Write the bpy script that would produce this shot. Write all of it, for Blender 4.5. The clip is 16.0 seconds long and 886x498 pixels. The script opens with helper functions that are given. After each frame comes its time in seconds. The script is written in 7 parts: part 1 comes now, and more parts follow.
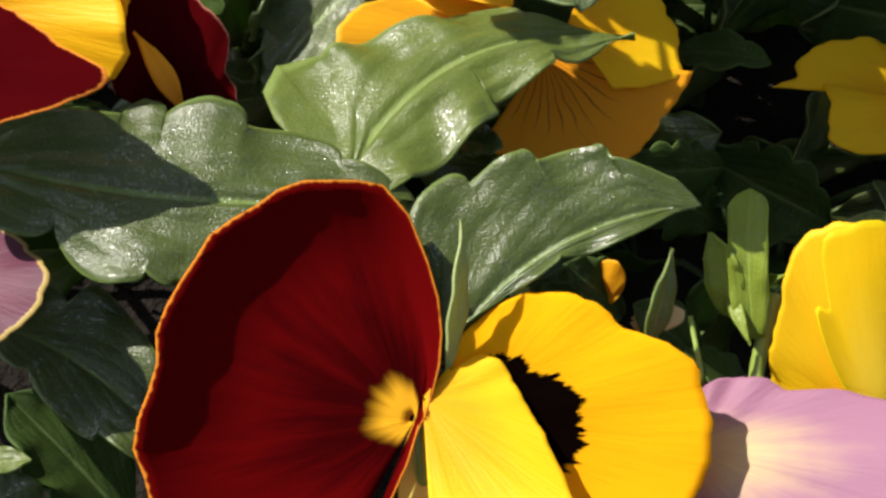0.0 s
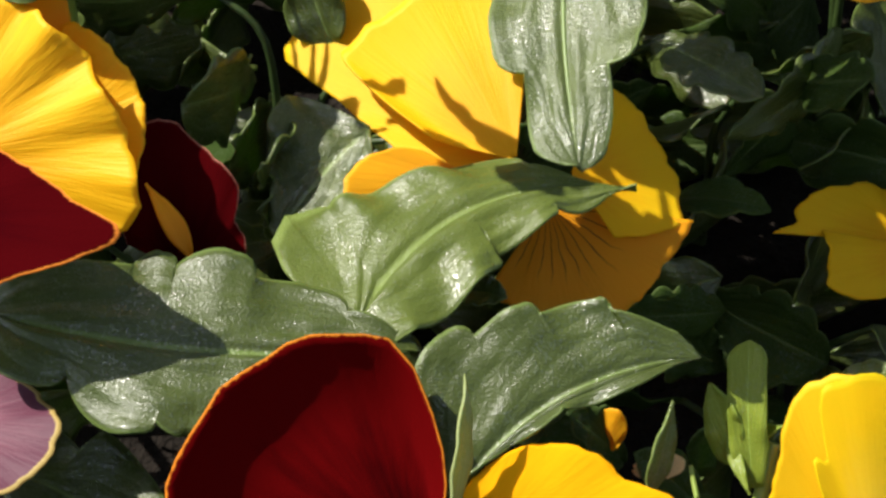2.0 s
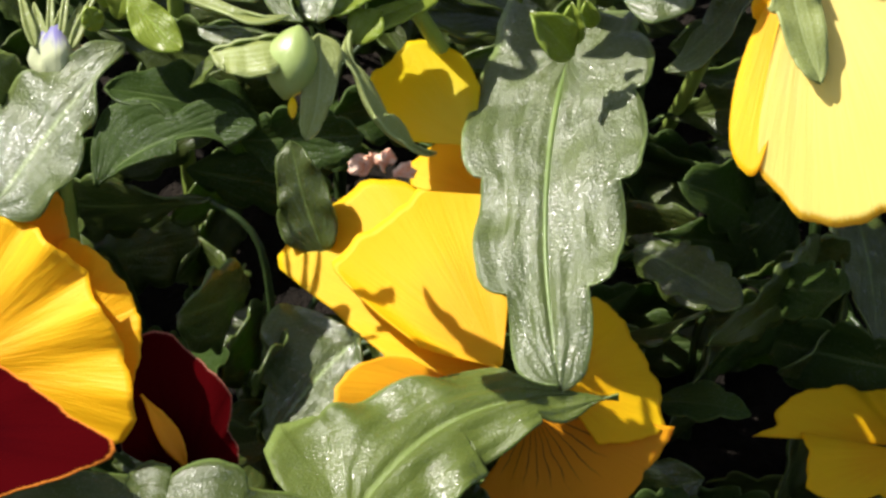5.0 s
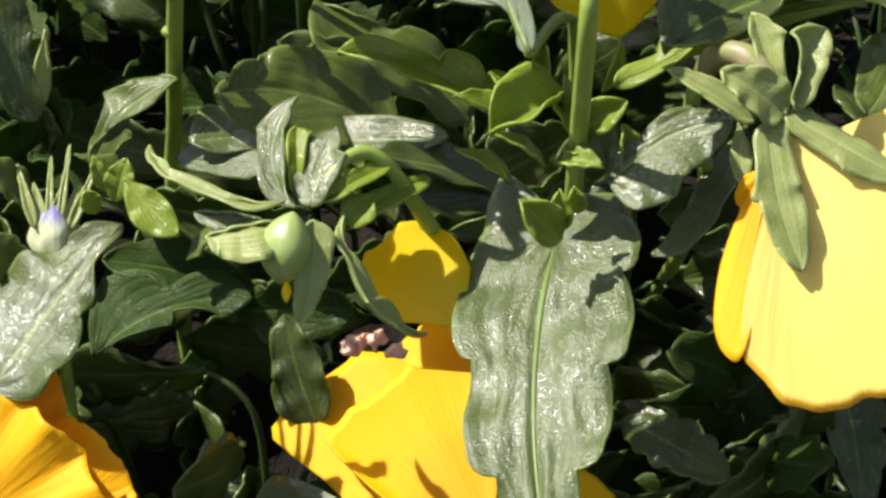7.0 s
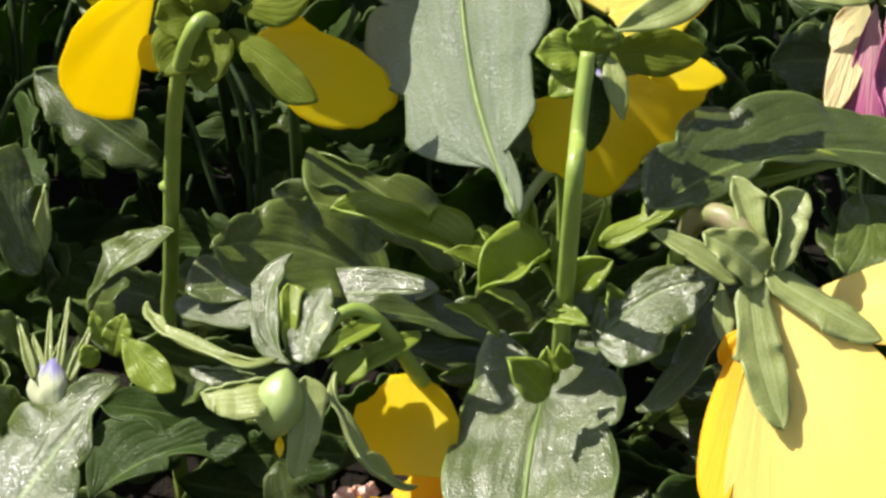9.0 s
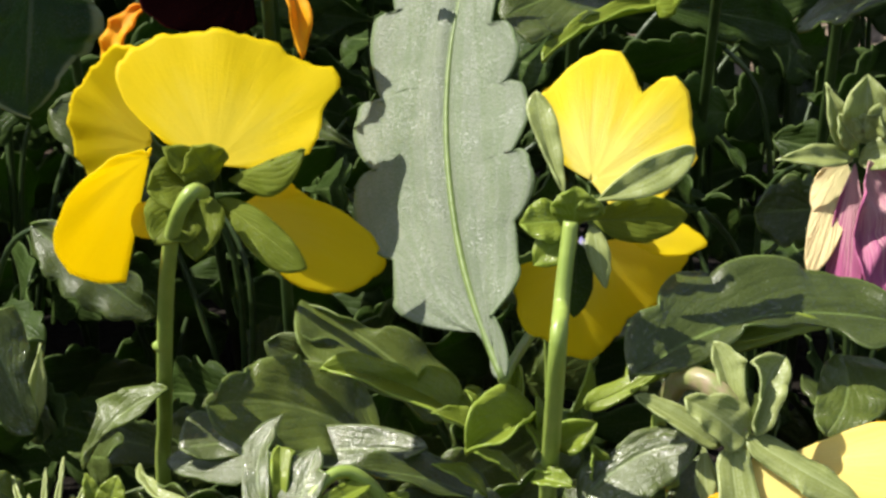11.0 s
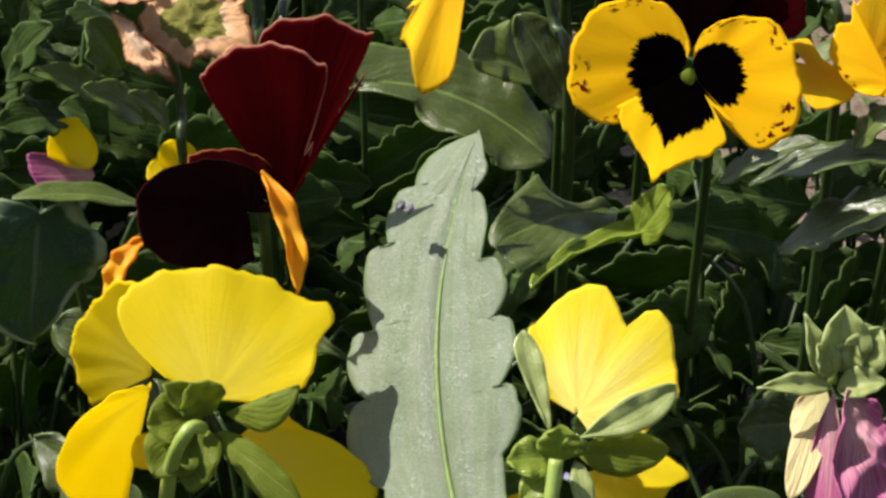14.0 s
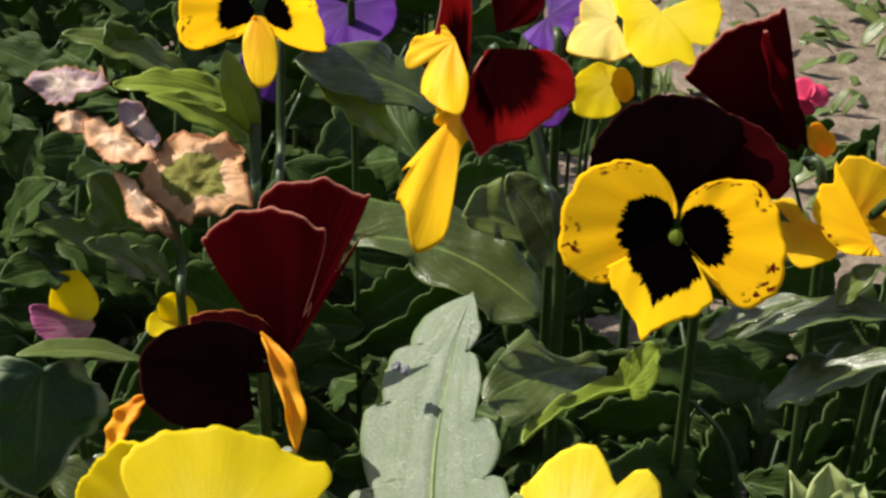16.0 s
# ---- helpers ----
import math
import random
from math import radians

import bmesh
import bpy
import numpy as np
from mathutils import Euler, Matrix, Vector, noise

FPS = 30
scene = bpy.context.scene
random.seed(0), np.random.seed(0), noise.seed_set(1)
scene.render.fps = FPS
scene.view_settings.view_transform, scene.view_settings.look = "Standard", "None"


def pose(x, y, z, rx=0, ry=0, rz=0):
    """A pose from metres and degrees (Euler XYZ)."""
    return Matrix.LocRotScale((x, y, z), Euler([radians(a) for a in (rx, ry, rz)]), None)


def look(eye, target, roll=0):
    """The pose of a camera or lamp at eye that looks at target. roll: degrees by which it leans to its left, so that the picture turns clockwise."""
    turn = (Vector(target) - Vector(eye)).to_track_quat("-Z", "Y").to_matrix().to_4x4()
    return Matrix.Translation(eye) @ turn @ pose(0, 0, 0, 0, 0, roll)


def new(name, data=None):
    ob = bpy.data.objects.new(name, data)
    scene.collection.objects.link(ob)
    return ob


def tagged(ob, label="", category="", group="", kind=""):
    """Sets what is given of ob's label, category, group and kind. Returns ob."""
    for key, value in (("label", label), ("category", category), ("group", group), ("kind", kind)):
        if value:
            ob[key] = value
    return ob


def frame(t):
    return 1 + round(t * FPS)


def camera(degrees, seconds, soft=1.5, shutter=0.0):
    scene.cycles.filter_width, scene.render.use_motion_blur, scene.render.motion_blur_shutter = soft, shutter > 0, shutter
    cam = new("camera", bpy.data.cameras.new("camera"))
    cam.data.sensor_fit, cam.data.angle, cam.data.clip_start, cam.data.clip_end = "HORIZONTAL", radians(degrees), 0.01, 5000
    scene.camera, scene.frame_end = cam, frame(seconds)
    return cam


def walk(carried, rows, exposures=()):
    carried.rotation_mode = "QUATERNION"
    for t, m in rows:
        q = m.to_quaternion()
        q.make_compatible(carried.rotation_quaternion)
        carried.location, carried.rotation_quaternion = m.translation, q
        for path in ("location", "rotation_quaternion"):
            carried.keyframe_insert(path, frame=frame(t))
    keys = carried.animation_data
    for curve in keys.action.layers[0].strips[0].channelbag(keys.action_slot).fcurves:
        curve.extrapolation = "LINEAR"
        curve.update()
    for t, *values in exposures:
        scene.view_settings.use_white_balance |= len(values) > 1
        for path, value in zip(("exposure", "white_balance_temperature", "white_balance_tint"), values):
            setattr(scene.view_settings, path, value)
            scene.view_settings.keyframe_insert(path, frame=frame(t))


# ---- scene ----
DROP = 0.42  # height of the lens over the path at the front edge of the bed, metres
PATH = [
    (0.0, 0.00000, 0.00000, 0.00000, -0.369, -35.841, 0.087),
    (0.5, 0.00058, -0.00032, 0.00297, -0.265, -35.465, 0.056),
    (1.0, 0.00093, -0.00018, 0.00648, -0.211, -35.016, 0.018),
    (1.5, 0.00046, 0.00003, 0.00985, -0.098, -34.614, 0.007),
    (2.0, 0.00087, 0.00046, 0.01398, -0.076, -34.093, 0.014),
    (2.5, 0.00131, 0.00081, 0.01834, -0.066, -33.527, 0.005),
    (3.0, 0.00172, 0.00060, 0.02169, -0.022, -33.085, 0.002),
    (5.5, 0.00502, -0.00192, 0.03775, 0.170, -30.786, -0.130),
    (6.0, 0.00542, -0.00147, 0.04231, 0.161, -30.148, -0.090),
    (6.5, 0.00562, -0.00177, 0.04612, 0.114, -29.661, -0.110),
    (7.0, 0.00556, -0.00185, 0.05009, 0.071, -29.176, -0.090),
    (7.5, 0.00564, -0.00283, 0.05400, 0.023, -28.759, -0.024),
    (8.0, 0.00587, -0.00342, 0.05850, -0.025, -28.239, 0.065),
    (8.5, 0.00599, -0.00451, 0.06232, -0.020, -27.811, 0.127),
    (9.0, 0.00644, -0.00527, 0.06627, -0.060, -27.303, 0.034),
    (11.5, 0.00992, -0.00757, 0.08562, 0.058, -24.858, -0.255),
    (12.0, 0.01047, -0.00831, 0.08915, 0.126, -24.407, -0.237),
    (12.5, 0.01106, -0.00916, 0.09298, 0.160, -23.910, -0.201),
    (13.0, 0.01148, -0.01021, 0.09727, 0.182, -23.426, -0.166),
    (13.5, 0.01168, -0.01132, 0.10172, 0.143, -22.941, -0.147),
    (14.0, 0.01145, -0.01308, 0.10620, 0.062, -22.462, -0.079),
    (14.5, 0.01094, -0.01459, 0.11070, -0.050, -21.959, -0.026),
    (15.0, 0.01020, -0.01646, 0.11470, -0.183, -21.527, 0.030),
    (15.5, 0.00928, -0.01782, 0.11888, -0.328, -21.077, 0.097),
    (16.0, 0.00836, -0.02001, 0.12446, -0.448, -20.492, 0.294),
]
cam = camera(20.0, 16.0, soft=2.8)
walk(cam, [(t, pose(x, y, z + DROP, 90 + pitch, 0, yaw) @ pose(0, 0, 0, 0, 0, roll)) for t, x, y, z, yaw, pitch, roll in PATH], exposures=[(0.0, 1.1), (12.0, 1.1), (16.0, 1.0)])

# ---- light: clear sky, high sun from the left ----
SUN = Vector((-0.58, 0.05, 0.80)).normalized()
world = bpy.data.worlds.new("sky")
scene.world = world
world.use_nodes = True
wn = world.node_tree
sky = wn.nodes.new("ShaderNodeTexSky")
sky.sky_type, sky.sun_disc = "NISHITA", False
sky.sun_elevation = math.asin(SUN.z)
sky.sun_rotation = math.atan2(SUN.x, SUN.y)
haze = wn.nodes.new("ShaderNodeHueSaturation")  # summer haze: a paler blue
haze.inputs["Saturation"].default_value = 0.62
wn.links.new(sky.outputs["Color"], haze.inputs["Color"])
wn.links.new(haze.outputs["Color"], wn.nodes["Background"].inputs["Color"])
wn.nodes["Background"].inputs["Strength"].default_value = 0.080
sun = new("sun", bpy.data.lights.new("sun", "SUN"))
sun.data.energy, sun.data.angle, sun.data.color = 4.6, radians(0.5), (1.0, 0.95, 0.87)
sun.matrix_world = look(SUN * 3, (0, 0, 0))


# ---- materials ----
class Net:
    """Short ways to wire a node material."""

    def __init__(self, name):
        self.mat = bpy.data.materials.new(name)
        self.mat.use_nodes = True
        self.nt = self.mat.node_tree
        self.bsdf = self.nt.nodes["Principled BSDF"]
        self.out = self.nt.nodes["Material Output"]

    def node(self, kind, **sets):
        n = self.nt.nodes.new("ShaderNode" + kind)
        for k, v in sets.items():
            if k in ("operation", "data_type", "blend_type", "interpolation_type", "noise_dimensions", "feature", "clamp"):
                setattr(n, k, v)
            else:
                self.put(n.inputs[k.replace("_", " ")], v)
        return n

    def put(self, socket, v):
        if hasattr(v, "links"):
            self.nt.links.new(v, socket)
        else:
            socket.default_value = (*v, 1) if isinstance(v, tuple) and len(v) == 3 and socket.type == "RGBA" else v

    def m(self, op, a, b=0.0, c=0.0):
        n = self.nt.nodes.new("ShaderNodeMath")
        n.operation = op
        for s, v in zip(n.inputs, (a, b, c)):
            self.put(s, v)
        return n.outputs[0]

    def step(self, x, lo, hi, a=0.0, b=1.0):
        n = self.nt.nodes.new("ShaderNodeMapRange")
        n.interpolation_type = "SMOOTHSTEP"
        for s, v in zip(n.inputs, (x, lo, hi, a, b)):
            self.put(s, v)
        return n.outputs[0]

    def mix(self, f, a, b, blend="MIX"):
        n = self.nt.nodes.new("ShaderNodeMix")
        n.data_type, n.blend_type = "RGBA", blend
        self.put(n.inputs[0], f), self.put(n.inputs[6], a), self.put(n.inputs[7], b)
        return n.outputs[2]

    def noise(self, vec, scale, detail=3.0, rough=0.55, dims="3D"):
        n = self.nt.nodes.new("ShaderNodeTexNoise")
        n.noise_dimensions = dims
        self.put(n.inputs["Vector"], vec)
        n.inputs["Scale"].default_value, n.inputs["Detail"].default_value, n.inputs["Roughness"].default_value = scale, detail, rough
        return n.outputs[0]

    def coords(self):
        n = self.nt.nodes.new("ShaderNodeTexCoord")
        return n.outputs["UV"], n.outputs["Object"]

    def split(self, v):
        n = self.nt.nodes.new("ShaderNodeSeparateXYZ")
        self.put(n.inputs[0], v)
        return n.outputs[0], n.outputs[1], n.outputs[2]

    def vec(self, x, y, z=0.0):
        n = self.nt.nodes.new("ShaderNodeCombineXYZ")
        for s, v in zip(n.inputs, (x, y, z)):
            self.put(s, v)
        return n.outputs[0]

    def rand(self):
        return self.nt.nodes.new("ShaderNodeObjectInfo").outputs["Random"]

    def bump(self, height, strength, distance=0.001, before=None):
        n = self.nt.nodes.new("ShaderNodeBump")
        n.inputs["Strength"].default_value, n.inputs["Distance"].default_value = strength, distance
        self.put(n.inputs["Height"], height)
        if before is not None:
            self.put(n.inputs["Normal"], before)
        return n.outputs[0]

    def finish(self, colour, rough, normal=None, thin=0.0, thin_colour=None, spec=0.5, sheen=0.0):
        b = self.bsdf
        self.put(b.inputs["Base Color"], colour), self.put(b.inputs["Roughness"], rough)
        self.put(b.inputs["Specular IOR Level"], spec)
        if sheen:
            b.inputs["Sheen Weight"].default_value, b.inputs["Sheen Roughness"].default_value = sheen, 0.4
        if normal is not None:
            self.put(b.inputs["Normal"], normal)
        if thin:
            tr = self.nt.nodes.new("ShaderNodeBsdfTranslucent")
            self.put(tr.inputs["Color"], thin_colour if thin_colour is not None else colour)
            if normal is not None:
                self.put(tr.inputs["Normal"], normal)
            mx = self.nt.nodes.new("ShaderNodeMixShader")
            mx.inputs[0].default_value = thin
            face = b
            if spec < 0.1:  # velvet: no gloss
                face = self.nt.nodes.new("ShaderNodeBsdfDiffuse")
                self.put(face.inputs["Color"], colour), self.put(face.inputs["Normal"], normal)
            self.nt.links.new(face.outputs[0], mx.inputs[1]), self.nt.links.new(tr.outputs[0], mx.inputs[2])
            self.nt.links.new(mx.outputs[0], self.out.inputs["Surface"])
        return self.mat


def leaf_material(name, dark, light, vein, rough=0.31, thin=0.22, glow=(0.16, 0.30, 0.03), margin=None, veins=1.0, sparkle=0.55, gloss=0.65, slant=0.9, ribs=5.0, line=0.26, quilted=0.16, undulate=0.40, stripe=0.0, speckle=0.25, fibres=22.0):
    """A leaf blade: pale midrib, side veins that run forward to the teeth, waxy glitter, thin enough to let light through."""
    n = Net(name)
    uv, ob = n.coords()
    u, v, _ = n.split(uv)
    av = n.m("ABSOLUTE", n.m("SUBTRACT", n.m("MULTIPLY", v, 2.0), 1.0))
    wob = n.noise(ob, 90.0, 2.0)
    run = n.m("ADD", n.m("MULTIPLY", n.m("SUBTRACT", u, n.m("MULTIPLY", av, slant)), ribs), n.m("MULTIPLY", wob, 0.5))
    tri = n.m("ABSOLUTE", n.m("SUBTRACT", n.m("FRACT", run), 0.5))
    side = n.m("MULTIPLY", n.step(tri, 0.0, 0.07, 1.0, 0.0), n.step(av, 0.95, 0.3, 0.0, line * veins))
    furrow = n.m("MAXIMUM", n.step(tri, 0.0, 0.34, 1.0, 0.0), n.step(av, 0.0, 0.14, 1.0, 0.0))
    mid = n.step(n.m("ADD", av, n.m("MULTIPLY", u, 0.02)), 0.026, 0.062, 1.0, 0.0)
    vein_mask = n.m("MAXIMUM", n.m("MULTIPLY", mid, 0.85), side)
    blotch = n.noise(ob, 140.0, 4.0, 0.6)
    col = n.mix(n.step(blotch, 0.3, 0.72), dark, light)
    col = n.mix(n.m("MULTIPLY", n.rand(), 0.45), col, light)
    # fine specks in the vein tone put some of the glitter into the colour
    fine = n.noise(ob, 2800.0, 2.0, 0.7)
    col = n.mix(n.step(fine, 0.42, 0.70, 0.0, speckle), col, vein)
    if stripe:
        long = n.noise(n.vec(n.m("MULTIPLY", u, 0.8), n.m("MULTIPLY", v, fibres), n.m("MULTIPLY", n.rand(), 7.0)), 1.0, 2.0)
        col = n.mix(n.step(long, 0.44, 0.66, 0.0, stripe), col, vein)
    col = n.mix(n.m("MULTIPLY", vein_mask, 0.45), col, vein)
    col = n.mix(n.m("MULTIPLY", mid, 0.55), col, tuple(c * 1.15 for c in vein))
    if margin:
        edge = n.step(n.m("ADD", av, n.m("MULTIPLY", n.m("SUBTRACT", wob, 0.5), 0.25)), 0.80, 0.92)
        col = n.mix(edge, col, margin)
    else:
        col = n.mix(n.step(av, 0.962, 0.985, 0.0, 0.40), col, tuple(min(1.0, c * 1.35) for c in vein))
    quilt = n.m("SUBTRACT", 1.0, furrow)
    flute = n.noise(n.vec(n.m("MULTIPLY", n.m("SUBTRACT", u, n.m("MULTIPLY", av, 0.3)), 2.2), n.m("MULTIPLY", v, 8.0), n.m("MULTIPLY", n.rand(), 7.0)), 1.0, 2.0)
    nor = n.bump(quilt, quilted, 0.0008)
    nor = n.bump(flute, 0.15 * veins, 0.0016, nor)
    nor = n.bump(n.noise(ob, 100.0, 1.0), undulate, 0.0034, nor)
    grain = n.noise(ob, 2300.0, 2.0, 0.6)
    wax = n.m("MULTIPLY", n.step(grain, 0.52, 0.64), n.step(n.noise(ob, 130.0, 3.0), 0.36, 0.60, 0.12, 1.0))
    nor = n.bump(grain, sparkle * 0.55, 0.00040, nor)
    ro = n.m("SUBTRACT", n.m("ADD", rough + 0.10, n.m("MULTIPLY", n.m("SUBTRACT", n.noise(ob, 900.0, 2.0), 0.5), 0.2)), n.m("MULTIPLY", wax, 0.12))
    shine = n.m("ADD", gloss * 0.42, n.m("MULTIPLY", wax, gloss * 2.2))
    glowc = n.mix(vein_mask, glow, dark)
    mat = n.finish(col, ro, nor, thin, glowc, gloss)
    n.put(n.bsdf.inputs["Specular IOR Level"], shine)
    return mat


def petal_material(name, outer, inner, reach=(0.25, 0.8), streak=0.5, eye=None, eye_reach=0.4, rim=None, rim_from=0.972, throat=None, throat_reach=0.14,
                   spots=None, lines=None, thin=0.4, glow=None, rough=0.55, sheen=0.0, crease=0.24, spec=0.25):
    """A petal seen in its own polar chart: claw to rim along u, side to side along v."""
    n = Net(name)
    uv, ob = n.coords()
    s, th, _ = n.split(uv)
    ray = n.noise(n.vec(n.m("MULTIPLY", s, 1.6), n.m("MULTIPLY", th, 34.0), n.m("MULTIPLY", n.rand(), 9.0)), 1.0, 3.0, 0.6)
    hair = n.noise(n.vec(n.m("MULTIPLY", s, 3.0), n.m("MULTIPLY", th, 150.0)), 1.0, 2.0, 0.6)
    cloud = n.noise(ob, 70.0, 3.0, 0.6)
    jag = n.m("MULTIPLY", n.m("SUBTRACT", ray, 0.5), streak)
    f = n.step(n.m("ADD", n.m("ADD", s, jag), n.m("MULTIPLY", n.m("SUBTRACT", cloud, 0.5), 0.35)), reach[0], reach[1])
    col = n.mix(f, inner, outer)
    col = n.mix(n.step(hair, 0.45, 0.85, 0.0, 0.13), col, tuple(c * 0.72 for c in outer))
    if lines:
        dist = n.m("ABSOLUTE", n.m("SUBTRACT", n.m("FRACT", n.m("ADD", n.m("MULTIPLY", th, 11.0), n.m("MULTIPLY", cloud, 2.2))), 0.5))
        mask = n.m("MULTIPLY", n.step(dist, 0.02, 0.085, 1.0, 0.0), n.step(n.m("ADD", s, n.m("MULTIPLY", ray, 0.4)), 0.62, 0.95, 0.9, 0.0))
        col = n.mix(mask, col, lines)
    if spots:
        sp = n.noise(n.vec(n.m("MULTIPLY", s, 15.0), n.m("MULTIPLY", th, 30.0), n.m("MULTIPLY", n.rand(), 5.0)), 1.0, 1.0)
        band = n.m("MULTIPLY", n.step(s, 0.80, 0.86), n.step(s, 0.99, 0.95))
        some = n.step(n.noise(n.vec(n.m("MULTIPLY", th, 5.0), n.m("MULTIPLY", n.rand(), 9.0)), 1.0, 1.0), 0.47, 0.53)
        col = n.mix(n.m("MULTIPLY", n.m("MULTIPLY", n.step(sp, 0.56, 0.60), band), some), col, spots)
    if eye:
        fringe = n.noise(n.vec(n.m("MULTIPLY", s, 2.0), n.m("MULTIPLY", th, 15.0)), 1.0, 4.0, 0.75)
        e = n.step(n.m("ADD", s, n.m("MULTIPLY", n.m("SUBTRACT", fringe, 0.5), 0.32)), eye_reach - 0.012, eye_reach + 0.012, 1.0, 0.0)
        col = n.mix(e, col, eye)
    if throat:
        tr = n.noise(n.vec(s, n.m("MULTIPLY", th, 16.0)), 1.0, 2.0)
        e = n.step(n.m("ADD", s, n.m("MULTIPLY", n.m("SUBTRACT", tr, 0.5), 0.13)), throat_reach - 0.05, throat_reach + 0.06, 1.0, 0.0)
        col = n.mix(e, col, throat)
    if rim:
        col = n.mix(n.step(n.m("ADD", s, n.m("MULTIPLY", n.m("SUBTRACT", hair, 0.5), 0.03)), rim_from, min(rim_from + 0.018, 1.0)), col, rim)
    nor = n.bump(ray, crease * 0.5, 0.0022)
    nor = n.bump(hair, crease * 0.3, 0.0005, nor)
    nor = n.bump(n.noise(ob, 1800.0, 1.0), 0.12, 0.0003, nor)
    g = n.mix(0.5, col, glow, "MULTIPLY") if glow else col
    return n.finish(col, rough, nor, thin, g, spec, sheen)


def plain_material(name, a, b, scale=200.0, rough=0.5, thin=0.0, glow=None, relief=0.3, stripes=0.0):
    n = Net(name)
    uv, ob = n.coords()
    u, v, _ = n.split(uv)
    f = n.step(n.noise(ob, scale, 4.0, 0.6), 0.32, 0.7)
    col = n.mix(f, a, b)
    if stripes:
        st = n.noise(n.vec(n.m("MULTIPLY", u, 1.2), n.m("MULTIPLY", v, 26.0)), 1.0, 2.0)
        col = n.mix(n.step(st, 0.4, 0.7, 0.0, stripes), col, b)
    nor = n.bump(n.noise(ob, scale * 6, 3.0), relief, 0.0006)
    return n.finish(col, rough, nor, thin, glow, 0.45)


def soil_material():
    n = Net("soil")
    _, ob = n.coords()
    big = n.noise(ob, 3.0, 4.0)
    mid = n.noise(ob, 60.0, 5.0, 0.65)
    fine = n.noise(ob, 420.0, 4.0, 0.7)
    _, y, _ = n.split(ob)
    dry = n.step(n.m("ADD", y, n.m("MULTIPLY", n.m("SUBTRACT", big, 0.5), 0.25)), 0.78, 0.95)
    # dark bed soil taken near black, shade between the plants put into it
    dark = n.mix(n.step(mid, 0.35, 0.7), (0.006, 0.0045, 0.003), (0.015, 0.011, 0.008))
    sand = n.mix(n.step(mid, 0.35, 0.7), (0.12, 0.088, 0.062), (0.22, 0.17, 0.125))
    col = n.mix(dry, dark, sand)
    nor = n.bump(mid, 0.8, 0.01)
    nor = n.bump(fine, 0.7, 0.0015, nor)
    return n.finish(col, 0.95, nor, 0, None, 0.15)


LEAF = leaf_material("leaf_green", (0.034, 0.047, 0.009), (0.055, 0.073, 0.015), (0.14, 0.20, 0.05), rough=0.24, sparkle=0.8, speckle=0.15, gloss=0.8, quilted=0.12)
LEAF_PALE = leaf_material("leaf_pale", (0.064, 0.088, 0.014), (0.096, 0.124, 0.024), (0.19, 0.25, 0.07), rough=0.26, thin=0.25, sparkle=0.8, speckle=0.12, quilted=0.10)
LEAF_GREY = leaf_material("leaf_grey_green", (0.155, 0.182, 0.128), (0.205, 0.228, 0.165), (0.08, 0.14, 0.02), rough=0.46, veins=1.0, sparkle=1.0, gloss=0.35, slant=1.6, ribs=3.6, line=0.16, quilted=0.05, undulate=0.20, stripe=0.22, speckle=0.35)
LEAF_SILVER = leaf_material("leaf_silvery", (0.052, 0.070, 0.018), (0.084, 0.106, 0.030), (0.20, 0.27, 0.08), rough=0.24, sparkle=1.1, gloss=1.1, quilted=0.08, undulate=0.40, speckle=0.12, veins=1.6)
# darkened copy of the leaf green: shade among the plants is in its colour
LEAF_SHADED = leaf_material("leaf_shaded", (0.014, 0.029, 0.004), (0.028, 0.050, 0.008), (0.09, 0.13, 0.04), rough=0.50, thin=0.2, gloss=0.2)
# dark green leaf deepened further, the shade over it is in the colour
LEAF_EDGED = leaf_material("leaf_edged", (0.014, 0.034, 0.016), (0.026, 0.055, 0.022), (0.09, 0.13, 0.07), gloss=0.2, rough=0.5, margin=(0.22, 0.27, 0.15))
SEPAL = leaf_material("sepal_green", (0.190, 0.222, 0.055), (0.265, 0.296, 0.090), (0.42, 0.48, 0.22), rough=0.34, thin=0.32, glow=(0.34, 0.44, 0.06), veins=0.6, gloss=0.5, slant=3.0, ribs=4.0, line=0.0, quilted=0.0, stripe=0.4, fibres=30.0, undulate=0.35)
# calyx green lowered: shade on the calyx is carried by this colour
CALYX = leaf_material("calyx_green", (0.105, 0.140, 0.014), (0.150, 0.185, 0.022), (0.24, 0.28, 0.05), rough=0.5, thin=0.45, glow=(0.36, 0.40, 0.03), veins=0.5, gloss=0.15)
SHOOT = leaf_material("shoot_green", (0.142, 0.186, 0.018), (0.198, 0.244, 0.030), (0.28, 0.38, 0.07), rough=0.27, thin=0.3, glow=(0.34, 0.46, 0.04), veins=0.7, gloss=0.4)
STEM = plain_material("stem_green", (0.19, 0.27, 0.045), (0.28, 0.36, 0.075), 120.0, 0.38, 0.12, (0.3, 0.45, 0.05), 0.15, 0.5)
MIDRIB = plain_material("midrib_green", (0.10, 0.15, 0.035), (0.16, 0.22, 0.06), 120.0, 0.4, 0.1, (0.2, 0.3, 0.04), 0.15, 0.4)
# stem green again, with the shade among the foliage put into its colour
STEM_SHADED = plain_material("stem_shaded", (0.016, 0.032, 0.006), (0.036, 0.062, 0.014), 120.0, 0.45, 0.1, (0.15, 0.25, 0.04), 0.15, 0.4)
CAPSULE = plain_material("capsule_green", (0.24, 0.31, 0.085), (0.32, 0.39, 0.14), 160.0, 0.36, 0.15, (0.4, 0.55, 0.12), 0.12, 0.5)
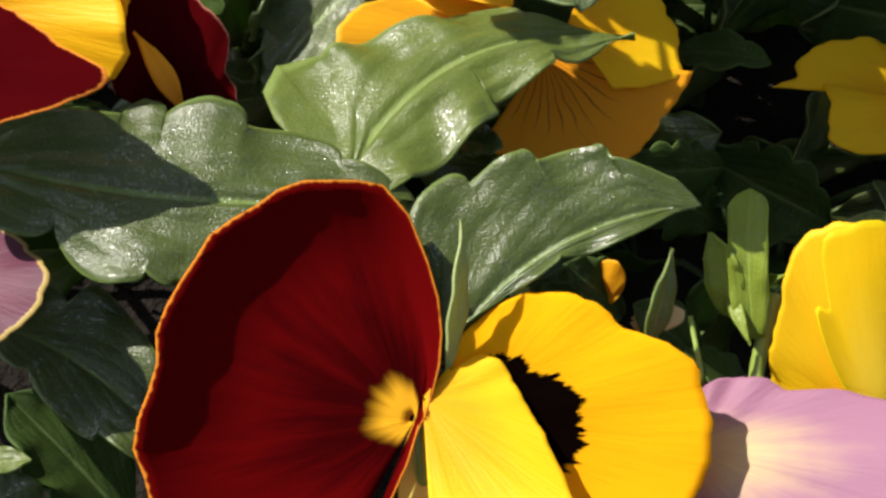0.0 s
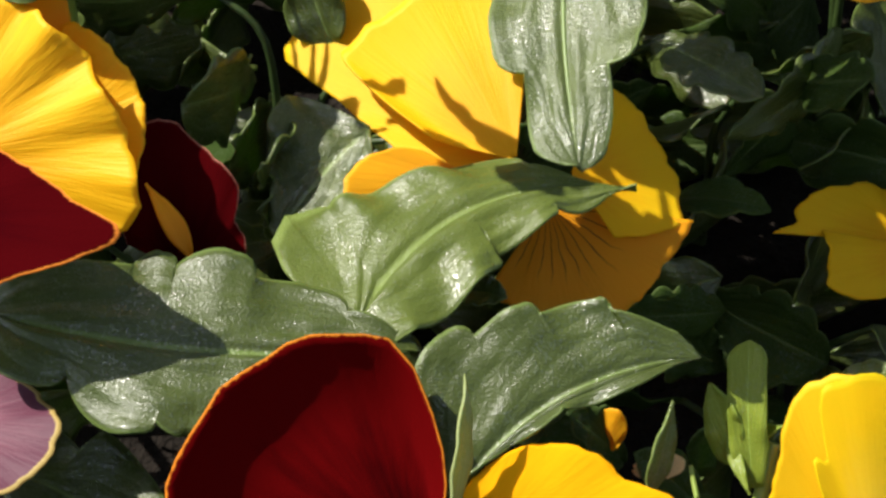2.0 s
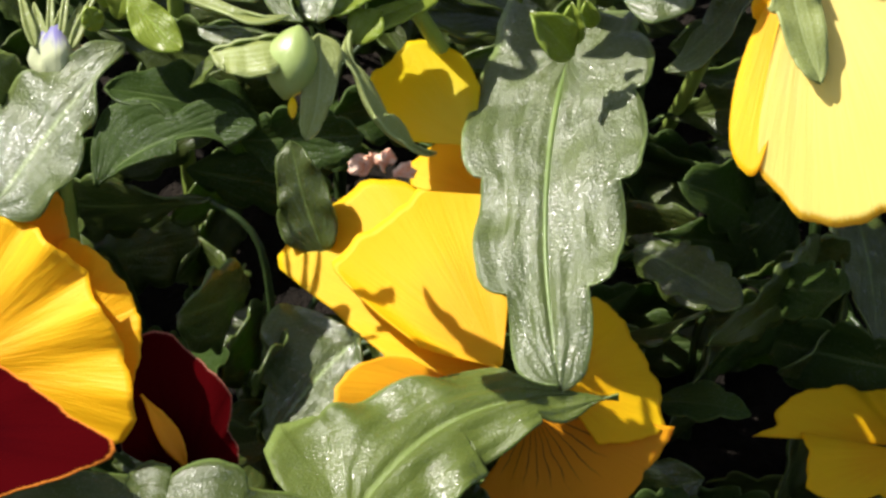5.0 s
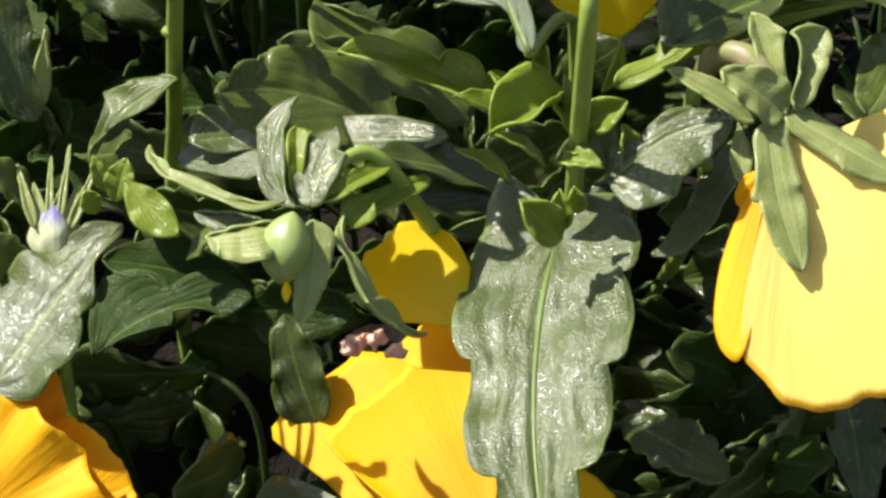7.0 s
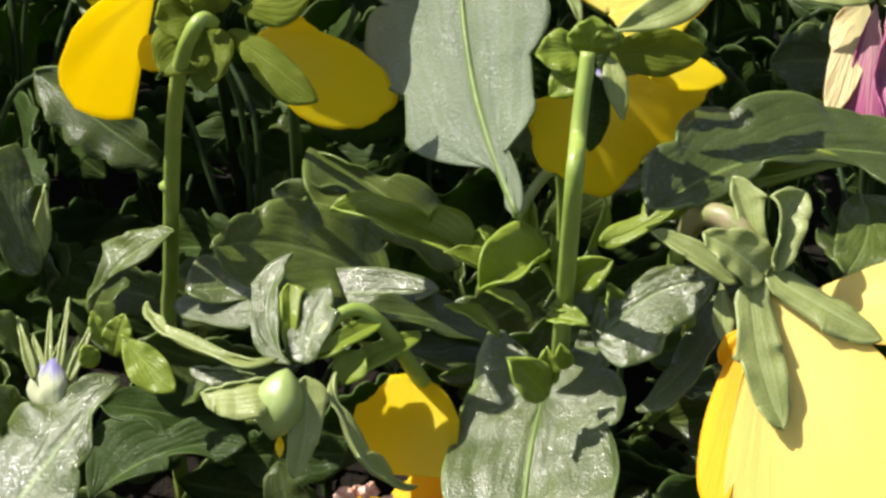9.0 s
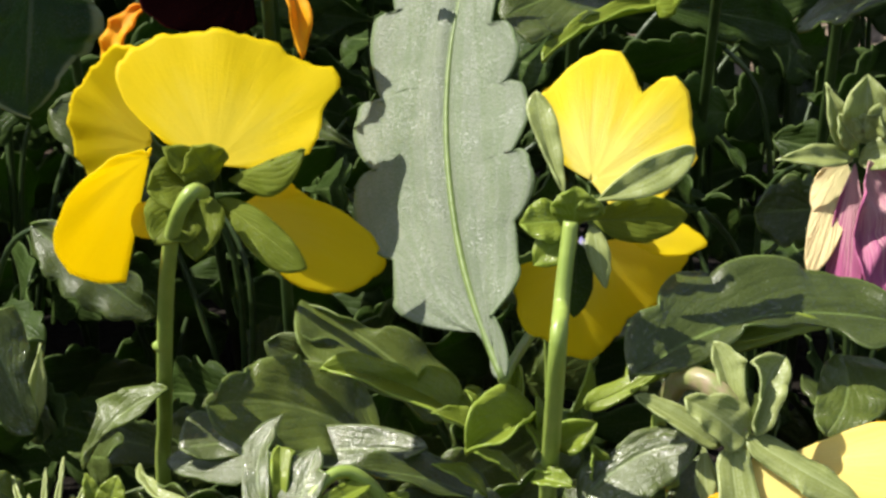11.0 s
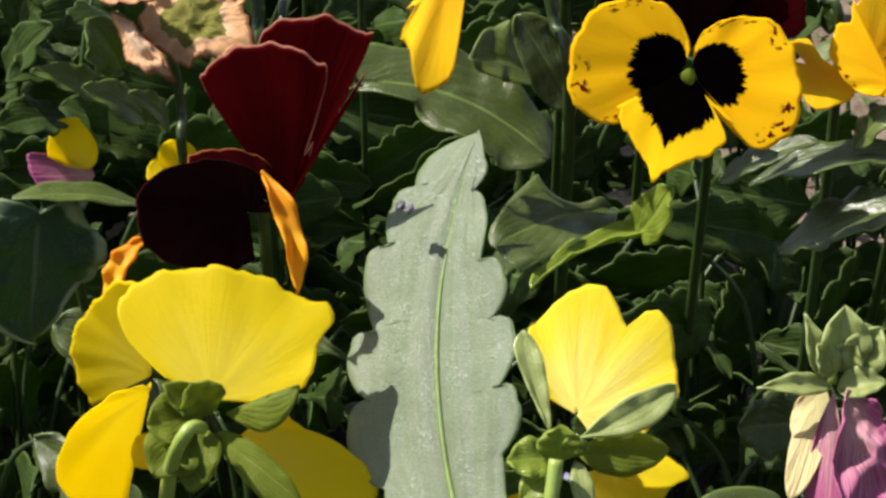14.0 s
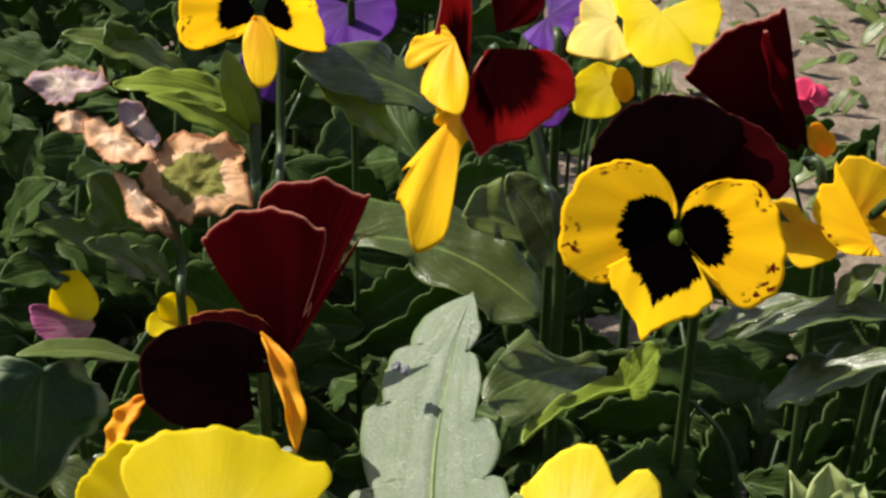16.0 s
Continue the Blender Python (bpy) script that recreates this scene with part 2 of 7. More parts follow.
YELLOW = petal_material("petal_yellow", (0.87, 0.59, 0.006), (0.83, 0.47, 0.004), glow=(1.0, 0.75, 0.05), thin=0.5)
GOLD = petal_material("petal_gold", (0.85, 0.50, 0.006), (0.80, 0.42, 0.004), glow=(1.0, 0.7, 0.04), thin=0.42, crease=0.40)
LEMON = petal_material("petal_lemon", (0.88, 0.73, 0.010), (0.88, 0.75, 0.06), glow=(1.0, 0.95, 0.10), thin=0.68, crease=0.12)
CREAM = petal_material("petal_cream", (0.90, 0.75, 0.19), (0.91, 0.77, 0.25), glow=(1.0, 0.86, 0.25), thin=0.38, rim=(0.86, 0.52, 0.03), rim_from=0.965)
AMBER = petal_material("petal_amber", (0.80, 0.36, 0.006), (0.74, 0.30, 0.004), glow=(1.0, 0.55, 0.03), thin=0.42, lines=(0.06, 0.008, 0.004), reach=(0.1, 0.7))
ORANGE = petal_material("petal_orange", (0.85, 0.44, 0.010), (0.78, 0.33, 0.01), glow=(1.0, 0.6, 0.03), thin=0.42, crease=0.3)
FACE = petal_material("petal_face", (0.87, 0.51, 0.008), (0.85, 0.44, 0.005), eye=(0.0012, 0.0006, 0.0006), eye_reach=0.47, glow=(1.0, 0.7, 0.04), thin=0.33, spots=(0.12, 0.008, 0.006), spec=0.06, crease=0.10, streak=0.25)
FACE_LIP = petal_material("petal_face_lip", (0.87, 0.56, 0.010), (0.86, 0.50, 0.006), eye=(0.0012, 0.0006, 0.0006), eye_reach=0.67, glow=(1.0, 0.7, 0.04), thin=0.33, spec=0.06, crease=0.10, streak=0.25)
EYED = petal_material("petal_eyed", (0.85, 0.42, 0.006), (0.82, 0.36, 0.005), eye=(0.003, 0.0012, 0.001), eye_reach=0.50, glow=(1.0, 0.7, 0.04), thin=0.38, spec=0.08)
RED = petal_material("petal_red", (0.100, 0.0018, 0.0022), (0.035, 0.001, 0.0015), reach=(0.12, 0.75), streak=1.1, crease=0.25, rim=(0.62, 0.20, 0.02), rim_from=0.991, throat=(0.80, 0.42, 0.02), throat_reach=0.13, glow=(0.8, 0.06, 0.03), thin=0.28, rough=0.5, spec=0.06)
CRIMSON = petal_material("petal_crimson", (0.065, 0.002, 0.003), (0.035, 0.0015, 0.002), rim=(0.50, 0.20, 0.14), rim_from=0.982, glow=(0.9, 0.05, 0.03), thin=0.4, rough=0.45, spec=0.06)
BLACK = petal_material("petal_black", (0.0030, 0.0007, 0.0009), (0.002, 0.0006, 0.0006), rim=(0.030, 0.007, 0.007), rim_from=0.985, glow=(0.5, 0.03, 0.03), thin=0.08, rough=0.65, spec=0.06)
MAROON = petal_material("petal_maroon", (0.055, 0.003, 0.004), (0.022, 0.0015, 0.002), rim=(0.30, 0.10, 0.03), glow=(0.8, 0.08, 0.04), thin=0.3, throat=(0.6, 0.25, 0.05), throat_reach=0.2, spec=0.06)
MAUVE = petal_material("petal_mauve", (0.095, 0.022, 0.042), (0.17, 0.055, 0.08), rim=(0.42, 0.30, 0.09), rim_from=0.945, streak=0.9, glow=(0.8, 0.45, 0.6), thin=0.3)
MAUVE_PALE = petal_material("petal_mauve_pale", (0.30, 0.13, 0.20), (0.62, 0.46, 0.20), reach=(0.0, 0.62), streak=0.25, glow=(0.8, 0.5, 0.6), thin=0.3)
PURPLE = petal_material("petal_purple", (0.085, 0.012, 0.20), (0.05, 0.006, 0.12), glow=(0.5, 0.1, 0.8), thin=0.25)
PLUM = petal_material("petal_plum", (0.40, 0.095, 0.22), (0.62, 0.36, 0.36), streak=1.6, reach=(0.1, 0.9), glow=(0.7, 0.35, 0.55), thin=0.25, crease=1.0)
IVORY = petal_material("petal_ivory", (0.80, 0.66, 0.34), (0.70, 0.62, 0.30), glow=(0.9, 0.75, 0.4), thin=0.35, crease=1.0)
DRY = petal_material("petal_dry", (0.50, 0.28, 0.15), (0.68, 0.46, 0.30), streak=0.4, rim=(0.26, 0.11, 0.05), rim_from=0.90, glow=(0.8, 0.6, 0.4), thin=0.2, rough=0.8, sheen=0.0, crease=1.0)
DRY_HOLE = petal_material("petal_dry_thin", (0.50, 0.28, 0.14), (0.72, 0.50, 0.34), eye=(0.17, 0.16, 0.035), eye_reach=0.56, rim=(0.28, 0.12, 0.05), rim_from=0.93, glow=(0.8, 0.6, 0.4), thin=0.25, rough=0.8, crease=1.0, streak=0.2, spec=0.15)
DRY_MAUVE = petal_material("petal_dry_mauve", (0.30, 0.20, 0.22), (0.55, 0.42, 0.34), streak=1.0, rim=(0.30, 0.16, 0.08), rim_from=0.93, glow=(0.8, 0.6, 0.6), thin=0.25, rough=0.8, crease=0.8)
BUFF = petal_material("petal_buff", (0.90, 0.74, 0.035), (0.92, 0.82, 0.20), reach=(0.30, 0.9), glow=(1.0, 0.9, 0.3), thin=0.5)
# near-black inner zone puts the shade over these petals into their colour
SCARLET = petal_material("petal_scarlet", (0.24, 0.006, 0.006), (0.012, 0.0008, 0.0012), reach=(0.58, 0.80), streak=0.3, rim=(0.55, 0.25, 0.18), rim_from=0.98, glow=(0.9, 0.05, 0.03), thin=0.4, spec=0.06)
SPECKLED = petal_material("petal_speckled", (0.86, 0.53, 0.010), (0.80, 0.44, 0.008), glow=(1.0, 0.7, 0.04), thin=0.4, spots=(0.16, 0.008, 0.008), spec=0.08, crease=0.10, streak=0.25)
WINE = petal_material("petal_wine", (0.022, 0.0014, 0.002), (0.008, 0.0008, 0.001), rim=(0.11, 0.02, 0.02), rim_from=0.985, glow=(0.7, 0.04, 0.03), thin=0.2, rough=0.6, spec=0.06)
# dark red petal taken lower still, with the shade on it in the colour
DARK_RED = petal_material("petal_dark_red", (0.042, 0.0012, 0.002), (0.03, 0.001, 0.002), rim=(0.65, 0.20, 0.03), glow=(0.8, 0.05, 0.03), thin=0.15, spec=0.06)
DEBRIS = plain_material("debris_pink", (0.88, 0.34, 0.16), (0.94, 0.78, 0.64), 500.0, 0.8, 0.35, (0.7, 0.4, 0.3), 0.6)
BLUE_TIP = petal_material("petal_bud", (0.20, 0.18, 0.40), (0.52, 0.55, 0.33), streak=0.7, reach=(0.66, 0.95), glow=(0.5, 0.5, 0.7), thin=0.25)
SPECK = plain_material("speck_grey", (0.03, 0.03, 0.035), (0.30, 0.28, 0.30), 900.0, 0.6)
SOIL = soil_material()
SPUR = plain_material("spur_pink", (0.20, 0.26, 0.06), (0.36, 0.27, 0.17), 260.0, 0.4, 0.2, (0.5, 0.5, 0.2), 0.15, 0.5)
PINK = petal_material("petal_pink", (0.70, 0.05, 0.14), (0.6, 0.03, 0.1), glow=(0.9, 0.2, 0.3), thin=0.3)


# ---- shapes ----
def ground_z(x, y):
    """The bed: low at its front edge, heaped up towards the back, level beyond."""
    s = min(max((y - 0.10) / 0.42, 0.0), 1.0)
    s = s * s * (3 - 2 * s)
    b = min(max((y - 0.60) / 0.25, 0.0), 1.0)
    lump = 0.006 * noise.noise((x * 22, y * 22, 0)) + 0.003 * noise.noise((x * 60, y * 60, 3))
    far = 1.0 / (1.0 + (max(abs(x) - 0.4, 0) ** 2 + max(y - 0.9, 0) ** 2) * 0.5)
    return 0.02 + 0.165 * s - 0.05 * b * b * (3 - 2 * b) + lump * (0.35 + 0.65 * far)


def shell(verts_grid, thick, uvs, closed=False):
    """Vertices, faces and chart of a thin two-sided sheet from a grid of points."""
    g = np.asarray(verts_grid, float)
    nu, nv, _ = g.shape
    du, dv = np.gradient(g, axis=0), np.gradient(g, axis=1)
    nor = np.cross(du, dv)
    ln = np.linalg.norm(nor, axis=2, keepdims=True)
    nor = np.where(ln > 1e-12, nor / np.maximum(ln, 1e-12), 0)
    top, low = g + nor * thick / 2, g - nor * thick / 2
    v = np.concatenate([top.reshape(-1, 3), low.reshape(-1, 3)])
    o = nu * nv
    faces = []
    for i in range(nu - 1):
        for j in range(nv - 1):
            a, b, c, d = i * nv + j, (i + 1) * nv + j, (i + 1) * nv + j + 1, i * nv + j + 1
            faces.append((a, b, c, d))
            faces.append((o + d, o + c, o + b, o + a))
    ring = [(i, 0) for i in range(nu)] + [(nu - 1, j) for j in range(1, nv)] + [(i, nv - 1) for i in range(nu - 2, -1, -1)] + [(0, j) for j in range(nv - 2, 0, -1)]
    idx = [i * nv + j for i, j in ring]
    for a, b in zip(idx, idx[1:] + idx[:1]):
        faces.append((a, o + a, o + b, b))
    uv = np.asarray(uvs, float).reshape(-1, 2)
    return v, faces, np.concatenate([uv, uv])


def sheet(name, data, material, parent, label=""):
    """Links vertices, faces and chart as one mesh under a thing."""
    verts, faces, uv = data
    me = bpy.data.meshes.new(name)
    at = parent.location if parent is not None else Vector()
    root = parent
    while root is not None and root.parent is not None:
        root = root.parent
    at = root.location if root is not None else Vector()
    me.from_pydata((np.asarray(verts) - np.array(at)).tolist(), [], faces)
    layer = me.uv_layers.new(name="chart")
    loops = np.empty(len(me.loops), dtype=np.int32)
    me.loops.foreach_get("vertex_index", loops)
    layer.data.foreach_set("uv", np.asarray(uv, dtype=np.float32)[loops].ravel())
    me.polygons.foreach_set("use_smooth", [True] * len(me.polygons))
    me.materials.append(material)
    me.update()
    ob = new(name, me)
    ob.parent = parent
    if label:
        tagged(ob, label)
    return ob


def thing(name, at, label, category, group=""):
    """An Empty at the foot of a plant, on the soil."""
    ob = new(name)
    ob.empty_display_size = 0.005
    ob.location = (at[0], at[1], ground_z(at[0], at[1]))
    return tagged(ob, label, category, group)


def mm(p):
    return Vector(p) / 1000


def frame_of(base, tip, facing):
    along = tip - base
    length = along.length
    along = along / max(length, 1e-9)
    face = Vector(facing)
    face = (face - along * face.dot(along)).normalized()
    return along, along.cross(face).normalized(), face, length


PROFILES = {
    "ovate": lambda u: (math.sin(math.pi * min(u, 1) ** 0.80) ** 0.75) if 0 < u < 1 else 0.0,
    "spatula": lambda u: (math.sin(math.pi * min(u, 1) ** 1.45) ** 0.62) * (0.22 + 0.78 * min(u / 0.5, 1) ** 1.2) if 0 < u < 1 else 0.0,
    "lance": lambda u: (math.sin(math.pi * u ** 0.75) ** 1.15) if 0 < u < 1 else 0.0,
    "strap": lambda u: min(1, (1 - u) * 8.0) ** 0.5 * min(1, 0.6 + u * 1.5) if u < 1 else 0.0,
    "long": lambda u: (math.sin(math.pi * u ** 0.92) ** 0.6) if 0 < u < 1 else 0.0,
}


def margin(edge, length, n=12):
    """One margin of a leaf from its crests and notches in turn, foot to tip: (u, half width in mm) each.
    Gives the way along the margin, u and width at many steps: each lobe swells gently from its notch, leans to the tip and rounds off into the next notch."""
    nodes = [(0.0, 0.0), *edge, (1.0, 0.0)]
    if len(edge) % 2 == 0:
        nodes.insert(-1, (0.5 + 0.5 * edge[-1][0], edge[-1][1] * 0.7))
    last = len(nodes) - 2
    nodes = [(u, w - 0.009 * length * (k % 2 == 0 and 0 < k <= last)) for k, (u, w) in enumerate(nodes)]
    way = [0.0]
    for u, _ in nodes[1:]:
        way.append(max(way[-1] + 0.014, min(u, 1.0)))
    way = [w / way[-1] for w in way]
    steps, us, ws = [], [], []
    back = 0.0
    for k in range(len(nodes) - 1):
        (ua, wa), (ub, wb) = nodes[k], nodes[k + 1]
        if k % 2 == 0:  # notch to crest
            nxt = nodes[k + 2] if k < last else nodes[-1]
            back = min(max(0.5 * (wb - nxt[1]) / length, 0.025), 0.4 * max(ub - ua, 0.02)) if k + 1 < last else 0.0
            rise = wb - wa
            ctrl = ((ua, wa), (ua + 0.10 * (ub - ua), wa + max(0.62 * rise, 0.0)), (ub - 0.45 * (ub - ua), wb + 0.02 * length + max(-0.45 * rise, 0.0)), (ub - back, wb))
            if k == 0:
                if ub < 0.12 and wb > 0.18 * length:  # a lobe that reaches back round the stalk
                    ctrl = ((ua, wa), (min(ub, 0.0) - 0.12, 0.35 * wb), (ub - 0.16, 0.96 * wb), (ub - back, wb))
                elif len(edge) == 1 and ub > 0.5:  # a spoon
                    ctrl = ((ua, wa), (0.3 * ub, 0.4 * wb), (0.65 * ub, wb), (ub - back, wb))
                else:
                    ctrl = ((ua, wa), (ua + 0.05 * (ub - ua), wa + 0.7 * (wb - wa)), (ub - 0.6 * (ub - ua), wb), (ub - back, wb))
        elif k < last:  # crest round to notch
            ctrl = ((ua - back, wa), (ua + 0.5 * back, wa), (max(ua, ub) + 0.12 * back, wb + 0.55 * (wa - wb)), (ub, wb))
        else:  # crest to tip
            ctrl = ((ua, wa), (ua + 0.40 * (1 - ua), wa), (ua + 0.95 * (1 - ua), 0.5 * wa), (1.0, 0.0))
        for i in range(n):
            f = i / n
            c = ((1 - f) ** 3, 3 * f * (1 - f) ** 2, 3 * f * f * (1 - f), f ** 3)
            steps.append(way[k] + (way[k + 1] - way[k]) * f)
            us.append(sum(q * p[0] for q, p in zip(c, ctrl))), ws.append(sum(q * p[1] for q, p in zip(c, ctrl)))
    steps.append(1.0), us.append(1.0), ws.append(0.0)
    return np.array(steps), np.array(us), np.array(ws)


def blade(base, tip, width, facing, bow=0.08, side=0.0, fold=0.12, lobes=4, tooth=0.2, shape="ovate", wave=0.05, twist=0.0, thick=0.45, seed=0, nu=72, nv=15, droop=0.0, left=None, right=None, rib=0.004):
    """A leaf blade. bow: rise of the midrib, side: its bend in the blade's plane, fold: lift of the margins, tooth: depth of the scallops, droop: late fall of the tip,
    rib: depth of the furrows over the veins; lengths in mm. left, right: crests and notches of a margin of its own."""
    base, tip = mm(base), mm(tip)
    along, across, face, length = frame_of(base, tip, facing)
    rnd = random.Random(seed)
    ph, ph2, k1 = rnd.uniform(0, 6.3), rnd.uniform(0, 6.3), rnd.uniform(2.2, 3.6)
    half = width / 2000
    prof = PROFILES[shape]
    shift = [rnd.uniform(-0.25, 0.25) for _ in range(2)]
    sides = [margin(e, length * 1000) if e else None for e in (left, right)]
    rows = set(np.linspace(0, 1, nu))
    for m in sides:
        if m is not None:
            rows |= set(m[0][::3])
    rows = sorted(rows)
    rows = [r for r, q in zip(rows, [-1.0] + rows) if r - q > 0.002 or r == 1.0]
    g = np.zeros((len(rows), nv, 3))
    uv = np.zeros((len(rows), nv, 2))
    for i, u in enumerate(rows):
        mid = base + along * (length * u) + face * (bow * length * 4 * u * (1 - u) - droop * length * u ** 3) + across * (side * length * 4 * u * (1 - u))
        w = half * max(prof(u), 0.02 if u < 0.5 else 0.0)
        tw = twist * u
        ax = across * math.cos(tw) + face * math.sin(tw)
        fx = face * math.cos(tw) - across * math.sin(tw)
        bend = side * length * 4 * u * (1 - u)
        for j in range(nv):
            v = 2 * j / (nv - 1) - 1
            a = abs(v)
            m = sides[0] if v < 0 else sides[1]
            if m is not None:
                near = np.clip(np.array((-0.10, -0.06, -0.03, 0.0, 0.03, 0.06, 0.10)) + u, 0.0, 1.0)
                off = bend if v < 0 else -bend
                even = float(np.mean(np.interp(near, m[0], m[2]))) / 1000 * min(1.0, 8 * u, 8 * (1 - u)) + off
                rim, reach = float(np.interp(u, m[0], m[2])) / 1000 + off, float(np.interp(u, m[0], m[1])) - u
                ww = even + (rim - even) * a ** 2.5
                fwd = reach * length * a ** 1.6
            else:
                q = u ** 0.9 * lobes + (shift[0] if v < 0 else shift[1])
                saw = (q - math.floor(q)) ** 1.5
                scallop = 1 - tooth * (1 - max(math.sin(math.pi * saw), 0.0) ** 0.5) if lobes else 1.0
                ww = w * (1 - (1 - scallop) * min(1.0, a * 1.2) ** 3)
                fwd = 0.2 * w * a * a
            ref = half * 0.8 * math.sin(math.pi * min(max(u, 0.02), 0.98)) ** 0.5 if m is not None else w
            z = fold * ref * a ** 1.3 * 1.6 + wave * half * math.sin(k1 * u * 6.3 + ph + (2.0 if v > 0 else 0)) * a * a * 2 + 0.3 * wave * half * math.sin(u * 40 + ph2) * a
            z -= 0.05 * half * max(0.0, 1 - a / 0.10) * min(1.0, 4 * (1 - u))
            z += rib * half * (math.cos(6.3 * (2.3 * a - 0.6 * u + 0.3 * math.sin(5 * u + ph))) + 0.6 * math.cos(6.3 * (3.7 * a + 0.9 * u + ph2 + (0.4 if v > 0 else 0)))) * min(1.0, 6 * a) * (1 - a) ** 0.5 * min(1.0, 6 * (1 - u))
            g[i, j] = mid + ax * (ww * v) + along * fwd + fx * z
            uv[i, j] = (u, (v + 1) / 2)
    return shell(g, thick / 1000, uv)


def petal_sheet(base, tip, width, facing, cup=0.0, ruffle=0.03, waves=5, roll=0.0, fan=1.0, spread=84, bend=0.0, thick=0.30, seed=0, crinkle=0.010, ns=20, nt=41, skew=0.0, span=None, rims=None, lip=0.0, pleat=0.006, crumple=0.0):
    """A petal as a polar sheet round its claw. cup: lift towards the rim, roll: curl across it, bend: sideways sweep, fan: below 1 widens the foot.
    span, rims: first and last angle, and the reach at even steps between, for a petal of uneven outline; lip: a late forward curl of the rim."""
    base, tip = mm(base), mm(tip)
    along, across, face, length = frame_of(base, tip, facing)
    rnd = random.Random(seed)
    ph = [rnd.uniform(0, 6.3) for _ in range(4)]
    ratio = length / (width / 1000)
    if rims:
        nt, ns = 61, 24
        length = max(rims) / 1000
    g = np.zeros((ns, nt, 3))
    uv = np.zeros((ns, nt, 2))
    for j in range(nt):
        v = 2 * j / (nt - 1) - 1
        if rims:
            th = radians(span[0] + (span[1] - span[0]) * (v + 1) / 2)
            x = (v + 1) / 2 * (len(rims) - 1)
            k = min(int(x), len(rims) - 2)
            p0, p1, p2, p3 = rims[max(k - 1, 0)], rims[k], rims[k + 1], rims[min(k + 2, len(rims) - 1)]
            f = x - k
            rim = 0.0005 * (2 * p1 + (p2 - p0) * f + (2 * p0 - 5 * p1 + 4 * p2 - p3) * f * f + (3 * p1 - p0 - 3 * p2 + p3) * f ** 3)
            c, s = math.cos(th), math.sin(th)
        else:
            th = radians(spread) * v
            c, s = math.cos(th), math.sin(th)
            rim = length * c ** fan / (c * c + ratio * ratio * s * s) * (1 + skew * v)
        rim *= 1 + crinkle * (math.sin(th * 17 + ph[0]) + 0.6 * math.sin(th * 31 + ph[1]) + 0.5 * math.sin(th * 53 + ph[2]))
        for i in range(ns):
            k = i / (ns - 1)
            r = rim * (0.02 + 0.98 * k)
            x, y = r * s, r * c
            z = cup * length * (r / length) ** 2 + ruffle * length * k ** 2.5 * math.sin(waves * th + ph[3]) + 0.3 * ruffle * length * k ** 4 * math.sin(3.1 * waves * th + ph[0]) - roll * x * x / length + pleat * length * k * (math.sin(9 * th + ph[1]) + 0.6 * math.sin(15 * th + 4 * k + ph[2])) + lip * length * max(0.0, (k - 0.6) / 0.4) ** 2
            if crumple:
                z += crumple / 1000 * (1.2 - 3.0 * abs(noise.noise((x * 110, y * 110, seed))) - 1.2 * abs(noise.noise((x * 260, y * 260, seed + 9))))
                x += crumple / 2500 * noise.noise((x * 300, y * 300, seed + 3))
            x += bend * y * y / length
            g[i, j] = base + along * y + across * x + face * z
            uv[i, j] = (k, (v + 1) / 2)
    return shell(g, thick / 1000, uv)


def tube(points, r0, r1, sides=9, rings=22, ribs=0.0):
    """A tapering round stalk through the given points, in mm."""
    pts = [mm(p) for p in points]
    n = len(pts)

    def at(t):
        x = t * (n - 1)
        i = min(int(x), n - 2)
        f = x - i
        p0, p1, p2, p3 = pts[max(i - 1, 0)], pts[i], pts[i + 1], pts[min(i + 2, n - 1)]
        return 0.5 * (2 * p1 + (p2 - p0) * f + (2 * p0 - 5 * p1 + 4 * p2 - p3) * f * f + (3 * p1 - p0 - 3 * p2 + p3) * f ** 3)

    verts, uv, faces = [], [], []
    ref = Vector((0.31, -0.87, 0.2)).normalized()
    for i in range(rings):
        t = i / (rings - 1)
        p = at(t)
        d = (at(min(t + 0.01, 1)) - at(max(t - 0.01, 0))).normalized()
        a = d.cross(ref).normalized()
        b = d.cross(a)
        r = (r0 + (r1 - r0) * t) / 1000
        for k in range(sides):
            w = 2 * math.pi * k / sides
            q = r * (1 + ribs * math.cos(3 * w))
            verts.append(p + a * (q * math.cos(w)) + b * (q * math.sin(w)))
            uv.append((t, k / sides))
    for i in range(rings - 1):
        for k in range(sides):
            l = (k + 1) % sides
            faces.append((i * sides + k, i * sides + l, (i + 1) * sides + l, (i + 1) * sides + k))
    faces.append(tuple(range(sides - 1, -1, -1)))
    faces.append(tuple((rings - 1) * sides + k for k in range(sides)))
    return [tuple(v) for v in verts], faces, uv


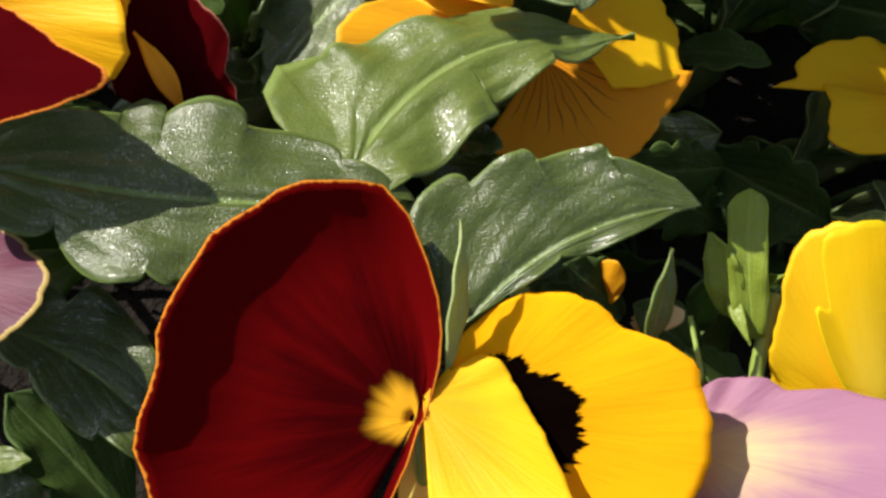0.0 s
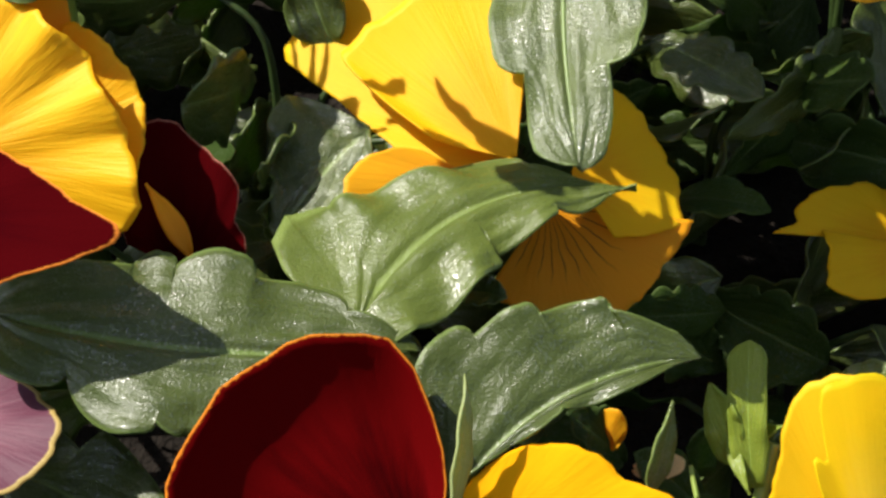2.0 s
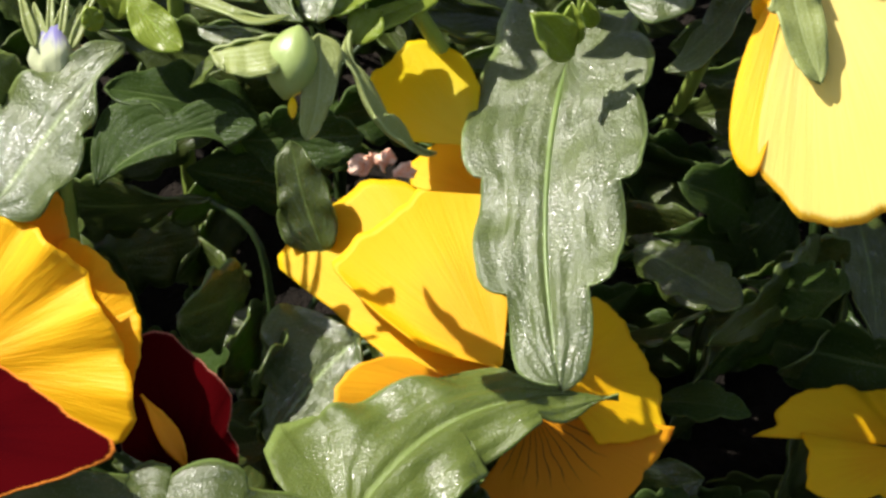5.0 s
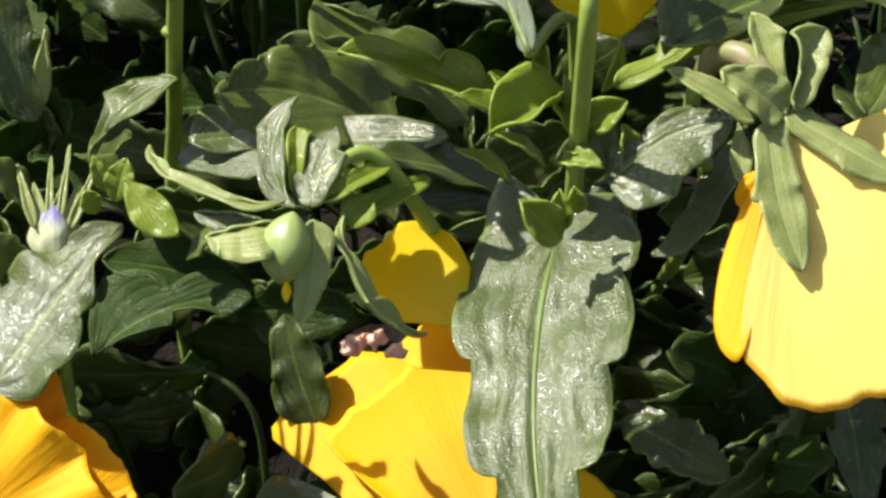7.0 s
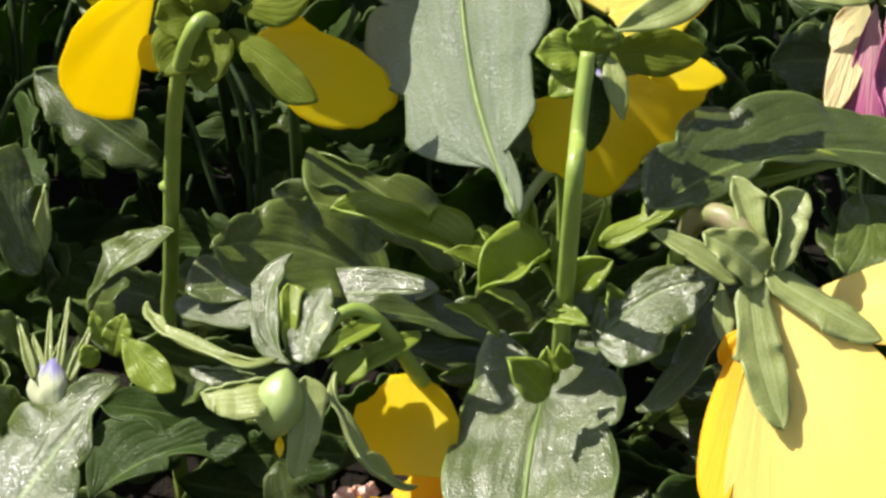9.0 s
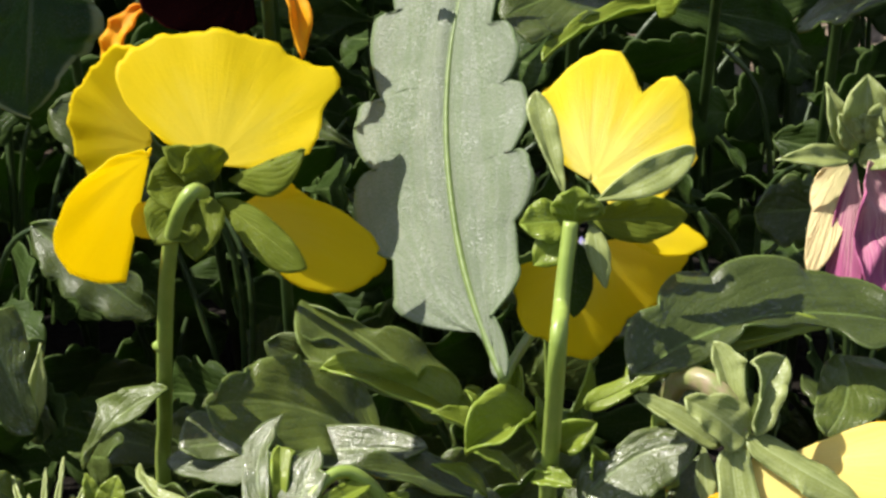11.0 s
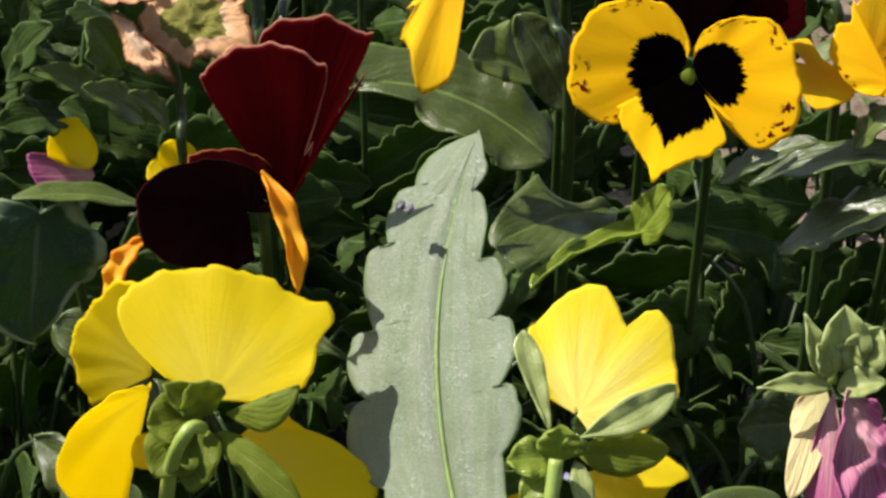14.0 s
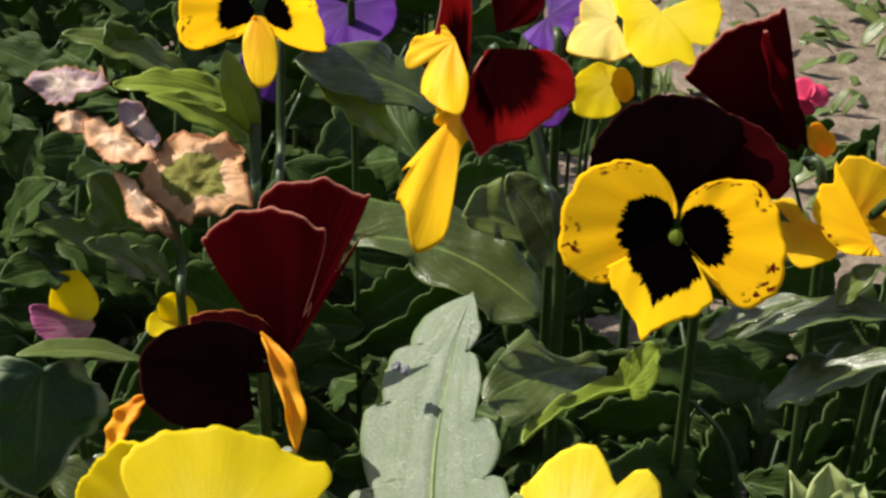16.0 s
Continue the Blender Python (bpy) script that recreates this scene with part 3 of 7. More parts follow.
def pod(centre, axis, length, width, ribs=0.05, lump=0.0, seed=0, n=18, m=24, sharp=1.0):
    """A rounded body along an axis (bud, seed capsule, spur), in mm."""
    c, ax = mm(centre), Vector(axis).normalized()
    a = ax.cross(Vector((0.2, 1, 0.3))).normalized()
    b = ax.cross(a)
    verts, uv, faces = [], [], []
    for i in range(n):
        t = i / (n - 1)
        r = width / 2000 * max(math.sin(math.pi * t), 0.02) ** (0.7 * sharp)
        for k in range(m):
            w = 2 * math.pi * k / m
            q = r * (1 + ribs * math.cos(3 * w) + lump * noise.noise((t * 4 + seed, math.cos(w) * 2, math.sin(w) * 2)))
            verts.append(c + ax * (length / 1000 * (t - 0.5)) + a * (q * math.cos(w)) + b * (q * math.sin(w)))
            uv.append((t, k / m))
    for i in range(n - 1):
        for k in range(m):
            l = (k + 1) % m
            faces.append((i * m + k, i * m + l, (i + 1) * m + l, (i + 1) * m + k))
    faces.append(tuple(range(m - 1, -1, -1)))
    faces.append(tuple((n - 1) * m + k for k in range(m)))
    return [tuple(v) for v in verts], faces, uv


def foot(plant, x=0.0, y=0.0):
    """A point in the soil under a plant, in mm."""
    p = plant.location
    return (p.x * 1000 + x, p.y * 1000 + y, p.z * 1000 - 6)


def under(p, back=60):
    """The point in the soil below and behind p, in mm."""
    x, y = p[0], p[1] + back
    return (x, y, ground_z(x / 1000, y / 1000) * 1000 - 6)


def stalk(plant, points, r0=1.3, r1=1.0, material=None, name="stem", **more):
    return sheet(name, tube(points, r0, r1, **more), material or STEM, plant)


def leaf(plant, base, tip, width, facing, material=None, stalked=False, name="leaf", label="", midrib=0.0, **more):
    """A leaf with its stalk running down to the plant's foot."""
    ob = sheet(name, blade(base, tip, width, facing, **more), material or LEAF, plant, label)
    if stalked:
        f = Vector(foot(plant))
        b, t = Vector(base), Vector(tip)
        reach = (b - f).length
        k = b + (b - t).normalized() * min(10.0, reach * 0.2) - Vector((0, 0, reach * 0.16))
        low = f + Vector(((k.x - f.x) * 0.25, (k.y - f.y) * 0.25, (k.z - f.z) * 0.5))
        sheet("leaf_stalk", tube([f, low, k, b + (t - b) * 0.03], 1.0, 0.6, 7, 16), STEM_SHADED, ob)
    if midrib:
        b, t = Vector(base), Vector(tip)
        _, across, face, length = frame_of(b, t, facing)
        arc = [4 * u * (1 - u) * length for u in (0.0, 0.15, 0.3, 0.5, 0.7, 0.93)]
        way = [b + (t - b) * u + across * (more.get("side", 0.0) * a) + face * (more.get("bow", 0.08) * a - 0.35) for u, a in zip((0.0, 0.15, 0.3, 0.5, 0.7, 0.93), arc)]
        sheet("midrib", tube(way, midrib, 0.3, 7, 30), MIDRIB, ob, "raised green midrib")
    return ob


def petal(flower, base, tip, width, facing, material, name="petal", label="", **more):
    return sheet(name, petal_sheet(base, tip, width, facing, **more), material, flower, label)


# ---- ground ----
def build_ground():
    xs = sorted({round(-0.5 + 0.02 * i, 4) for i in range(51)} | {s * d for s in (-1, 1) for d in (0.6, 0.8, 1.2, 2, 4, 8, 20, 60)})
    ys = sorted({round(-0.3 + 0.02 * i, 4) for i in range(91)} | {-60, -20, -8, -3, -1.2, -0.6, 1.7, 2, 2.6, 4, 8, 20, 60})
    verts = [(x, y, ground_z(x, y)) for x in xs for y in ys]
    n = len(ys)
    faces = [(i * n + j, (i + 1) * n + j, (i + 1) * n + j + 1, i * n + j + 1) for i in range(len(xs) - 1) for j in range(n - 1)]
    me = bpy.data.meshes.new("ground")
    me.from_pydata(verts, [], faces)
    me.polygons.foreach_set("use_smooth", [True] * len(me.polygons))
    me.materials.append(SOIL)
    return tagged(new("ground", me), "dark crumbly garden soil heaped into a flower bed, sandy beyond", "soil", kind="structure")


build_ground()


# ---- flowers and leaves that stand in the bed, front to back ----
# the front of the bed

red_flower = thing("pansy_flower", (-0.000, 0.284), "velvety dark red and golden pansy, low at the front", "flower")
stalk(red_flower, [under((-1, 290.6, 163.1)), (-1, 290.6, 163.1), (-1.3, 293.1, 176.8)], 1.2, 1.0)
petal(red_flower, (-2.3, 291.6, 177.8), (-41.1, 291.4, 188.1), 43, (-0.1, -0.64, 0.76), RED, ruffle=0.01, cup=0.03, lip=0.125, label="dark red velvety petal with a thin orange rim", seed=2, span=(-71, 282), rims=(24.1, 26, 29, 33.3, 39.3, 42.3, 42.7, 42.2, 40.7, 40.3, 41.3, 41.2, 40.4, 40.6, 39.7, 39.4, 38.3, 36.1, 32.8, 23.8, 16.2, 9.7, 4.2, 2.5, 1.5, 1.1, 0.9, 0.7, 0.7, 0.6, 0.6, 0.5, 0.5, 0.5, 0.5, 0.5, 0.6, 0.6, 0.7, 0.8, 1, 1.2, 1.8, 3.5, 21.8))
petal(red_flower, (3.3, 291.3, 177.7), (41.3, 288.8, 178), 39, (-0.1, -0.68, 0.73), EYED, ruffle=0.015, cup=0.03, label="golden petal with a ragged black blotch", seed=3, span=(-99, 73), rims=(7.4, 10.4, 13.7, 17.0, 20.2, 23.0, 25.7, 27.2, 28.7, 30.2, 34.5, 38.0, 38.3, 38.8, 39.1, 37.7, 34.4, 30.5, 26.6, 23.5, 21.1, 18.7, 16.3))
petal(red_flower, (-1.1, 291, 182.4), (16.4, 277.2, 177.1), 31, (0.23, -0.59, 0.77), YELLOW, ruffle=0.015, roll=0.15, label="pale yellow petal folded forward", seed=4, span=(-94, 47), rims=(7.5, 6.0, 10.9, 12.1, 12.9, 13.3, 13.7, 14.0, 14.4, 15.4, 16.7, 18.1, 20.1, 23.0, 26.4, 29.4, 31.2, 30.4, 29.3, 28.2, 26.3, 22.2, 18.0))
petal(red_flower, (-1.4, 295.9, 178.9), (0.7, 283.6, 167), 22, (-0, -0.75, 0.66), CREAM, ruffle=0.02, seed=5, span=(-38, 25), rims=(3.6, 4.7, 5.8, 6.9, 8.0, 9.1, 11.4, 15.8, 18.8, 19.3, 19.8, 20.4, 20.9, 21.4, 21.9, 21.7, 20.8, 19.8, 18.9, 18.0, 16.0, 12.5, 9.0))
leaf(red_flower, (2.4, 295.5, 183.6), (4.7, 305.7, 204.5), 4.5, (0.78, -0.37, 0.5), bow=0.03, lobes=0, shape="lance", material=SEPAL, stalked=False, name="sepal", nu=22, nv=7, seed=6)

mauve_flower = thing("pansy_flower", (0.063, 0.284), "faded mauve pansy with yellowish streaked petals", "flower")
stalk(mauve_flower, [under((44.3, 288.8, 157.6)), (44.3, 288.8, 157.6), (40, 292.9, 170.1)], 1.2, 1.0)
petal(mauve_flower, (39.2, 293.4, 170.8), (82.2, 282, 179.2), 46, (-0, -0.5, 0.87), MAUVE_PALE, ruffle=0.012, roll=0.06, seed=7, span=(-83, 77), rims=(9.4, 10.6, 11.8, 13.0, 14.3, 15.5, 16.7, 17.9, 23.3, 29.1, 37.9, 43.3, 46.2, 44.6, 42.3, 39.4, 35.7, 32.1, 28.4, 25.1, 22.0, 18.8, 15.7))

edge_flower = thing("pansy_flower", (0.068, 0.307), "yellow pansy folded along its petals", "flower")
stalk(edge_flower, [under((74.3, 295.2, 156.4)), (74.3, 295.2, 156.4), (70.2, 299.6, 167.7)], 1.2, 1.0)
petal(edge_flower, (68.5, 298.4, 169.3), (61.4, 314.1, 197.9), 33, (-0.33, -0.64, 0.69), YELLOW, ruffle=0.03, seed=8, span=(-66, 29), rims=(15.5, 16.2, 16.9, 17.6, 18.3, 19.1, 20.1, 21.1, 22.2, 23.4, 24.6, 27.2, 30.0, 31.9, 32.7, 32.8, 32.8, 32.8, 32.5, 31.1, 26.5, 21.1, 15.6))
petal(edge_flower, (69, 294.5, 172.6), (68.5, 310.5, 199.8), 32, (0.09, -0.64, 0.76), LEMON, ruffle=0.025, seed=9, span=(-44, 74), rims=(5.7, 11.1, 16.4, 21.8, 20.6, 31.0, 31.8, 32.2, 32.2, 31.9, 31.5, 31.1, 29.5, 27.5, 25.5, 23.4, 21.7, 20.2, 18.8, 17.3, 15.8, 14.4, 12.9))

front_plant = thing("pansy_plant", (-0.011, 0.321), "pansy plant with broad dark scalloped leaves catching the sun", "plant")
leaf(front_plant, (-73.8, 327.1, 201.5), (-2.5, 320.6, 198), 32.9, (-0.2, -0.45, 0.87), wave=0.04, fold=-0.05, nv=27, nu=90, rib=0.016, side=0.061, seed=10, bow=0.03, left=((0.262, 9.6), (0.34, 11), (0.424, 13), (0.437, 10.9), (0.592, 13.2), (0.618, 10.2), (0.773, 9.3), (0.835, 5.9), (0.944, 2.7)), right=((0.201, 12.6), (0.235, 10.2), (0.437, 19.7), (0.454, 18.3), (0.544, 18.6), (0.6, 16.3), (0.808, 11.6)))
leaf(front_plant, (-12.3, 325.7, 199.4), (33.4, 350.7, 209), 34, (-0.35, -0.44, 0.83), material=LEAF_PALE, wave=0.04, fold=-0.05, nv=27, nu=90, rib=0.014, side=-0.19, seed=11, bow=0.03, left=((0.031, 26.7), (0.147, 24.5), (0.62, 20.5), (0.757, 13.5), (0.892, 4.8)), right=((0.092, 7), (0.132, 7.3), (0.488, 2.6), (0.476, 0.1), (0.734, -1.2), (0.735, -3), (0.903, -1.2)))
leaf(front_plant, (2, 298.8, 183.1), (41.5, 315.7, 200.1), 23.4, (-0.02, -0.6, 0.8), wave=0.04, fold=0.1, nv=27, nu=90, rib=0.012, side=-0.122, seed=12, bow=0.03, left=((0.355, 24.4), (0.387, 21.9), (0.596, 21.6), (0.614, 19.2), (0.827, 16.5), (0.828, 13.7), (0.964, 6.2)), right=((0.238, -3), (0.291, -2.9), (0.481, -3.2), (0.502, -3.6), (0.902, -1)))
leaf(front_plant, (-70.3, 318.1, 176.1), (-40.9, 301.3, 164.3), 21, (-0.1, -0.47, 0.88), side=-0.069, seed=13, fold=0.06, bow=0.03, left=((0.097, 10.7), (0.251, 9.5), (0.318, 14.4)), right=((0.253, 4.2), (0.28, 2.9), (0.71, 6.6), (0.717, 5.2), (0.934, 4.9)), nv=19, rib=0.01)
leaf(front_plant, (-48.6, 303.3, 146), (-67.9, 312.6, 165.5), 18.4, (0.2, -0.37, 0.91), lobes=4, bow=0.05, material=LEAF_SHADED, seed=14)
leaf(front_plant, (-63, 295, 146.4), (-70.2, 299.6, 161.3), 13.6, (-0, -0.38, 0.93), lobes=2, bow=0.05, seed=15)
leaf(front_plant, (-73.2, 301.1, 160), (-62.3, 298.8, 163.7), 5.4, (-0, -0.38, 0.93), lobes=0, bow=0.05, material=LEAF_PALE, seed=16)
leaf(front_plant, (3.6, 339.3, 196.4), (11.7, 335.3, 197.7), 6.5, (-0, -0.38, 0.93), lobes=0, bow=0.05, seed=17)
leaf(front_plant, (33.3, 303.9, 181.8), (36.9, 309.5, 196.4), 4.4, (0.51, -0.55, 0.65), bow=0.04, name="stipule", material=LEAF_PALE, lobes=0, shape="lance", stalked=False, nu=22, nv=7, seed=18)
leaf(front_plant, (50.6, 309.3, 179.2), (49.8, 321.3, 199.2), 6.4, (-0.41, -0.68, 0.61), shape="strap", name="shoot", material=SHOOT, lobes=0, stalked=False, nu=22, nv=7, seed=19)
leaf(front_plant, (46.9, 313, 180.8), (43.6, 318.2, 193.2), 6.3, (-0.41, -0.68, 0.61), shape="ovate", name="shoot", material=SHOOT, side=0.08, lobes=0, stalked=False, nu=22, nv=7, seed=20)
leaf(front_plant, (46.9, 315.6, 184.4), (49.5, 305.5, 180.8), 2.3, (-0.39, -0.54, 0.75), name="shoot", material=SHOOT, lobes=0, shape="lance", stalked=False, nu=22, nv=7, seed=21)
leaf(front_plant, (51.8, 315.5, 184.4), (54.7, 311.8, 189.6), 2.3, (-0.39, -0.54, 0.75), name="shoot", material=SHOOT, lobes=0, shape="lance", stalked=False, nu=22, nv=7, seed=22)
stalk(front_plant, [under((49.7, 302, 162.3)), (49.7, 302, 162.3), (51.3, 308.3, 174.3), (53.7, 313.4, 184.9)], 1.3, 1.2, material=STEM)
stalk(front_plant, [under((42.6, 307.3, 169.5)), (42.6, 307.3, 169.5), (40.4, 309.8, 183.2)], 0.6, 0.4, material=STEM)
leaf(front_plant, (30.8, 321, 174.7), (21.3, 319.4, 186.1), 11.0, (0.1, -0.38, 0.92), lobes=3, bow=0.05, material=LEAF_SHADED, seed=23)
leaf(front_plant, (43, 312.8, 171.9), (31.8, 314.1, 182.2), 10.0, (0.1, -0.38, 0.92), lobes=3, bow=0.05, material=LEAF_SHADED, seed=24)
leaf(front_plant, (51.9, 308.5, 166.1), (39.6, 308.3, 177.7), 8.1, (0.1, -0.3, 0.95), lobes=3, bow=0.05, material=LEAF_SHADED, seed=25)
leaf(front_plant, (65.4, 328.3, 185.1), (75.1, 324.8, 190.6), 5.5, (0.1, -0.3, 0.95), lobes=0, bow=0.05, material=LEAF_PALE, seed=26)
petal(front_plant, (32.3, 317.3, 176.4), (40.2, 313, 180.8), 4.5, (-0, -0.61, 0.79), IVORY, ruffle=0.06, name="fallen_petal", seed=27)
petal(front_plant, (27, 320.5, 177.4), (29.5, 322.3, 185), 5.5, (-0, -0.61, 0.79), ORANGE, ruffle=0.06, name="fallen_petal", seed=28)
petal(front_plant, (-78.9, 317.8, 186.4), (-58.2, 310.2, 189.8), 23, (0.2, -0.37, 0.91), MAUVE, ruffle=0.02, name="fallen_petal", label="withered mauve petal with a browning edge", seed=29, span=(-90, 51), rims=(11.4, 11.7, 12.0, 12.3, 12.6, 12.8, 13.1, 13.6, 14.4, 15.3, 16.2, 17.2, 18.9, 20.6, 22.2, 22.4, 22.6, 22.4, 21.9, 21.4, 20.4, 19.3, 18.2))

left_flower = thing("pansy_flower", (-0.076, 0.356), "golden pansy seen from the side with a dark red lower petal", "flower")
stalk(left_flower, [under((-80, 351.6, 190.5)), (-80, 351.6, 190.5), (-78.6, 351.1, 211.8)], 1.2, 1.0)
petal(left_flower, (-80.1, 346.7, 218), (-47.7, 343.3, 225.6), 35, (0.48, -0.69, 0.55), GOLD, ruffle=0.035, waves=13, pleat=0.014, cup=0.02, seed=30, span=(-82, 73), rims=(26.9, 26.8, 26.7, 27.3, 27.8, 28.4, 28.7, 29.0, 29.2, 29.4, 30.1, 31.0, 31.9, 33.0, 34.2, 35.0, 32.6, 23.4, 17.6, 15.5, 13.4, 11.3, 9.2))
petal(left_flower, (-77.1, 357.7, 227.6), (-67.9, 370.3, 245.2), 24, (0.19, -0.7, 0.68), ORANGE, ruffle=0.02, seed=31, span=(-47, 60), rims=(18.4, 19.0, 19.7, 20.3, 21.0, 21.6, 22.1, 22.5, 23.1, 23.9, 23.9, 23.8, 23.5, 22.7, 21.9, 21.1, 20.5, 20.0, 19.4, 18.6, 17.7, 16.8, 15.9))
petal(left_flower, (-63.8, 350.8, 218.7), (-47.1, 351.3, 225), 20, (0.4, -0.66, 0.64), GOLD, ruffle=0.04, seed=32, span=(-63, 67), rims=(18.5, 19.5, 19.5, 19.3, 18.9, 18.5, 18.1, 18.0, 17.8, 17.6, 17.6, 17.5, 17.4, 17.3, 17.1, 16.8, 16.8, 16.8, 16.9, 16.4, 15.9, 15.4, 14.8))
leaf(left_flower, (-39.9, 341.3, 201.3), (-47.3, 346.4, 212.8), 3.8, (0.31, -0.67, 0.68), material=ORANGE, name="petal", label="orange streak of a folded petal", lobes=0, shape="lance", stalked=False, nu=22, nv=7, seed=33)
petal(left_flower, (-41.1, 343.4, 196.3), (-40.9, 356.2, 219.7), 27, (-0.1, -0.58, 0.81), CRIMSON, ruffle=0.02, seed=34, span=(-62, 78), rims=(11.6, 13.0, 14.4, 15.8, 17.3, 18.7, 21.9, 26.1, 26.6, 25.4, 23.3, 21.6, 20.1, 19.3, 18.4, 15.7, 12.5, 12.1, 11.7, 11.3, 10.9, 10.5, 10.1))
petal(left_flower, (-81.8, 329.8, 217.9), (-50, 319.6, 220.1), 34, (0.05, -0.55, 0.84), DARK_RED, ruffle=0.01, seed=35, span=(-92, 63), rims=(16.5, 16.6, 16.6, 16.6, 16.6, 16.6, 16.6, 16.6, 16.6, 16.6, 16.7, 16.7, 17.1, 17.8, 18.4, 19.2, 19.9, 20.7, 22.4, 24, 25.6, 27.5, 31.1, 34.8, 35.1, 31.5, 29.3, 27.1, 24.9, 23.6, 22.5, 21.2, 20.5, 19.9, 19.3, 18.5, 17.9, 17.2, 16.6, 16, 15.2))

middle_flower = thing("pansy_flower", (0.016, 0.359), "broad bright yellow pansy half hidden behind leaves", "flower")
stalk(middle_flower, [under((19.6, 358.1, 178.4)), (19.6, 358.1, 178.4), (16.5, 363.4, 194.1)], 1.2, 1.0)
petal(middle_flower, (13.8, 362.9, 206.8), (-20.8, 393.6, 217.8), 49, (-0.27, -0.43, 0.86), YELLOW, ruffle=0.012, seed=36, span=(-105, 28), rims=(12.1, 11.9, 11.7, 11.6, 11.6, 11.7, 11.8, 12.1, 12.4, 12.7, 13.2, 13.9, 14.7, 15.6, 16.7, 18.2, 20.1, 22.3, 25.3, 29.3, 35.3, 48, 49.1, 48.5, 48.3, 47.9, 47.5, 46.7, 44.9, 42.2, 37.5))
petal(middle_flower, (13.7, 359.2, 209.2), (-6.3, 385.6, 223.5), 38, (-0.27, -0.43, 0.86), YELLOW, ruffle=0.015, seed=37, span=(-38, 40), rims=(15, 17.3, 20.7, 25.9, 31.8, 37.7, 37.5, 37.3, 36.9, 36.6, 36.5, 36.6, 36.7, 37, 37.5, 37.7, 37.8, 36.7, 35.8, 33.7, 31, 28.8, 27), lip=0.03)
petal(middle_flower, (22.9, 359.5, 206.2), (41.8, 360.6, 200.7), 21, (-0.05, -0.51, 0.86), YELLOW, ruffle=0.02, seed=38, span=(-75, 48), rims=(18.2, 18.9, 19.2, 18.6, 18.3, 18.1, 17.9, 17.9, 18.1, 18.4, 18.7, 19.3, 19.4, 19.5, 19.8, 20.3, 20.7, 19.1, 17.8, 16.2, 14.9, 14, 13.2))
petal(middle_flower, (19.1, 358.4, 201.1), (30.5, 345, 186.9), 25, (0.1, -0.84, 0.54), AMBER, ruffle=0.02, seed=39, span=(-53, 65), rims=(25.4, 24.3, 23.5, 23, 22.6, 22.5, 22.4, 22.6, 22.9, 22.7, 22.3, 22, 21.5, 21.2, 21, 20.7, 20, 19.5, 19.1, 19, 18.8, 18.8, 19))
petal(middle_flower, (9.4, 360, 203.5), (-13.8, 358.2, 208.2), 26, (-0.18, -0.57, 0.8), ORANGE, ruffle=0.03, seed=40, span=(-45, 22), rims=(13.3, 14.6, 15.9, 17.2, 18.5, 19.8, 21.1, 22.4, 23.4, 24.2, 25.1, 25.8, 25.3, 24.9, 24.4, 23.6, 22.7, 21.8, 20.1, 18.5, 16.7, 14.9, 13.1))

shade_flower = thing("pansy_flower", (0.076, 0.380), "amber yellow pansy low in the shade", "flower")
stalk(shade_flower, [under((88.3, 376.7, 159.4)), (88.3, 376.7, 159.4), (87.5, 375.4, 175.8)], 1.2, 1.0)
petal(shade_flower, (87.8, 374.4, 181.6), (62.3, 372.2, 189.3), 29, (0, -0.47, 0.88), YELLOW, ruffle=0.03, seed=41, span=(-7, 115), rims=(29.3, 24.3, 25.5, 23.8, 22.1, 20.3, 18.5, 17.1, 16.0, 15.0, 13.9, 12.8, 12.1, 12.0, 12.0, 11.9, 11.8, 11.8, 11.7, 11.6, 11.6, 11.5, 11.5))
petal(shade_flower, (89, 370.6, 183), (69.8, 364, 183.9), 23, (0, -0.47, 0.88), YELLOW, ruffle=0.03, seed=42, span=(-75, 22), rims=(9.3, 9.5, 9.8, 10.1, 10.3, 10.6, 10.9, 11.1, 11.4, 11.8, 13.9, 16.1, 18.2, 20.3, 21.8, 22.6, 22.1, 21.6, 21.0, 20.2, 20.0, 20.6, 21.1))

back_plant = thing("pansy_plant", (-0.016, 0.367), "pansy plant with scalloped leaves lying in the shade", "plant")
leaf(back_plant, (-11.2, 370.9, 208.1), (-26.9, 354.6, 197.1), 25.2, (-0.21, -0.61, 0.76), side=0.03, seed=43, fold=0.06, bow=0.03, left=((0.504, 9.3),), right=((0.23, 15.9), (0.465, 12.4), (0.666, 9.6), (0.692, 6.5), (0.949, 2.9)), material=LEAF_SILVER, rib=0.02, nv=21)
leaf(back_plant, (-18.1, 388.7, 214.8), (-23.9, 396.3, 233.8), 11.4, (-0.31, -0.74, 0.6), side=-0.033, seed=44, fold=0.06, bow=0.03, left=((0.377, 6.9), (0.465, 5.7), (0.845, 4.1), (0.929, 2.7)), right=((0.445, 4.5),))
leaf(back_plant, (42.3, 375.5, 190.7), (58.5, 367.8, 193.5), 9.2, (0, -0.35, 0.94), lobes=3, material=LEAF_SHADED, seed=45)

# the middle of the bed

rosette_plant = thing("pansy_plant", (0.021, 0.390), "bushy pansy plant with a rosette of young toothed leaves", "plant")
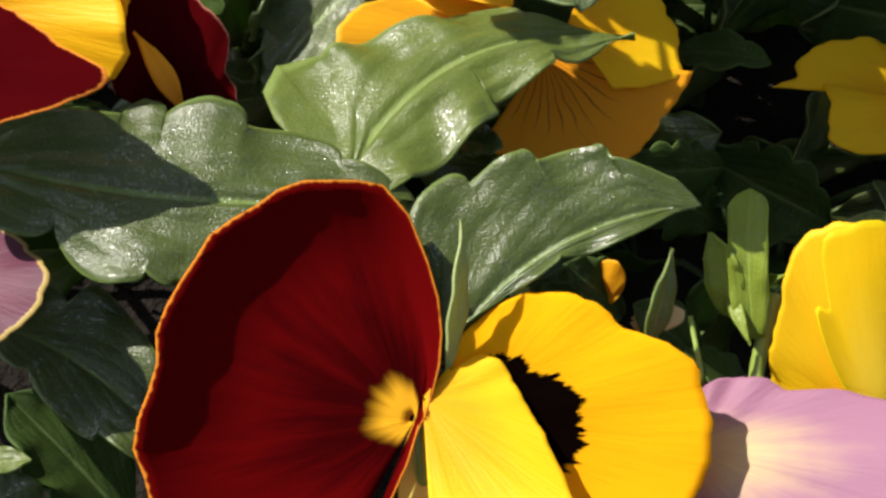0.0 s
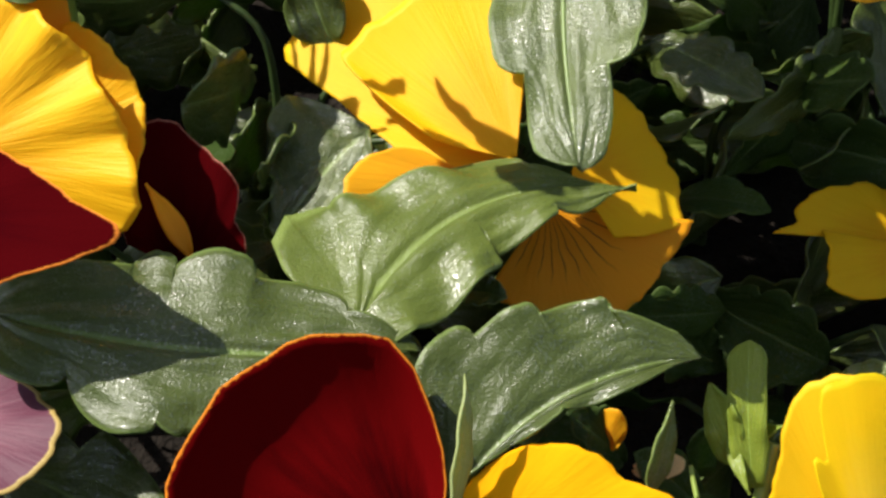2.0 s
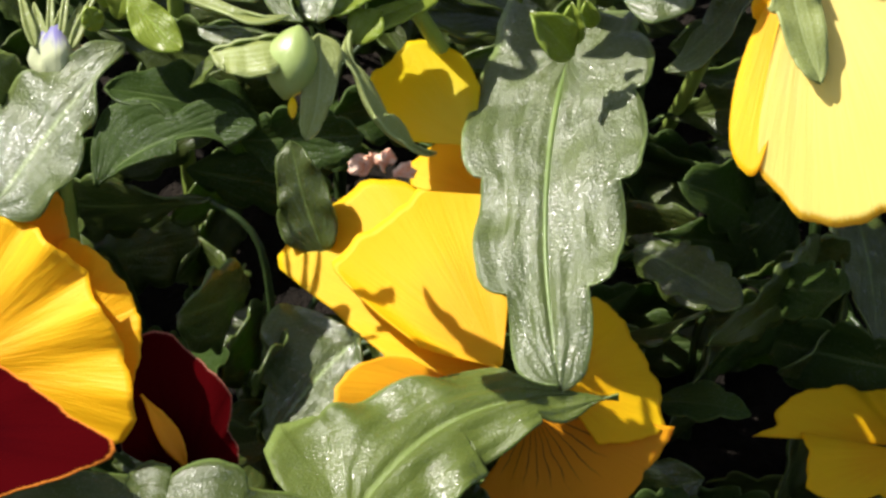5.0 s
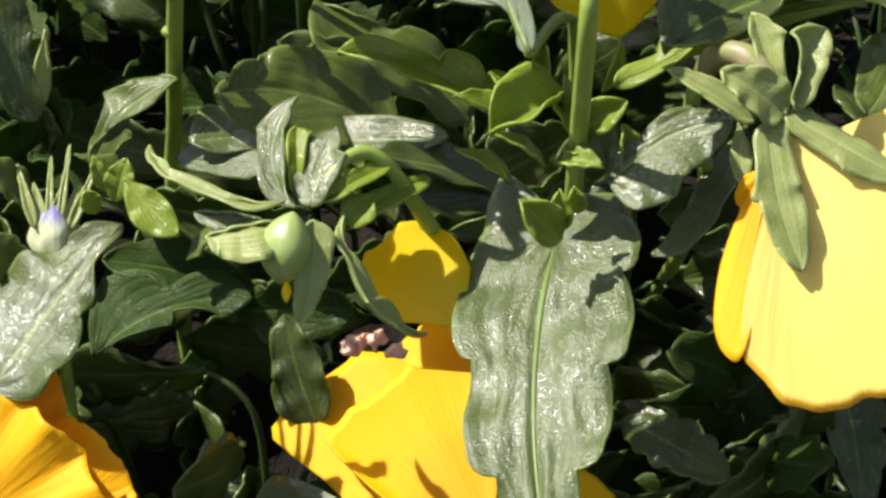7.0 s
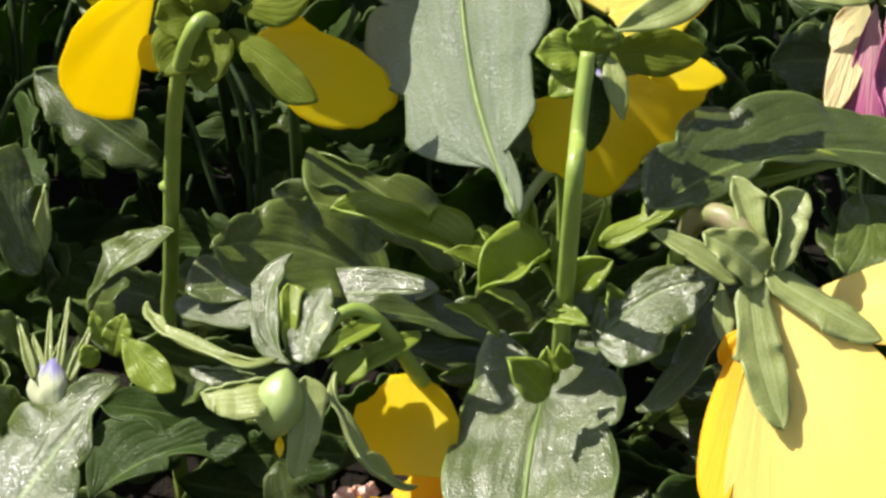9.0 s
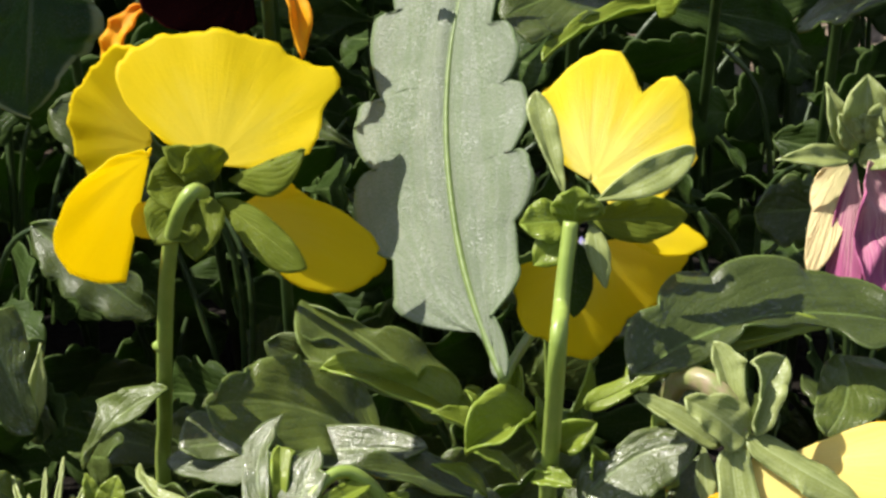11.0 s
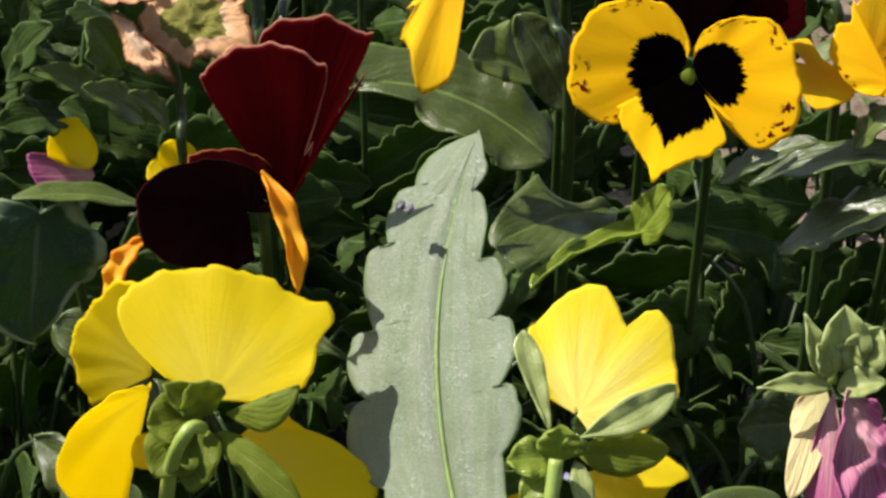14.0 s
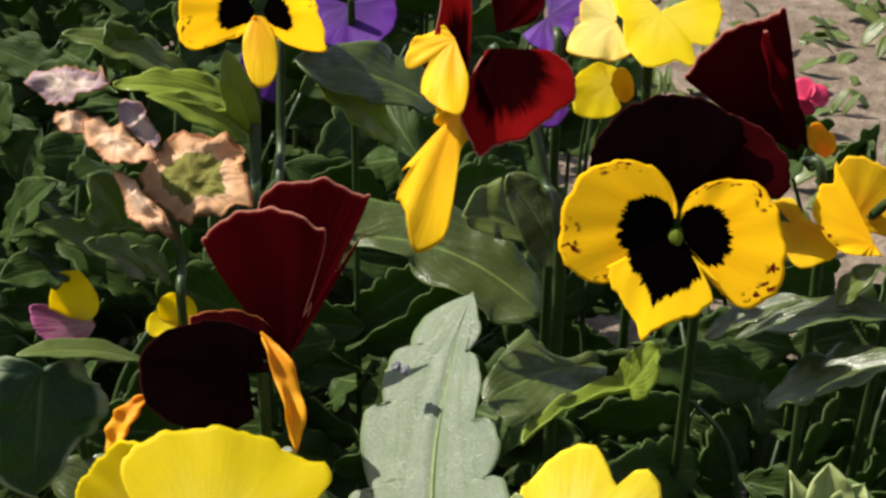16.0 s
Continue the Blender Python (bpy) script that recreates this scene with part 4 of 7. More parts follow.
leaf(rosette_plant, (24.6, 375.7, 260.9), (21.6, 316.9, 234.1), 31.9, (-0.32, -0.38, 0.87), bow=0.06, fold=0.03, wave=0.04, nv=27, nu=100, rib=0.02, material=LEAF_SILVER, label="broad silvery green scalloped leaf", side=0.032, midrib=0.6, seed=46, left=((-0.178, 3.8), (-0.138, 4.6), (-0.072, 12.6), (-0.038, 12), (0.145, 15.6), (0.174, 13.2), (0.452, 14.5), (0.475, 11.5), (0.73, 10.2), (0.762, 6.2), (0.943, 4.3)), right=((-0.131, 12.2), (-0.039, 13.4), (0.33, 16.3), (0.395, 13.3), (0.698, 13.1), (0.744, 8.6), (0.935, 6.9)))
petal(middle_flower, (8.5, 363.2, 251.3), (-7.7, 378.3, 256), 23, (-0.1, -0.53, 0.84), LEMON, ruffle=0.03, cup=0.1, seed=47, span=(-33, 54), rims=(12.5, 14.4, 16.3, 18.2, 20.0, 20.8, 21.3, 21.6, 21.8, 21.9, 22.1, 22.5, 23.0, 23.2, 23.0, 22.7, 22.0, 20.5, 19.0, 17.2, 15.2, 13.3, 11.3))
petal(middle_flower, (10, 366.2, 240.2), (-0.9, 375.9, 241.2), 15, (0.1, -0.7, 0.71), YELLOW, ruffle=0.03, seed=48, span=(-23, 52), rims=(9.7, 13.3, 13.8, 14.3, 14.8, 14.9, 14.8, 14.7, 14.6, 14.5, 14.4, 14.3, 14.3, 14.2, 14.1, 14.0, 13.9, 13.7, 13.5, 13.3, 13.1, 12.9, 12.7))
leaf(rosette_plant, (24.5, 363.1, 267.9), (17.7, 361, 276.5), 7.0, (-0.09, -0.7, 0.71), name="shoot", material=SHOOT, shape="ovate", fold=0.3, lobes=0, stalked=False, nu=22, nv=7, seed=49)
leaf(rosette_plant, (24.9, 364, 269.5), (24.3, 363.7, 277.2), 4.1, (-0.09, -0.7, 0.71), name="shoot", material=SHOOT, shape="ovate", fold=0.3, lobes=0, stalked=False, nu=22, nv=7, seed=50)
leaf(rosette_plant, (27.8, 366.3, 271.5), (26.7, 365.7, 276.7), 3.2, (-0.09, -0.7, 0.71), name="shoot", material=SHOOT, shape="ovate", fold=0.3, lobes=0, stalked=False, nu=22, nv=7, seed=51)
leaf(rosette_plant, (16.3, 391.9, 274.8), (-13.5, 400.8, 284.4), 9.6, (0.11, -0.49, 0.87), material=SHOOT, fold=0.5, bow=0.04, side=0.112, seed=52, left=((0.481, 1.2),), right=((0.19, 8.4), (0.204, 5.3), (0.454, 8.3), (0.472, 4.8), (0.84, 5.3)), nu=60, nv=15)
leaf(rosette_plant, (17.5, 389.2, 275.9), (7, 390, 281.6), 5.7, (0.1, -0.28, 0.96), lobes=2, material=SHOOT, fold=0.4, seed=53)
leaf(rosette_plant, (19.4, 390.2, 277.7), (13.1, 392, 285.1), 3.8, (0.28, -0.67, 0.68), name="shoot", material=SHOOT, fold=0.4, lobes=0, shape="lance", stalked=False, nu=22, nv=7, seed=54)
leaf(rosette_plant, (25.8, 383.1, 283.6), (13, 375.2, 281.1), 10.4, (-0.32, -0.54, 0.78), name="shoot", material=SHOOT, fold=0.9, bow=0.12, stalked=False, nu=40, nv=11, seed=55, left=((0.666, 5.1),), right=((0.467, 5.3),))
leaf(rosette_plant, (24, 384.4, 283.8), (27.1, 375.7, 280.6), 5.7, (0.32, -0.54, 0.78), name="shoot", material=SHOOT, shape="ovate", fold=0.5, lobes=0, stalked=False, nu=22, nv=7, seed=56)
leaf(rosette_plant, (21.6, 388.6, 282.9), (22.2, 391.8, 291), 3.7, (0.29, -0.79, 0.54), name="shoot", material=SHOOT, fold=0.6, stalked=False, nu=40, nv=11, seed=57, left=((0.36, 2.7),), right=((0.433, 1),))
leaf(rosette_plant, (27.8, 381.2, 279.9), (25.5, 383.8, 288.8), 3.5, (0.29, -0.79, 0.54), name="shoot", material=SHOOT, lobes=0, shape="lance", stalked=False, nu=22, nv=7, seed=58)
leaf(rosette_plant, (31.9, 380.4, 286.8), (34.7, 383.1, 296), 2.9, (0.45, -0.74, 0.51), name="shoot", material=SHOOT, side=0.1, lobes=0, shape="lance", stalked=False, nu=22, nv=7, seed=59)
leaf(rosette_plant, (29, 375.8, 282.6), (35.8, 374.3, 288.1), 5.9, (0.28, -0.67, 0.68), name="shoot", material=SHOOT, fold=0.5, shape="ovate", lobes=0, stalked=False, nu=22, nv=7, seed=60)
leaf(rosette_plant, (35.1, 373.1, 277.6), (34.9, 372.5, 284.8), 4.7, (0.44, -0.69, 0.58), name="shoot", material=SHOOT, fold=0.6, shape="ovate", lobes=0, stalked=False, nu=22, nv=7, seed=61)
leaf(rosette_plant, (24.7, 373, 277.6), (31.6, 367.2, 279.4), 4.5, (0.18, -0.56, 0.81), name="shoot", material=SHOOT, shape="ovate", fold=0.4, lobes=0, stalked=False, nu=22, nv=7, seed=62)
leaf(rosette_plant, (25.2, 374.9, 278.8), (29.7, 370.8, 279.8), 2.9, (0.18, -0.56, 0.81), name="shoot", material=SHOOT, shape="ovate", fold=0.4, lobes=0, stalked=False, nu=22, nv=7, seed=63)
leaf(rosette_plant, (17, 386.2, 266.4), (7, 385.6, 273.4), 4.8, (0.11, -0.2, 0.97), name="shoot", material=SHOOT, fold=0.3, lobes=0, shape="lance", stalked=False, nu=22, nv=7, seed=64)
leaf(rosette_plant, (22.9, 385.9, 269.8), (12.9, 383.4, 277.8), 4, (0.11, -0.2, 0.97), name="shoot", material=SHOOT, fold=0.3, lobes=0, shape="lance", stalked=False, nu=22, nv=7, seed=65)
leaf(rosette_plant, (6.2, 400.5, 268.2), (-44.8, 417.9, 255.9), 12.3, (-0.35, -0.45, 0.82), bow=0.02, material=LEAF_SILVER, side=-0.001, seed=66, fold=0.06, left=((0.33, 4.2), (0.69, 7.4)), right=((0.403, 4.9), (0.716, 4.5)))
leaf(rosette_plant, (19.1, 398.4, 256.6), (-8.5, 394, 267.5), 10.3, (0.11, -0.2, 0.97), seed=67, nu=40, nv=11, left=((0.453, 3.8),), right=((0.421, 6.5),))
leaf(rosette_plant, (18.9, 401.8, 253.6), (-3.8, 395.7, 260.2), 9.7, (0.11, -0.2, 0.97), seed=68, nu=40, nv=11, left=((0.594, 8.5),), right=((0.506, 1.2),))
leaf(rosette_plant, (32.7, 367.4, 276), (53, 371.4, 285.9), 15.1, (-0.3, -0.5, 0.82), material=LEAF_SILVER, side=-0.12, seed=69, fold=0.06, bow=0.03, left=((0.278, 6), (0.351, 5.6), (0.735, 6.4)), right=((0.168, 8), (0.388, 8.7), (0.497, 6.7), (0.571, 5.9), (0.779, 4.2)), rib=0.02, nv=19)
leaf(rosette_plant, (55.6, 382, 277.3), (39.8, 362, 265.8), 7.3, (-0.29, -0.58, 0.76), material=LEAF_SILVER, side=-0.105, seed=70, fold=0.06, bow=0.03, left=((0.345, 5.2), (0.57, 6.2), (0.85, 5.4)), right=((0.27, 1.1), (0.631, -0.6)))
leaf(rosette_plant, (33.7, 376.3, 290.3), (76.2, 384.3, 301.6), 7.9, (-0.1, -0.6, 0.8), fold=0.1, side=0, seed=71, bow=0.03, left=((0.117, 2.4), (0.192, 3.3), (0.303, 5.7), (0.542, 4.2), (0.661, 6.1)), right=((0.119, 1.8), (0.327, -1.6), (0.558, -1.9), (0.628, -2.2), (0.782, -1.3)), material=SHOOT, wave=0.1)

capsule_stalk = thing("seed_head", (-0.011, 0.384), "pansy seed capsule nodding in curled green sepals", "seed pod")
stalk(capsule_stalk, [under((13.1, 394.0, 236.0)), (13.1, 394.0, 236.0), (8.6, 387.0, 248.1), (3.6, 381.0, 259.6), (-0.9, 376.0, 270.1), (-3.8, 374.0, 275.8), (-7.4, 373.5, 279.0), (-11.1, 372.0, 278.6), (-15.0, 368.5, 274.8)], 1.7, 1.1, rings=40)
sheet("capsule", pod((-20.6, 358.3, 269.2), (0.2, 0.28, 0.94), 12.4, 8.8, ribs=0.07), CAPSULE, capsule_stalk)
sheet("capsule_tip", pod((-20.6, 354.7, 263), (0, 0.48, 0.88), 3.6, 1.5), LEMON, capsule_stalk)
leaf(capsule_stalk, (-21.2, 363.8, 274.8), (-44.5, 378, 278.1), 2.9, (0.1, -0.28, 0.96), bow=0.03, side=-0.239, material=SEPAL, stalked=False, name="sepal", nu=40, nv=11, seed=72, fold=0.4, left=((0.258, 6.3), (0.687, 6.7)), right=((0.317, -4.1), (0.744, -3.8)))
leaf(capsule_stalk, (-22.2, 360.6, 272.9), (-33.8, 360.3, 270.2), 7.6, (-0.3, -0.47, 0.83), bow=0.08, material=SEPAL, stalked=False, name="sepal", nu=40, nv=11, seed=73, fold=0.15, left=((0.291, 8.1), (0.755, 5.9)), right=((0.308, -0.5), (0.711, -0.5)))
leaf(capsule_stalk, (-16.4, 361.2, 272.8), (-18.5, 353.2, 257.9), 6, (0.1, -0.76, 0.64), bow=0.06, material=SEPAL, stalked=False, name="sepal", nu=40, nv=11, seed=74, left=((0.217, 4.2), (0.662, 3.2)), right=((0.341, 1.8), (0.806, 1.5)), fold=0.15, side=-0.063)
leaf(capsule_stalk, (-19, 363.7, 273.8), (-19.3, 383.7, 284.7), 5.6, (-0.35, -0.45, 0.82), fold=0.2, material=LEAF_SILVER, name="sepal", nu=40, nv=11, side=-0.195, seed=75, bow=0.03, left=((0.443, 6.9), (0.734, 7.4)), right=((0.29, -1.8), (0.695, -1.9)))
leaf(capsule_stalk, (-17, 365.6, 272.8), (-12.8, 377.8, 281.3), 9.7, (-0.35, -0.45, 0.82), fold=0.1, material=LEAF_SILVER, name="sepal", nu=40, nv=11, side=0, seed=76, bow=0.03, left=((0.446, 5), (0.803, 4.4)), right=((0.236, 3.2), (0.631, 4.7), (0.68, 2.3)))
leaf(capsule_stalk, (-19, 368.4, 273), (-19.8, 377.9, 281.5), 4.8, (0.19, -0.75, 0.63), fold=0.3, material=SHOOT, name="sepal", nu=40, nv=11, side=0, seed=301, bow=0.03, left=((0.398, 1.9), (0.84, 1.7)), right=((0.322, 0.8), (0.902, 2.9)))
leaf(capsule_stalk, (-14.8, 366.4, 273.4), (-3.8, 373, 276.6), 4.2, (0.1, -0.41, 0.91), bow=0.05, fold=0.4, material=SHOOT, stalked=False, name="sepal", nu=40, nv=11, seed=77, left=((0.41, 1.9), (0.82, 2.4)), right=((0.361, 1.8), (0.792, 1.6)))
leaf(capsule_stalk, (-12.3, 367.1, 269.1), (2.8, 378, 271.6), 4.6, (0.1, -0.41, 0.91), bow=0.08, fold=0.35, material=SHOOT, stalked=False, name="sepal", nu=40, nv=11, seed=78, left=((0.407, 1.2), (0.79, 1.3)), right=((0.183, 3.2), (0.61, 3.3)))
leaf(capsule_stalk, (-11, 365.8, 268.6), (-6.3, 369.4, 273.1), 6.7, (0.1, -0.41, 0.91), bow=0.08, fold=0.3, material=SHOOT, lobes=0, shape="lance", stalked=False, name="sepal", nu=22, nv=7, seed=79)
leaf(capsule_stalk, (-11.6, 365.1, 271.3), (2.3, 361.3, 250.9), 5.2, (0.7, -0.33, 0.64), bow=0.02, side=0.353, material=SEPAL, stalked=False, name="sepal", nu=50, nv=11, seed=80, fold=0.3, left=((0.19, -4.8), (0.536, -6.2)), right=((0.137, 6.7), (0.478, 10)))
leaf(capsule_stalk, (-24.4, 364.5, 270.5), (-36.4, 368, 270.7), 3.9, (-0.19, -0.69, 0.7), material=LEAF_SILVER, stalked=False, name="sepal", nu=40, nv=11, seed=81, fold=0.2, left=((0.188, 2.1), (0.597, 3.2)), right=((0.389, 0.7), (0.663, 0.3)))

bud_stalk = thing("flower_bud", (-0.063, 0.379), "closed pansy bud with a bluish tip among spiky green sepals", "bud")
stalk(bud_stalk, [under((-66.0, 397.0, 238.0), 20), (-66.0, 395.0, 242.0), (-63.1, 386.2, 253.4)], 1.3, 1.1)
sheet("bud", pod((-63.1, 384.7, 256.9), (0, 0.40, 0.91), 12.5, 8.6, ribs=0.16, lump=0.25), BLUE_TIP, bud_stalk)
leaf(bud_stalk, (-66.2, 383.2, 259.3), (-70.2, 393.2, 266.7), 1.9, (0.1, -0.82, 0.56), fold=0.3, material=SEPAL, stalked=False, name="sepal", nu=30, nv=9, seed=82, left=((0.313, 0.9), (0.66, 0.5)), right=((0.312, 1), (0.66, 0.6)))
leaf(bud_stalk, (-64.9, 384.6, 260), (-67.2, 391, 264.1), 1.9, (0.1, -0.82, 0.56), fold=0.3, material=SEPAL, stalked=False, name="sepal", nu=30, nv=9, seed=83, left=((0.308, 0.9), (0.655, 0.6)), right=((0.305, 1), (0.653, 0.6)))
leaf(bud_stalk, (-63.8, 384, 260), (-64.2, 394.2, 268), 1.3, (0.1, -0.82, 0.56), fold=0.3, material=SEPAL, stalked=False, name="sepal", nu=30, nv=9, seed=84, left=((0.318, 0.6), (0.666, 0.4)), right=((0.315, 0.7), (0.664, 0.5)))
leaf(bud_stalk, (-62, 383.4, 259.8), (-60.8, 394.9, 269.8), 1.3, (0.1, -0.82, 0.56), fold=0.3, material=SEPAL, stalked=False, name="sepal", nu=30, nv=9, seed=85, left=((0.323, 0.6), (0.671, 0.3)), right=((0.321, 0.7), (0.67, 0.5)))
leaf(bud_stalk, (-61.3, 383.4, 259.5), (-58.9, 390.3, 264.4), 1.9, (0.1, -0.82, 0.56), fold=0.3, material=SEPAL, stalked=False, name="sepal", nu=30, nv=9, seed=86, left=((0.324, 0.9), (0.672, 0.5)), right=((0.316, 1), (0.666, 0.6)))
leaf(bud_stalk, (-60.2, 382.8, 259.1), (-56.3, 392.1, 266.3), 1.9, (0.1, -0.82, 0.56), fold=0.3, material=SEPAL, stalked=False, name="sepal", nu=30, nv=9, seed=87, left=((0.325, 0.9), (0.673, 0.5)), right=((0.319, 1), (0.669, 0.7)))
leaf(bud_stalk, (-62.9, 384, 260), (-62.2, 388.9, 264), 1.9, (0.1, -0.82, 0.56), fold=0.3, material=SEPAL, stalked=False, name="sepal", nu=30, nv=9, seed=88, left=((0.327, 0.9), (0.675, 0.5)), right=((0.318, 1), (0.669, 0.6)))

left_plant = thing("pansy_plant", (-0.061, 0.382), "leafy pansy shoots with small rounded leaves", "plant")
leaf(left_plant, (-72.3, 360.3, 240.5), (-50.9, 381.4, 261.3), 25.1, (-0.35, -0.45, 0.82), material=LEAF_SILVER, fold=0.03, side=0.013, seed=89, bow=0.03, left=((0.361, 14), (0.66, 9.9), (0.867, 4.7)), right=((0.23, 11.1), (0.502, 8.5), (0.762, 2.5)), rib=0.02, nv=21)
leaf(left_plant, (-48.1, 369.4, 276.2), (-38.6, 361.4, 269.8), 6.8, (0, -0.69, 0.72), material=SHOOT, side=0.024, seed=90, fold=0.06, bow=0.03, left=((0.541, 2.7),), right=((0.565, 4.1),), nu=40, nv=11)
leaf(left_plant, (-50.8, 376.9, 268), (-48.6, 378.6, 275.3), 5.4, (0, -0.61, 0.8), lobes=0, material=SHOOT, shape="ovate", seed=91)
leaf(left_plant, (-54.2, 375.9, 266.3), (-55.8, 376, 270.6), 3.9, (0, -0.61, 0.8), lobes=0, material=SHOOT, shape="ovate", seed=92)
leaf(left_plant, (-52.7, 377.8, 269.7), (-54.4, 378.8, 275.7), 2.9, (0, -0.61, 0.8), lobes=0, material=SHOOT, shape="ovate", seed=93)
leaf(left_plant, (-60.2, 412, 257.3), (-43.6, 417.6, 271.6), 11.7, (-0.2, -0.5, 0.84), material=LEAF_PALE, side=-0.12, seed=94, fold=0.06, bow=0.03, left=((0.197, 3.5), (0.432, 9.5), (0.651, 6.7), (0.703, 6.7), (0.891, 3.8)), right=((0.321, -2.2), (0.464, -0.4), (0.767, 0.2)))
leaf(left_plant, (-69.2, 410.7, 267.3), (-67, 414.8, 283.1), 3.7, (0.29, -0.79, 0.54), name="leaf", material=SEPAL, lobes=0, shape="lance", stalked=False, nu=22, nv=7, seed=95)
leaf(left_plant, (-66.5, 396.2, 274), (-75.4, 402.9, 294.6), 11.3, (0.37, -0.77, 0.53), material=LEAF, side=0.006, seed=96, fold=0.06, bow=0.03, left=((0.252, 4.7), (0.443, 4.9)), right=((0.303, 2.6), (0.617, 5.9), (0.981, 6.4)))
leaf(left_plant, (-61.9, 408.4, 217.4), (-31.1, 410.2, 229), 17.6, (0.1, -0.51, 0.85), material=LEAF_SHADED, side=-0.12, seed=97, fold=0.06, bow=0.03, left=((0.27, 14.9), (0.543, 8.9), (0.792, 8.3)), right=((0.04, -0.7), (0.504, 0.0), (0.541, -2.7), (0.797, 2.1)))
leaf(left_plant, (-29.9, 426.9, 217.8), (-61.1, 422.5, 230.6), 18.9, (0, -0.21, 0.98), lobes=3, material=LEAF_SHADED, seed=98)
leaf(left_plant, (-69.1, 382.4, 249), (-75.1, 381, 259), 9.0, (0, -0.49, 0.87), lobes=2, material=LEAF_PALE, seed=99)
leaf(left_plant, (-67.8, 392.7, 259.4), (-76.1, 386.7, 269.4), 9.0, (0, -0.49, 0.87), lobes=2, material=LEAF_PALE, seed=100)
leaf(left_plant, (-43.9, 416.5, 234.3), (-32.2, 416.4, 242.6), 6.2, (0, -0.21, 0.98), lobes=0, material=LEAF_PALE, seed=101)

nodding_flower = thing("pansy_flower", (0.075, 0.375), "nodding pale yellow pansy seen from behind its calyx", "flower")
stalk(nodding_flower, [under((50.6, 383.9, 264.1), 110), (50.6, 383.9, 264.1), (47, 380.3, 282.5), (49, 377.2, 293.5), (53.4, 372, 298.6), (57.4, 368.6, 296.6), (61.1, 364.2, 288.5)], 1.5, 1.3)
sheet("spur", tube([(48.2, 378.0, 290.5), (50.2, 374.5, 296.5), (54.0, 370.5, 298.2), (57.4, 367.2, 295.8), (59.4, 364.6, 291.6)], 1.9, 2.3, 11, 18, 0.06), SPUR, nodding_flower, "pale pinkish curved spur")
petal(nodding_flower, (61.7, 362.2, 289), (64.4, 331.9, 254.6), 46, (-0.1, -0.73, 0.68), CREAM, ruffle=0.012, cup=-0.03, seed=102, span=(-62, 26), rims=(8.4, 14.3, 20.0, 25.5, 30.7, 33.4, 36.0, 38.6, 41.3, 43.7, 44.5, 45.2, 45.7, 45.9, 45.9, 45.9, 45.3, 44.4, 42.6, 40.2, 36.6, 24.2, 13.7))
petal(nodding_flower, (57.9, 362, 282.3), (49.8, 343.5, 263.2), 32, (-0.39, -0.66, 0.64), GOLD, ruffle=0.03, crinkle=0.004, seed=103, span=(-13, 58), rims=(19.6, 32.5, 32.3, 28.9, 22.3, 15.3, 8.7, 8.0, 7.3, 6.7, 6.0, 5.3, 4.6, 3.9, 3.2))
petal(nodding_flower, (64.9, 366.4, 284.2), (85.7, 364.7, 287.2), 28, (0.21, -0.66, 0.72), CREAM, ruffle=0.03, seed=104, span=(-21, 32), rims=(6.2, 17.8, 20.8, 23.9, 26.8, 26.9, 27.0, 27.1, 27.2, 27.3, 27.4, 27.5, 27.6, 27.7, 27.8, 27.9, 27.9, 25.8, 23.7, 21.6, 19.5, 17.4, 15.2))
leaf(nodding_flower, (57.9, 362.3, 290.3), (62.3, 345.3, 272.2), 8.9, (0, -0.73, 0.68), fold=0.1, material=SEPAL, name="sepal", nu=40, nv=11, side=0.056, seed=105, bow=0.03, left=((0.116, 2.4), (0.466, 2.8), (0.796, 2.1)), right=((0.19, 3.6), (0.479, 6.1), (0.546, 4.6), (0.83, 3.6)))
leaf(nodding_flower, (60.5, 363.3, 291.4), (79, 355, 283.5), 7.2, (0.2, -0.59, 0.78), fold=-0.15, material=SEPAL, name="sepal", nu=40, nv=11, side=0.027, seed=106, bow=0.03, left=((0.178, 2.4), (0.551, 2.7)), right=((0.208, 2.9), (0.574, 4.5)))
leaf(nodding_flower, (59.8, 364, 291), (55.3, 373.6, 304.2), 6, (-0.28, -0.73, 0.62), fold=0.35, material=SEPAL, name="sepal", nu=40, nv=11, side=0.016, seed=107, bow=0.03, left=((0.413, 0.9), (0.761, 1.1)), right=((0.344, 2.7), (0.703, 4.9), (0.855, 2.9)))
leaf(nodding_flower, (61.7, 362.8, 292.1), (67.2, 370.9, 302.7), 7.7, (0.28, -0.73, 0.62), fold=0.45, material=SEPAL, name="sepal", nu=40, nv=11, side=-0.106, seed=108, bow=0.03, left=((0.382, 2.1), (0.749, 6), (0.92, 4)), right=((0.296, 1.7), (0.68, 1.7)))
leaf(nodding_flower, (55.5, 362.7, 289.9), (41.8, 369.4, 296.1), 4, (-0.28, -0.51, 0.81), bow=0.04, fold=0.35, material=SEPAL, stalked=False, name="sepal", nu=40, nv=11, seed=109, left=((0.242, 1.5), (0.576, 1.3)), right=((0.461, 2.5), (0.764, 1.9)))
leaf(nodding_flower, (60.2, 362.9, 291.1), (49.7, 364.3, 298.4), 8.4, (-0.28, -0.51, 0.81), bow=0.1, fold=0.2, material=SEPAL, stalked=False, name="sepal", nu=40, nv=11, seed=110, left=((0.248, 3.9), (0.734, 2.9)), right=((0.411, 4.5), (0.755, 2.5)))
